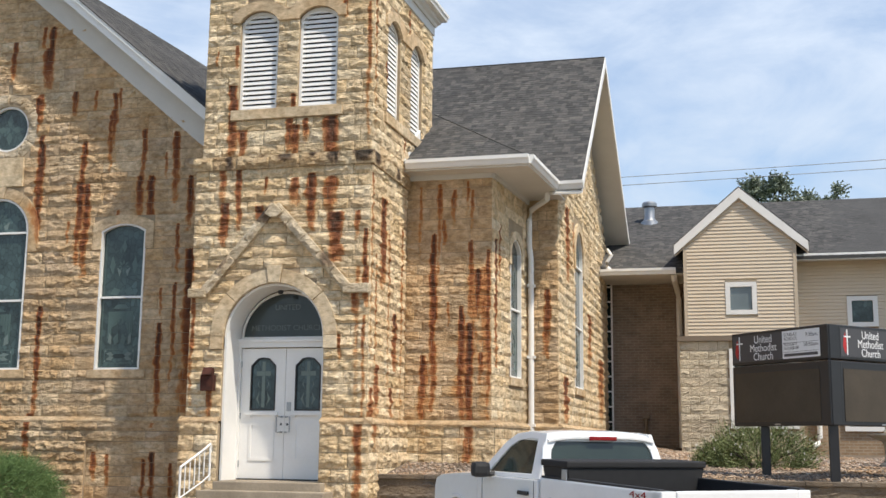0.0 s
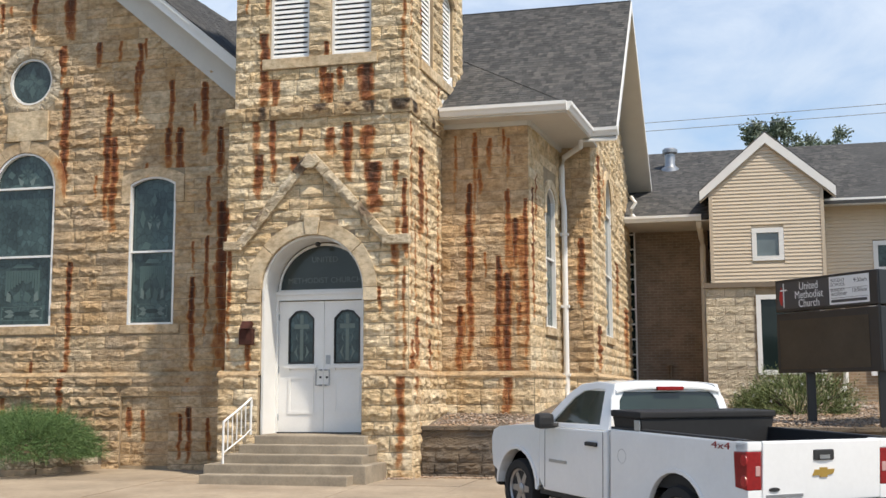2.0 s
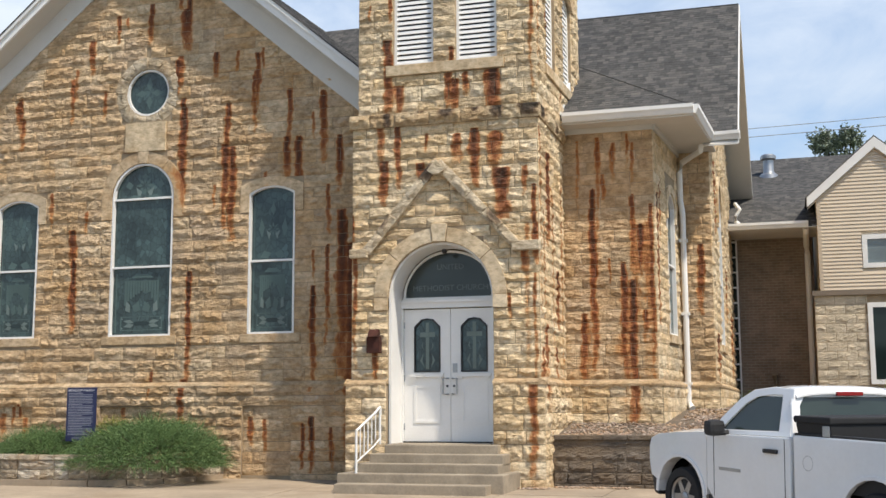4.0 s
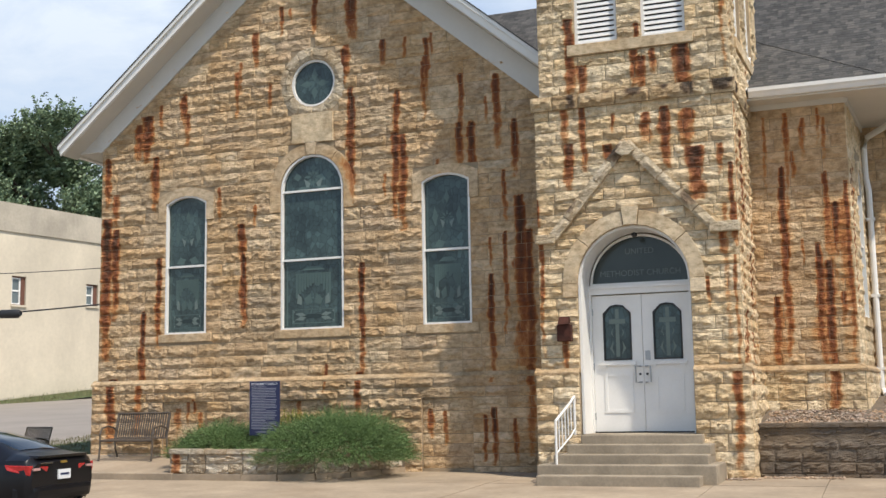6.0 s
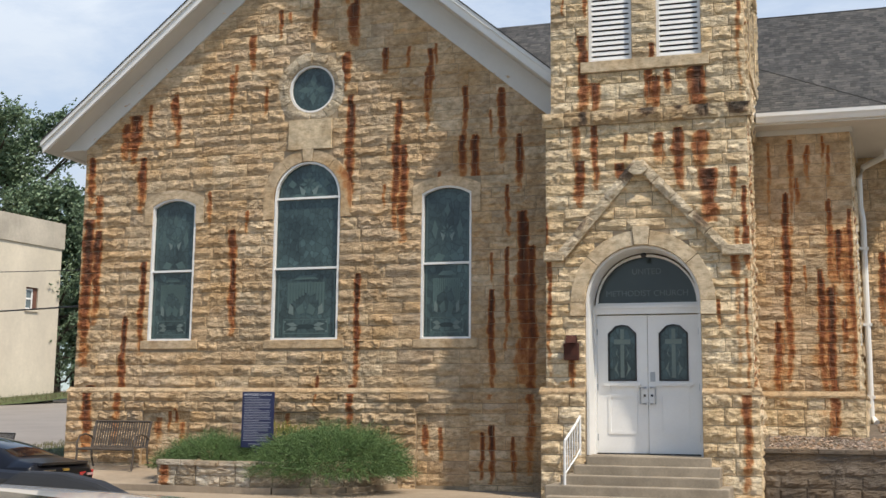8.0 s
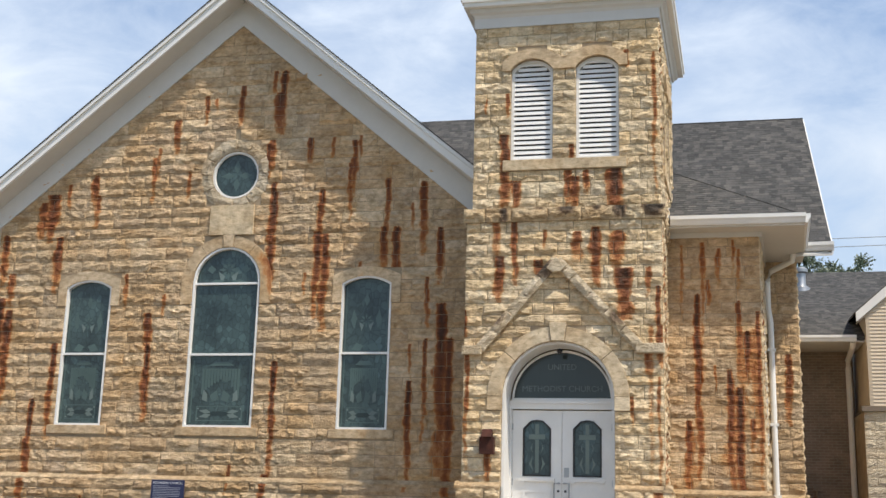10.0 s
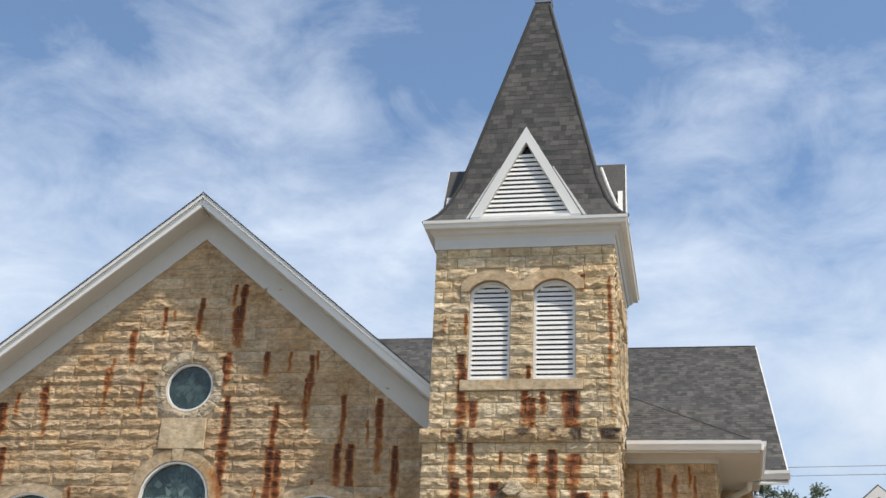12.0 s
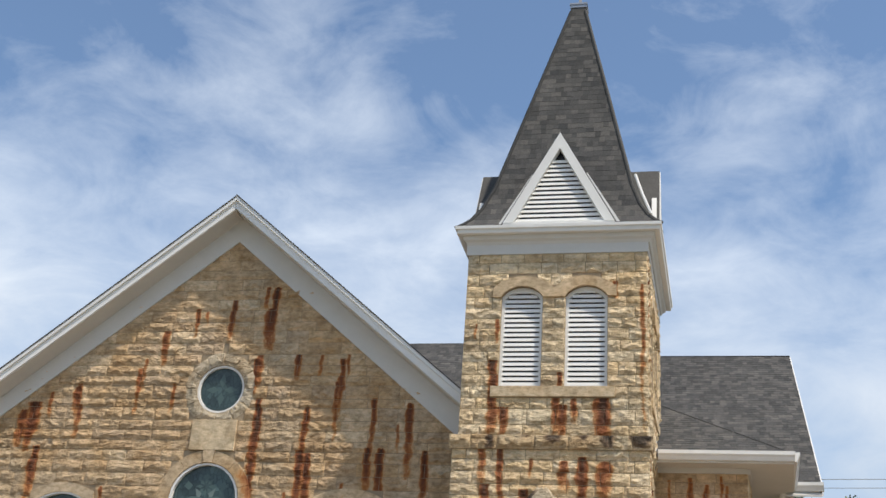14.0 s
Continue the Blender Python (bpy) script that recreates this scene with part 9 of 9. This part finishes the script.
    wheel(truck, (FA, s * 0.84, 0.4), 0.4, 0.27, s)
part("bed_floor", Shape().box(-1.1, 1.24, -0.93, 0.93, 0.74, 0.8), M_LINER, truck, "black lined bed floor")
part("bed_liner", Shape().box(-1.08, 1.2, 0.9, 0.94, 0.8, 1.345).box(-1.08, 1.2, -0.94, -0.9, 0.8, 1.345).box(1.16, 1.22, -0.9, 0.9, 0.8, 1.345), M_LINER, truck, "black bed liner")
part("rail_cap", Shape().box(-1.1, 1.24, 0.9, 0.985, 1.335, 1.362), M_PLASTIC, truck, "black bed rail cap", bevel=0.01)
part("rail_cap", Shape().box(-1.1, 1.24, -0.985, -0.9, 1.335, 1.362), M_PLASTIC, truck, "black bed rail cap", bevel=0.01)
part("bulkhead", Shape().box(1.22, 1.27, -0.95, 0.95, 0.8, 1.33), M_CARWHITE, truck)
gate = part("tailgate", Shape().prism([(-1.16, 0.72), (-1.1, 0.72), (-1.1, 1.33), (-1.15, 1.35), (-1.18, 1.34)], -0.81, 0.81, flat), M_CARWHITE, truck, "white tailgate", bevel=0.015)
part("gate_handle", Shape().box(-1.19, -1.16, -0.14, 0.14, 1.14, 1.25), M_PLASTIC, gate, "black handle recess", bevel=0.02)
part("gate_pull", Shape().box(-1.2, -1.185, -0.07, 0.07, 1.155, 1.195), M_ZINC, gate)
part("emblem", Shape().prism([(-0.13, 1.0), (-0.05, 0.985), (-0.05, 0.965), (0.05, 0.965), (0.05, 0.985), (0.15, 0.985), (0.12, 1.045), (0.05, 1.045), (0.05, 1.065), (-0.05, 1.065), (-0.05, 1.045), (-0.15, 1.045)], 1.165, 1.18, lambda u, w, d: Vector((-d, u, w))), M_GOLD, gate, "gold emblem bar")
part("gate_badge", Shape().box(-1.175, -1.165, 0.28, 0.76, 0.78, 0.81), M_ZINC, gate, "raised badge bar")
part("gate_oval", Shape().prism([(0.66 + 0.07 * math.cos(k * math.tau / 14), 0.86 + 0.022 * math.sin(k * math.tau / 14)) for k in range(14)], 1.165, 1.175, lambda u, w, d: Vector((-d, u, w))), M_PLASTIC, gate)
lettering("4x4", 0.1, M_TAIL, truck, (-0.76, 1.004, 1.25), (90, 0, 180), "CENTER", 0.002, squeeze=2.0)
bump = part("rear_bumper", Shape().prism([(-1.34, 0.5), (-1.12, 0.48), (-1.12, 0.7), (-1.36, 0.7)], -0.98, 0.98, flat), M_PLASTIC, truck, "black rear bumper", bevel=0.03)
part("bumper_step", Shape().box(-1.37, -1.14, -0.95, 0.95, 0.7, 0.72), M_PLASTIC, bump)
part("number_plate", Shape().box(-1.375, -1.36, -0.16, 0.16, 0.53, 0.68), M_SIGNWHITE, bump, "white number plate with plain bars")
part("plate_bar", Shape().box(-1.38, -1.374, -0.12, 0.12, 0.58, 0.63), M_NAVY, bump)
bonnet = Shape()
spine = [(2.84, 1.285), (3.2, 1.272), (3.5, 1.25), (3.8, 1.224), (3.98, 1.195), (4.12, 1.15), (4.19, 1.06), (4.2, 0.95)]
for x, z in spine:
    for k in range(13):
        y = -0.965 + 1.93 * k / 12
        bonnet.add([(x - 0.1 * abs(y) ** 3 * (x - 2.84) / 1.4, y, z + 0.06 * (1 - abs(y / 0.965) ** 3) + 0.01 * math.cos(y * 8.0))], [])
bonnet.f = [(j * 13 + i, j * 13 + i + 1, (j + 1) * 13 + i + 1, (j + 1) * 13 + i) for j in range(7) for i in range(12)]
part("hood", bonnet, M_CARWHITE, truck, "white hood", smooth=True)
part("grille", Shape().box(4.1, 4.2, -0.8, 0.8, 0.7, 1.1), M_PLASTIC, truck, "black grille", bevel=0.02)
part("front_bumper", Shape().hexa([(3.98, -0.985, 0.38), (4.12, -0.96, 0.4), (4.28, -0.6, 0.4), (4.28, 0.6, 0.4), (4.12, 0.96, 0.4), (3.98, 0.985, 0.38)], [(3.98, -0.99, 0.72), (4.18, -0.97, 0.72), (4.32, -0.6, 0.72), (4.32, 0.6, 0.72), (4.18, 0.97, 0.72), (3.98, 0.99, 0.72)]), M_PLASTIC, truck, "black front bumper", bevel=0.04)
cab_roof = Shape()
crown = [(1.40, 1.825), (1.46, 1.872), (1.6, 1.895), (1.85, 1.902), (2.08, 1.88), (2.2, 1.845), (2.26, 1.81)]
for x, z in crown:
    for k in range(13):
        y = -0.79 + 1.58 * k / 12
        cab_roof.add([(x, y, z - 0.055 * abs(y / 0.81) ** 4)], [])
for x, z in crown:
    for k in range(13):
        y = -0.79 + 1.58 * k / 12
        cab_roof.add([(x, y, min(z, 1.83) - 0.055 * abs(y / 0.81) ** 4 - 0.025)], [])
nr, nc = len(crown), 13
cab_roof.f = [(j * nc + i, j * nc + i + 1, (j + 1) * nc + i + 1, (j + 1) * nc + i) for j in range(nr - 1) for i in range(nc - 1)]
cab_roof.f += [(nr * nc + j * nc + i, nr * nc + (j + 1) * nc + i, nr * nc + (j + 1) * nc + i + 1, nr * nc + j * nc + i + 1) for j in range(nr - 1) for i in range(nc - 1)]
rim = [i for i in range(nc)] + [j * nc + nc - 1 for j in range(1, nr)] + [(nr - 1) * nc + i for i in range(nc - 2, -1, -1)] + [j * nc for j in range(nr - 2, 0, -1)]
cab_roof.f += [(rim[k], rim[(k + 1) % len(rim)], rim[(k + 1) % len(rim)] + nr * nc, rim[k] + nr * nc) for k in range(len(rim))]
part("roof", cab_roof, M_CARWHITE, truck, "white cab roof", smooth=True)
rw = lambda u, w, d: Vector((1.31 + (w - 1.3) * 0.26 - d, u, w))
part("rear_frame", ring_prism(Shape(), [(-0.94, 1.3), (0.94, 1.3), (0.86, 1.68), (0.78, 1.82), (-0.78, 1.82), (-0.86, 1.68)], [(-0.8, 1.36), (0.8, 1.36), (0.74, 1.66), (0.66, 1.76), (-0.66, 1.76), (-0.74, 1.66)], -0.05, 0.0, rw), M_CARWHITE, truck, bevel=0.015)
part("rear_glass", Shape().prism([(-0.8, 1.36), (0.8, 1.36), (0.69, 1.78), (-0.69, 1.78)], -0.03, -0.022, rw), M_CARGLASS, truck, "tinted rear window")
part("brake_lamp", Shape().box(1.37, 1.41, -0.2, 0.2, 1.78, 1.828), M_TAIL, truck, "red high brake lamp", bevel=0.008)
part("windscreen", Shape().hexa([(2.9, -0.82, 1.26), (2.9, 0.82, 1.26), (2.88, 0.82, 1.26), (2.88, -0.82, 1.26)], [(2.22, -0.7, 1.82), (2.22, 0.7, 1.82), (2.2, 0.7, 1.82), (2.2, -0.7, 1.82)]), M_CARGLASS, truck, "tinted windscreen")
for y in (-0.45, 0.45):
    part("seat", Shape().box(1.62, 1.8, y - 0.24, y + 0.24, 0.9, 1.42).box(1.64, 1.76, y - 0.14, y + 0.14, 1.42, 1.62), M_LINER, truck, "grey cab seat", bevel=0.03)
part("cab_floor", Shape().box(1.3, 2.9, -0.88, 0.88, 0.6, 0.72).box(2.6, 2.86, -0.85, 0.85, 0.9, 1.22), M_LINER, truck)
part("chassis", Shape().box(-1.0, 3.95, -0.5, 0.5, 0.32, 0.6), M_BLACKMETAL, truck)
tool_box = thing("tool_box", "black steel tool box lying across the truck bed", "tool box")
bpy.context.view_layer.update()
tool_box.matrix_world = truck.matrix_world @ Matrix.Translation((0.92, 0, 1.36))
part("body", Shape().hexa([(-0.26, -0.9, -0.35), (0.26, -0.9, -0.35), (0.26, 0.9, -0.35), (-0.26, 0.9, -0.35)], [(-0.28, -0.99, 0.12), (0.28, -0.99, 0.12), (0.28, 0.99, 0.12), (-0.28, 0.99, 0.12)]), M_LINER, tool_box, bevel=0.01)
part("lid", Shape().box(-0.3, 0.3, -1.01, 1.01, 0.12, 0.2), M_LINER, tool_box, "black lid", bevel=0.02)
part("latch", Shape().box(-0.27, -0.17, 0.985, 1.005, -0.02, 0.1), M_ZINC, tool_box, "metal latch plate", bevel=0.006)


def car(name, label, at, turn, scale, paint, stations, glass_side, rear_x, front_x, group="", taper=False, glass=None):
    """A car body lofted through stations (x, half width, sill, belt, roof half width, top), from rear to front."""
    c = thing(name, label, "car", at, turn, group)
    c.scale = (scale,) * 3

    def ring(st):
        x, hw, zl, zb, rh, zt = st
        half = [(hw * 0.86, zl), (hw * 0.97, zl + 0.12), (hw, (zl + zb) / 2), (hw * 0.985, zb - 0.08), (hw * 0.95, zb), (rh + (hw * 0.95 - rh) * 0.12, zb + (zt - zb) * 0.8), (rh * 0.88, zt - (zt - zb) * 0.05), (rh * 0.45, zt), (0.0, zt + 0.005)]
        return [(x, y, z) for y, z in half] + [(x, -y, z) for y, z in reversed(half[:-1])]

    fine = []
    for k in range(len(stations) - 1):
        a, b = stations[k], stations[k + 1]
        before, after = stations[max(k - 1, 0)], stations[min(k + 2, len(stations) - 1)]
        for j in range(5):
            t = j / 5
            lin = [p + (q - p) * t for p, q in zip(a, b)]
            bend = [0.5 * (2 * p + (q - o) * t + (2 * o - 5 * p + 4 * q - r) * t * t + (3 * p - o - 3 * q + r) * t ** 3) for o, p, q, r in zip(before, a, b, after)]
            fine.append((lin[0],) + tuple(0.5 * m + 0.5 * n for m, n in zip(lin[1:], bend[1:])))
    fine.append(stations[-1])
    rings = [ring(st) for st in fine]
    n = len(rings[0])
    s = Shape().add([p for rg in rings for p in rg], [(i * n + k, i * n + (k + 1) % n, (i + 1) * n + (k + 1) % n, (i + 1) * n + k) for i in range(len(rings) - 1) for k in range(n)] + [tuple(range(n)), tuple((len(rings) - 1) * n + k for k in reversed(range(n)))])
    part("body", s, paint, c, smooth=True)

    def station(x):
        for a, b in zip(stations[:-1], stations[1:]):
            if a[0] <= x <= b[0]:
                t = (x - a[0]) / (b[0] - a[0])
                return tuple(p + (q - p) * t for p, q in zip(a, b))
        return stations[-1]

    for side in (1, -1):
        for xa, xb, xc, xd in glass_side:
            g, trim = Shape(), []
            for j in range(5):
                for i in range(7):
                    v = 0.06 + 0.86 * j / 4 * ((0.4, 0.74, 0.92, 1.0, 1.0, 1.0, 1.0)[i] if taper else 1.0)
                    x = (xa + (xd - xa) * j / 4) + ((xb + (xc - xb) * j / 4) - (xa + (xd - xa) * j / 4)) * i / 6
                    st = station(x)
                    hw, zb, rh, zt = st[1], st[3], st[4], st[5]
                    y0, z0, y1, z1 = hw * 0.95, zb, rh + (hw * 0.95 - rh) * 0.12, zb + (zt - zb) * 0.8
                    g.add([(x, side * (y0 + (y1 - y0) * v + 0.012), z0 + (z1 - z0) * v + 0.004)], [])
            g.f = [(j * 7 + i, j * 7 + i + 1, (j + 1) * 7 + i + 1, (j + 1) * 7 + i) for j in range(4) for i in range(6)]
            part("side_glass", g, glass or M_CARGLASS, c, "tinted side window", smooth=True)
            edge = [g.v[i] for i in range(7)] + [g.v[j * 7 + 6] for j in range(1, 5)] + [g.v[28 + i] for i in range(5, -1, -1)] + [g.v[j * 7] for j in range(3, -1, -1)]
            part("window_trim", Shape().tube(edge, 0.011, 5), M_CHROME, c, "bright window trim")
    for x0, x1, nm in ((rear_x[0], rear_x[1], "rear_glass"), (front_x[0], front_x[1], "windscreen")):
        g = Shape()
        for i in range(7):
            x = x0 + (x1 - x0) * i / 6
            st = station(x)
            for k in range(7):
                u = -1 + 2 * k / 6
                w = st[4] * 0.86 * u
                z = st[5] - (0.05 * (st[5] - st[3]) if abs(u) > 0.9 else 0.0) + 0.012 - 0.02 * u * u
                g.add([(x, w, z)], [])
        g.f = [(j * 7 + i, j * 7 + i + 1, (j + 1) * 7 + i + 1, (j + 1) * 7 + i) for j in range(6) for i in range(6)]
        part(nm, g, glass or M_CARGLASS, c, "tinted glass", smooth=True)
    base = stations[0]
    for side in (1, -1):
        for x in (0.0, 2.83):
            wheel(c, (x, side * (base[1] * 0.88), 0.34), 0.34, 0.22, side, 5)
            # Black half disc laid on the body stands in for the shaded wheel opening.
            part("wheel_arch", Shape().prism([(x + 0.4 * math.cos(math.pi * k / 10), 0.34 + 0.4 * math.sin(math.pi * k / 10)) for k in range(11)], side * base[1] * 0.6, side * (station(x)[1] + 0.006), flat), M_BLACKMETAL, c)
    return c, station


SEDAN = [(-1.1, 0.80, 0.42, 0.92, 0.66, 0.98), (-1.0, 0.88, 0.3, 1.02, 0.70, 1.09), (-0.75, 0.92, 0.24, 1.03, 0.70, 1.13), (-0.6, 0.93, 0.22, 1.02, 0.67, 1.165), (-0.1, 0.93, 0.2, 1.0, 0.63, 1.345), (0.4, 0.93, 0.2, 0.98, 0.60, 1.47), (0.8, 0.93, 0.2, 0.97, 0.59, 1.505), (1.3, 0.93, 0.2, 0.96, 0.58, 1.50), (1.8, 0.93, 0.2, 0.95, 0.57, 1.43), (2.45, 0.92, 0.2, 0.95, 0.62, 1.08), (2.9, 0.92, 0.22, 0.9, 0.68, 0.99), (3.5, 0.88, 0.26, 0.8, 0.62, 0.86), (3.8, 0.74, 0.36, 0.66, 0.5, 0.7)]
sedan, st = car("sedan_car", "dark navy sedan with red tail lamps parked along the street", (-15.61, 13.2, -0.24), 90 + 91.8, 0.87, M_CARNAVY, SEDAN, [(-0.02, 2.25, 1.75, 0.3)], (-0.55, 0.32), (1.85, 2.4), taper=True, glass=M_SEDANGLASS)
for s in (1, -1):
    lamp_body = part("tail_lamp", Shape().hexa([(-1.10, s * 0.42, 0.83), (-1.075, s * 0.84, 0.78), (-0.72, s * 0.948, 0.87), (-0.9, s * 0.45, 0.84)], [(-1.115, s * 0.40, 0.91), (-1.085, s * 0.86, 0.945), (-0.66, s * 0.95, 0.96), (-0.9, s * 0.45, 0.95)]), M_TAILBRIGHT, sedan, "red wrap-round tail lamp", bevel=0.012)
    part("lamp_insert", Shape().box(-1.125, -1.09, min(s * 0.62, s * 0.78), max(s * 0.62, s * 0.78), 0.86, 0.9), M_TAILCLEAR, lamp_body, "pale lamp insert")
    part("exhaust_tip", Shape().tube([(-1.12, s * 0.55, 0.3), (-1.0, s * 0.55, 0.3)], 0.05, 10), M_CHROME, sedan)
part("trunk_lip", Shape().hexa([(-1.08, -0.66, 1.04), (-0.93, -0.7, 1.07), (-0.93, 0.7, 1.07), (-1.08, 0.66, 1.04)], [(-1.115, -0.64, 1.095), (-0.92, -0.68, 1.105), (-0.92, 0.68, 1.105), (-1.115, 0.64, 1.095)]), M_CARNAVY, sedan, "trunk lip", bevel=0.018)
part("rear_bumper", Shape().hexa([(-1.12, -0.74, 0.36), (-0.8, -0.93, 0.3), (-0.8, 0.93, 0.3), (-1.12, 0.74, 0.36)], [(-1.15, -0.76, 0.6), (-0.8, -0.935, 0.64), (-0.8, 0.935, 0.64), (-1.15, 0.76, 0.6)]), M_CARNAVY, sedan, "dark rear bumper", bevel=0.08)
part("number_plate", Shape().box(-1.135, -1.11, -0.16, 0.16, 0.69, 0.85), M_SIGNWHITE, sedan, "white number plate with plain bars")
part("plate_bar", Shape().box(-1.14, -1.134, -0.11, 0.11, 0.755, 0.79), M_NAVY, sedan)
part("emblem", Shape().prism([(-0.08, 0.955), (0.08, 0.955), (0.1, 0.995), (-0.06, 0.995)], 1.105, 1.125, lambda u, w, d: Vector((-d, u, w))), M_GOLD, sedan, "gold emblem bar")
part("badge", Shape().box(-1.125, -1.1, 0.3, 0.62, 0.96, 0.985), M_CHROME, sedan)
part("aerial_fin", Shape().hexa([(0.42, -0.02, 1.46), (0.68, -0.03, 1.485), (0.68, 0.03, 1.485), (0.42, 0.02, 1.46)], [(0.42, -0.008, 1.56), (0.49, -0.008, 1.56), (0.49, 0.008, 1.56), (0.42, 0.008, 1.56)]), M_PLASTIC, sedan, "black roof fin", bevel=0.006)

HATCH = [(-1.12, 0.78, 0.42, 0.98, 0.6, 1.14), (-1.0, 0.88, 0.3, 1.02, 0.64, 1.31), (-0.7, 0.92, 0.24, 1.02, 0.66, 1.45), (-0.4, 0.92, 0.24, 1.02, 0.66, 1.492), (0.0, 0.92, 0.22, 1.0, 0.66, 1.512), (0.7, 0.92, 0.2, 0.98, 0.66, 1.52), (1.4, 0.92, 0.2, 0.96, 0.66, 1.5), (1.85, 0.92, 0.2, 0.95, 0.64, 1.42), (2.5, 0.91, 0.2, 0.95, 0.66, 1.08), (3.0, 0.9, 0.22, 0.9, 0.68, 0.98), (3.5, 0.86, 0.28, 0.8, 0.6, 0.85), (3.75, 0.7, 0.4, 0.66, 0.5, 0.7)]
white_car, st = car("estate_car", "white estate car with black raised roof rails, parked along the street", (-6.58, 1.119, -0.289), 186, 1.0, M_CARWHITE, HATCH, [(-0.45, 0.75, 0.7, -0.3), (0.82, 2.3, 1.8, 0.8)], (-1.11, -1.02), (1.9, 2.45))
for s in (1, -1):
    rail_bar = part("roof_rail", Shape().tube([(-0.06, s * 0.55, 1.50), (0.5, s * 0.55, 1.535), (1.4, s * 0.55, 1.525), (1.6, s * 0.55, 1.48)], 0.022, 8), M_BLACKMETAL, white_car, "black roof rail", smooth=True)
    part("rail_strip", Shape().tube([(0.0, s * 0.574, 1.508), (0.5, s * 0.574, 1.54), (1.4, s * 0.574, 1.53)], 0.006, 5), M_ALLOY, rail_bar, "bright strip")
    part("rail_foot", Shape().prism([(-0.4, 1.42), (-0.33, 1.45), (-0.2, 1.505), (-0.1, 1.525), (0.02, 1.528), (0.08, 1.49), (0.2, 1.45)], s * 0.52, s * 0.585, flat), M_PLASTIC, white_car, "black rail foot", bevel=0.012)
    part("tail_lamp", Shape().box(-1.14, -0.96, min(s * 0.6, s * 0.84), max(s * 0.6, s * 0.84), 0.8, 1.0), M_TAIL, white_car, "red tail lamp", bevel=0.02)
sunroof = Shape()
for i in range(9):
    x = -0.72 + 1.9 * i / 8
    station_here = next(((a, b) for a, b in zip(HATCH[:-1], HATCH[1:]) if a[0] <= x <= b[0]))
    (xa, *_, za), (xb, *_, zb) = station_here
    z = za + (zb - za) * (x - xa) / (xb - xa)
    for k in range(7):
        u = -1 + 2 * k / 6
        sunroof.add([(x, (0.225 if 0 < i < 8 else 0.16) * u + 0.175, z + 0.013 - 0.004 * u * u)], [])
sunroof.f = [(j * 7 + i, j * 7 + i + 1, (j + 1) * 7 + i + 1, (j + 1) * 7 + i) for j in range(8) for i in range(6)]
part("sunroof", sunroof, M_SUNROOF, white_car, "dark glass sunroof", smooth=True)
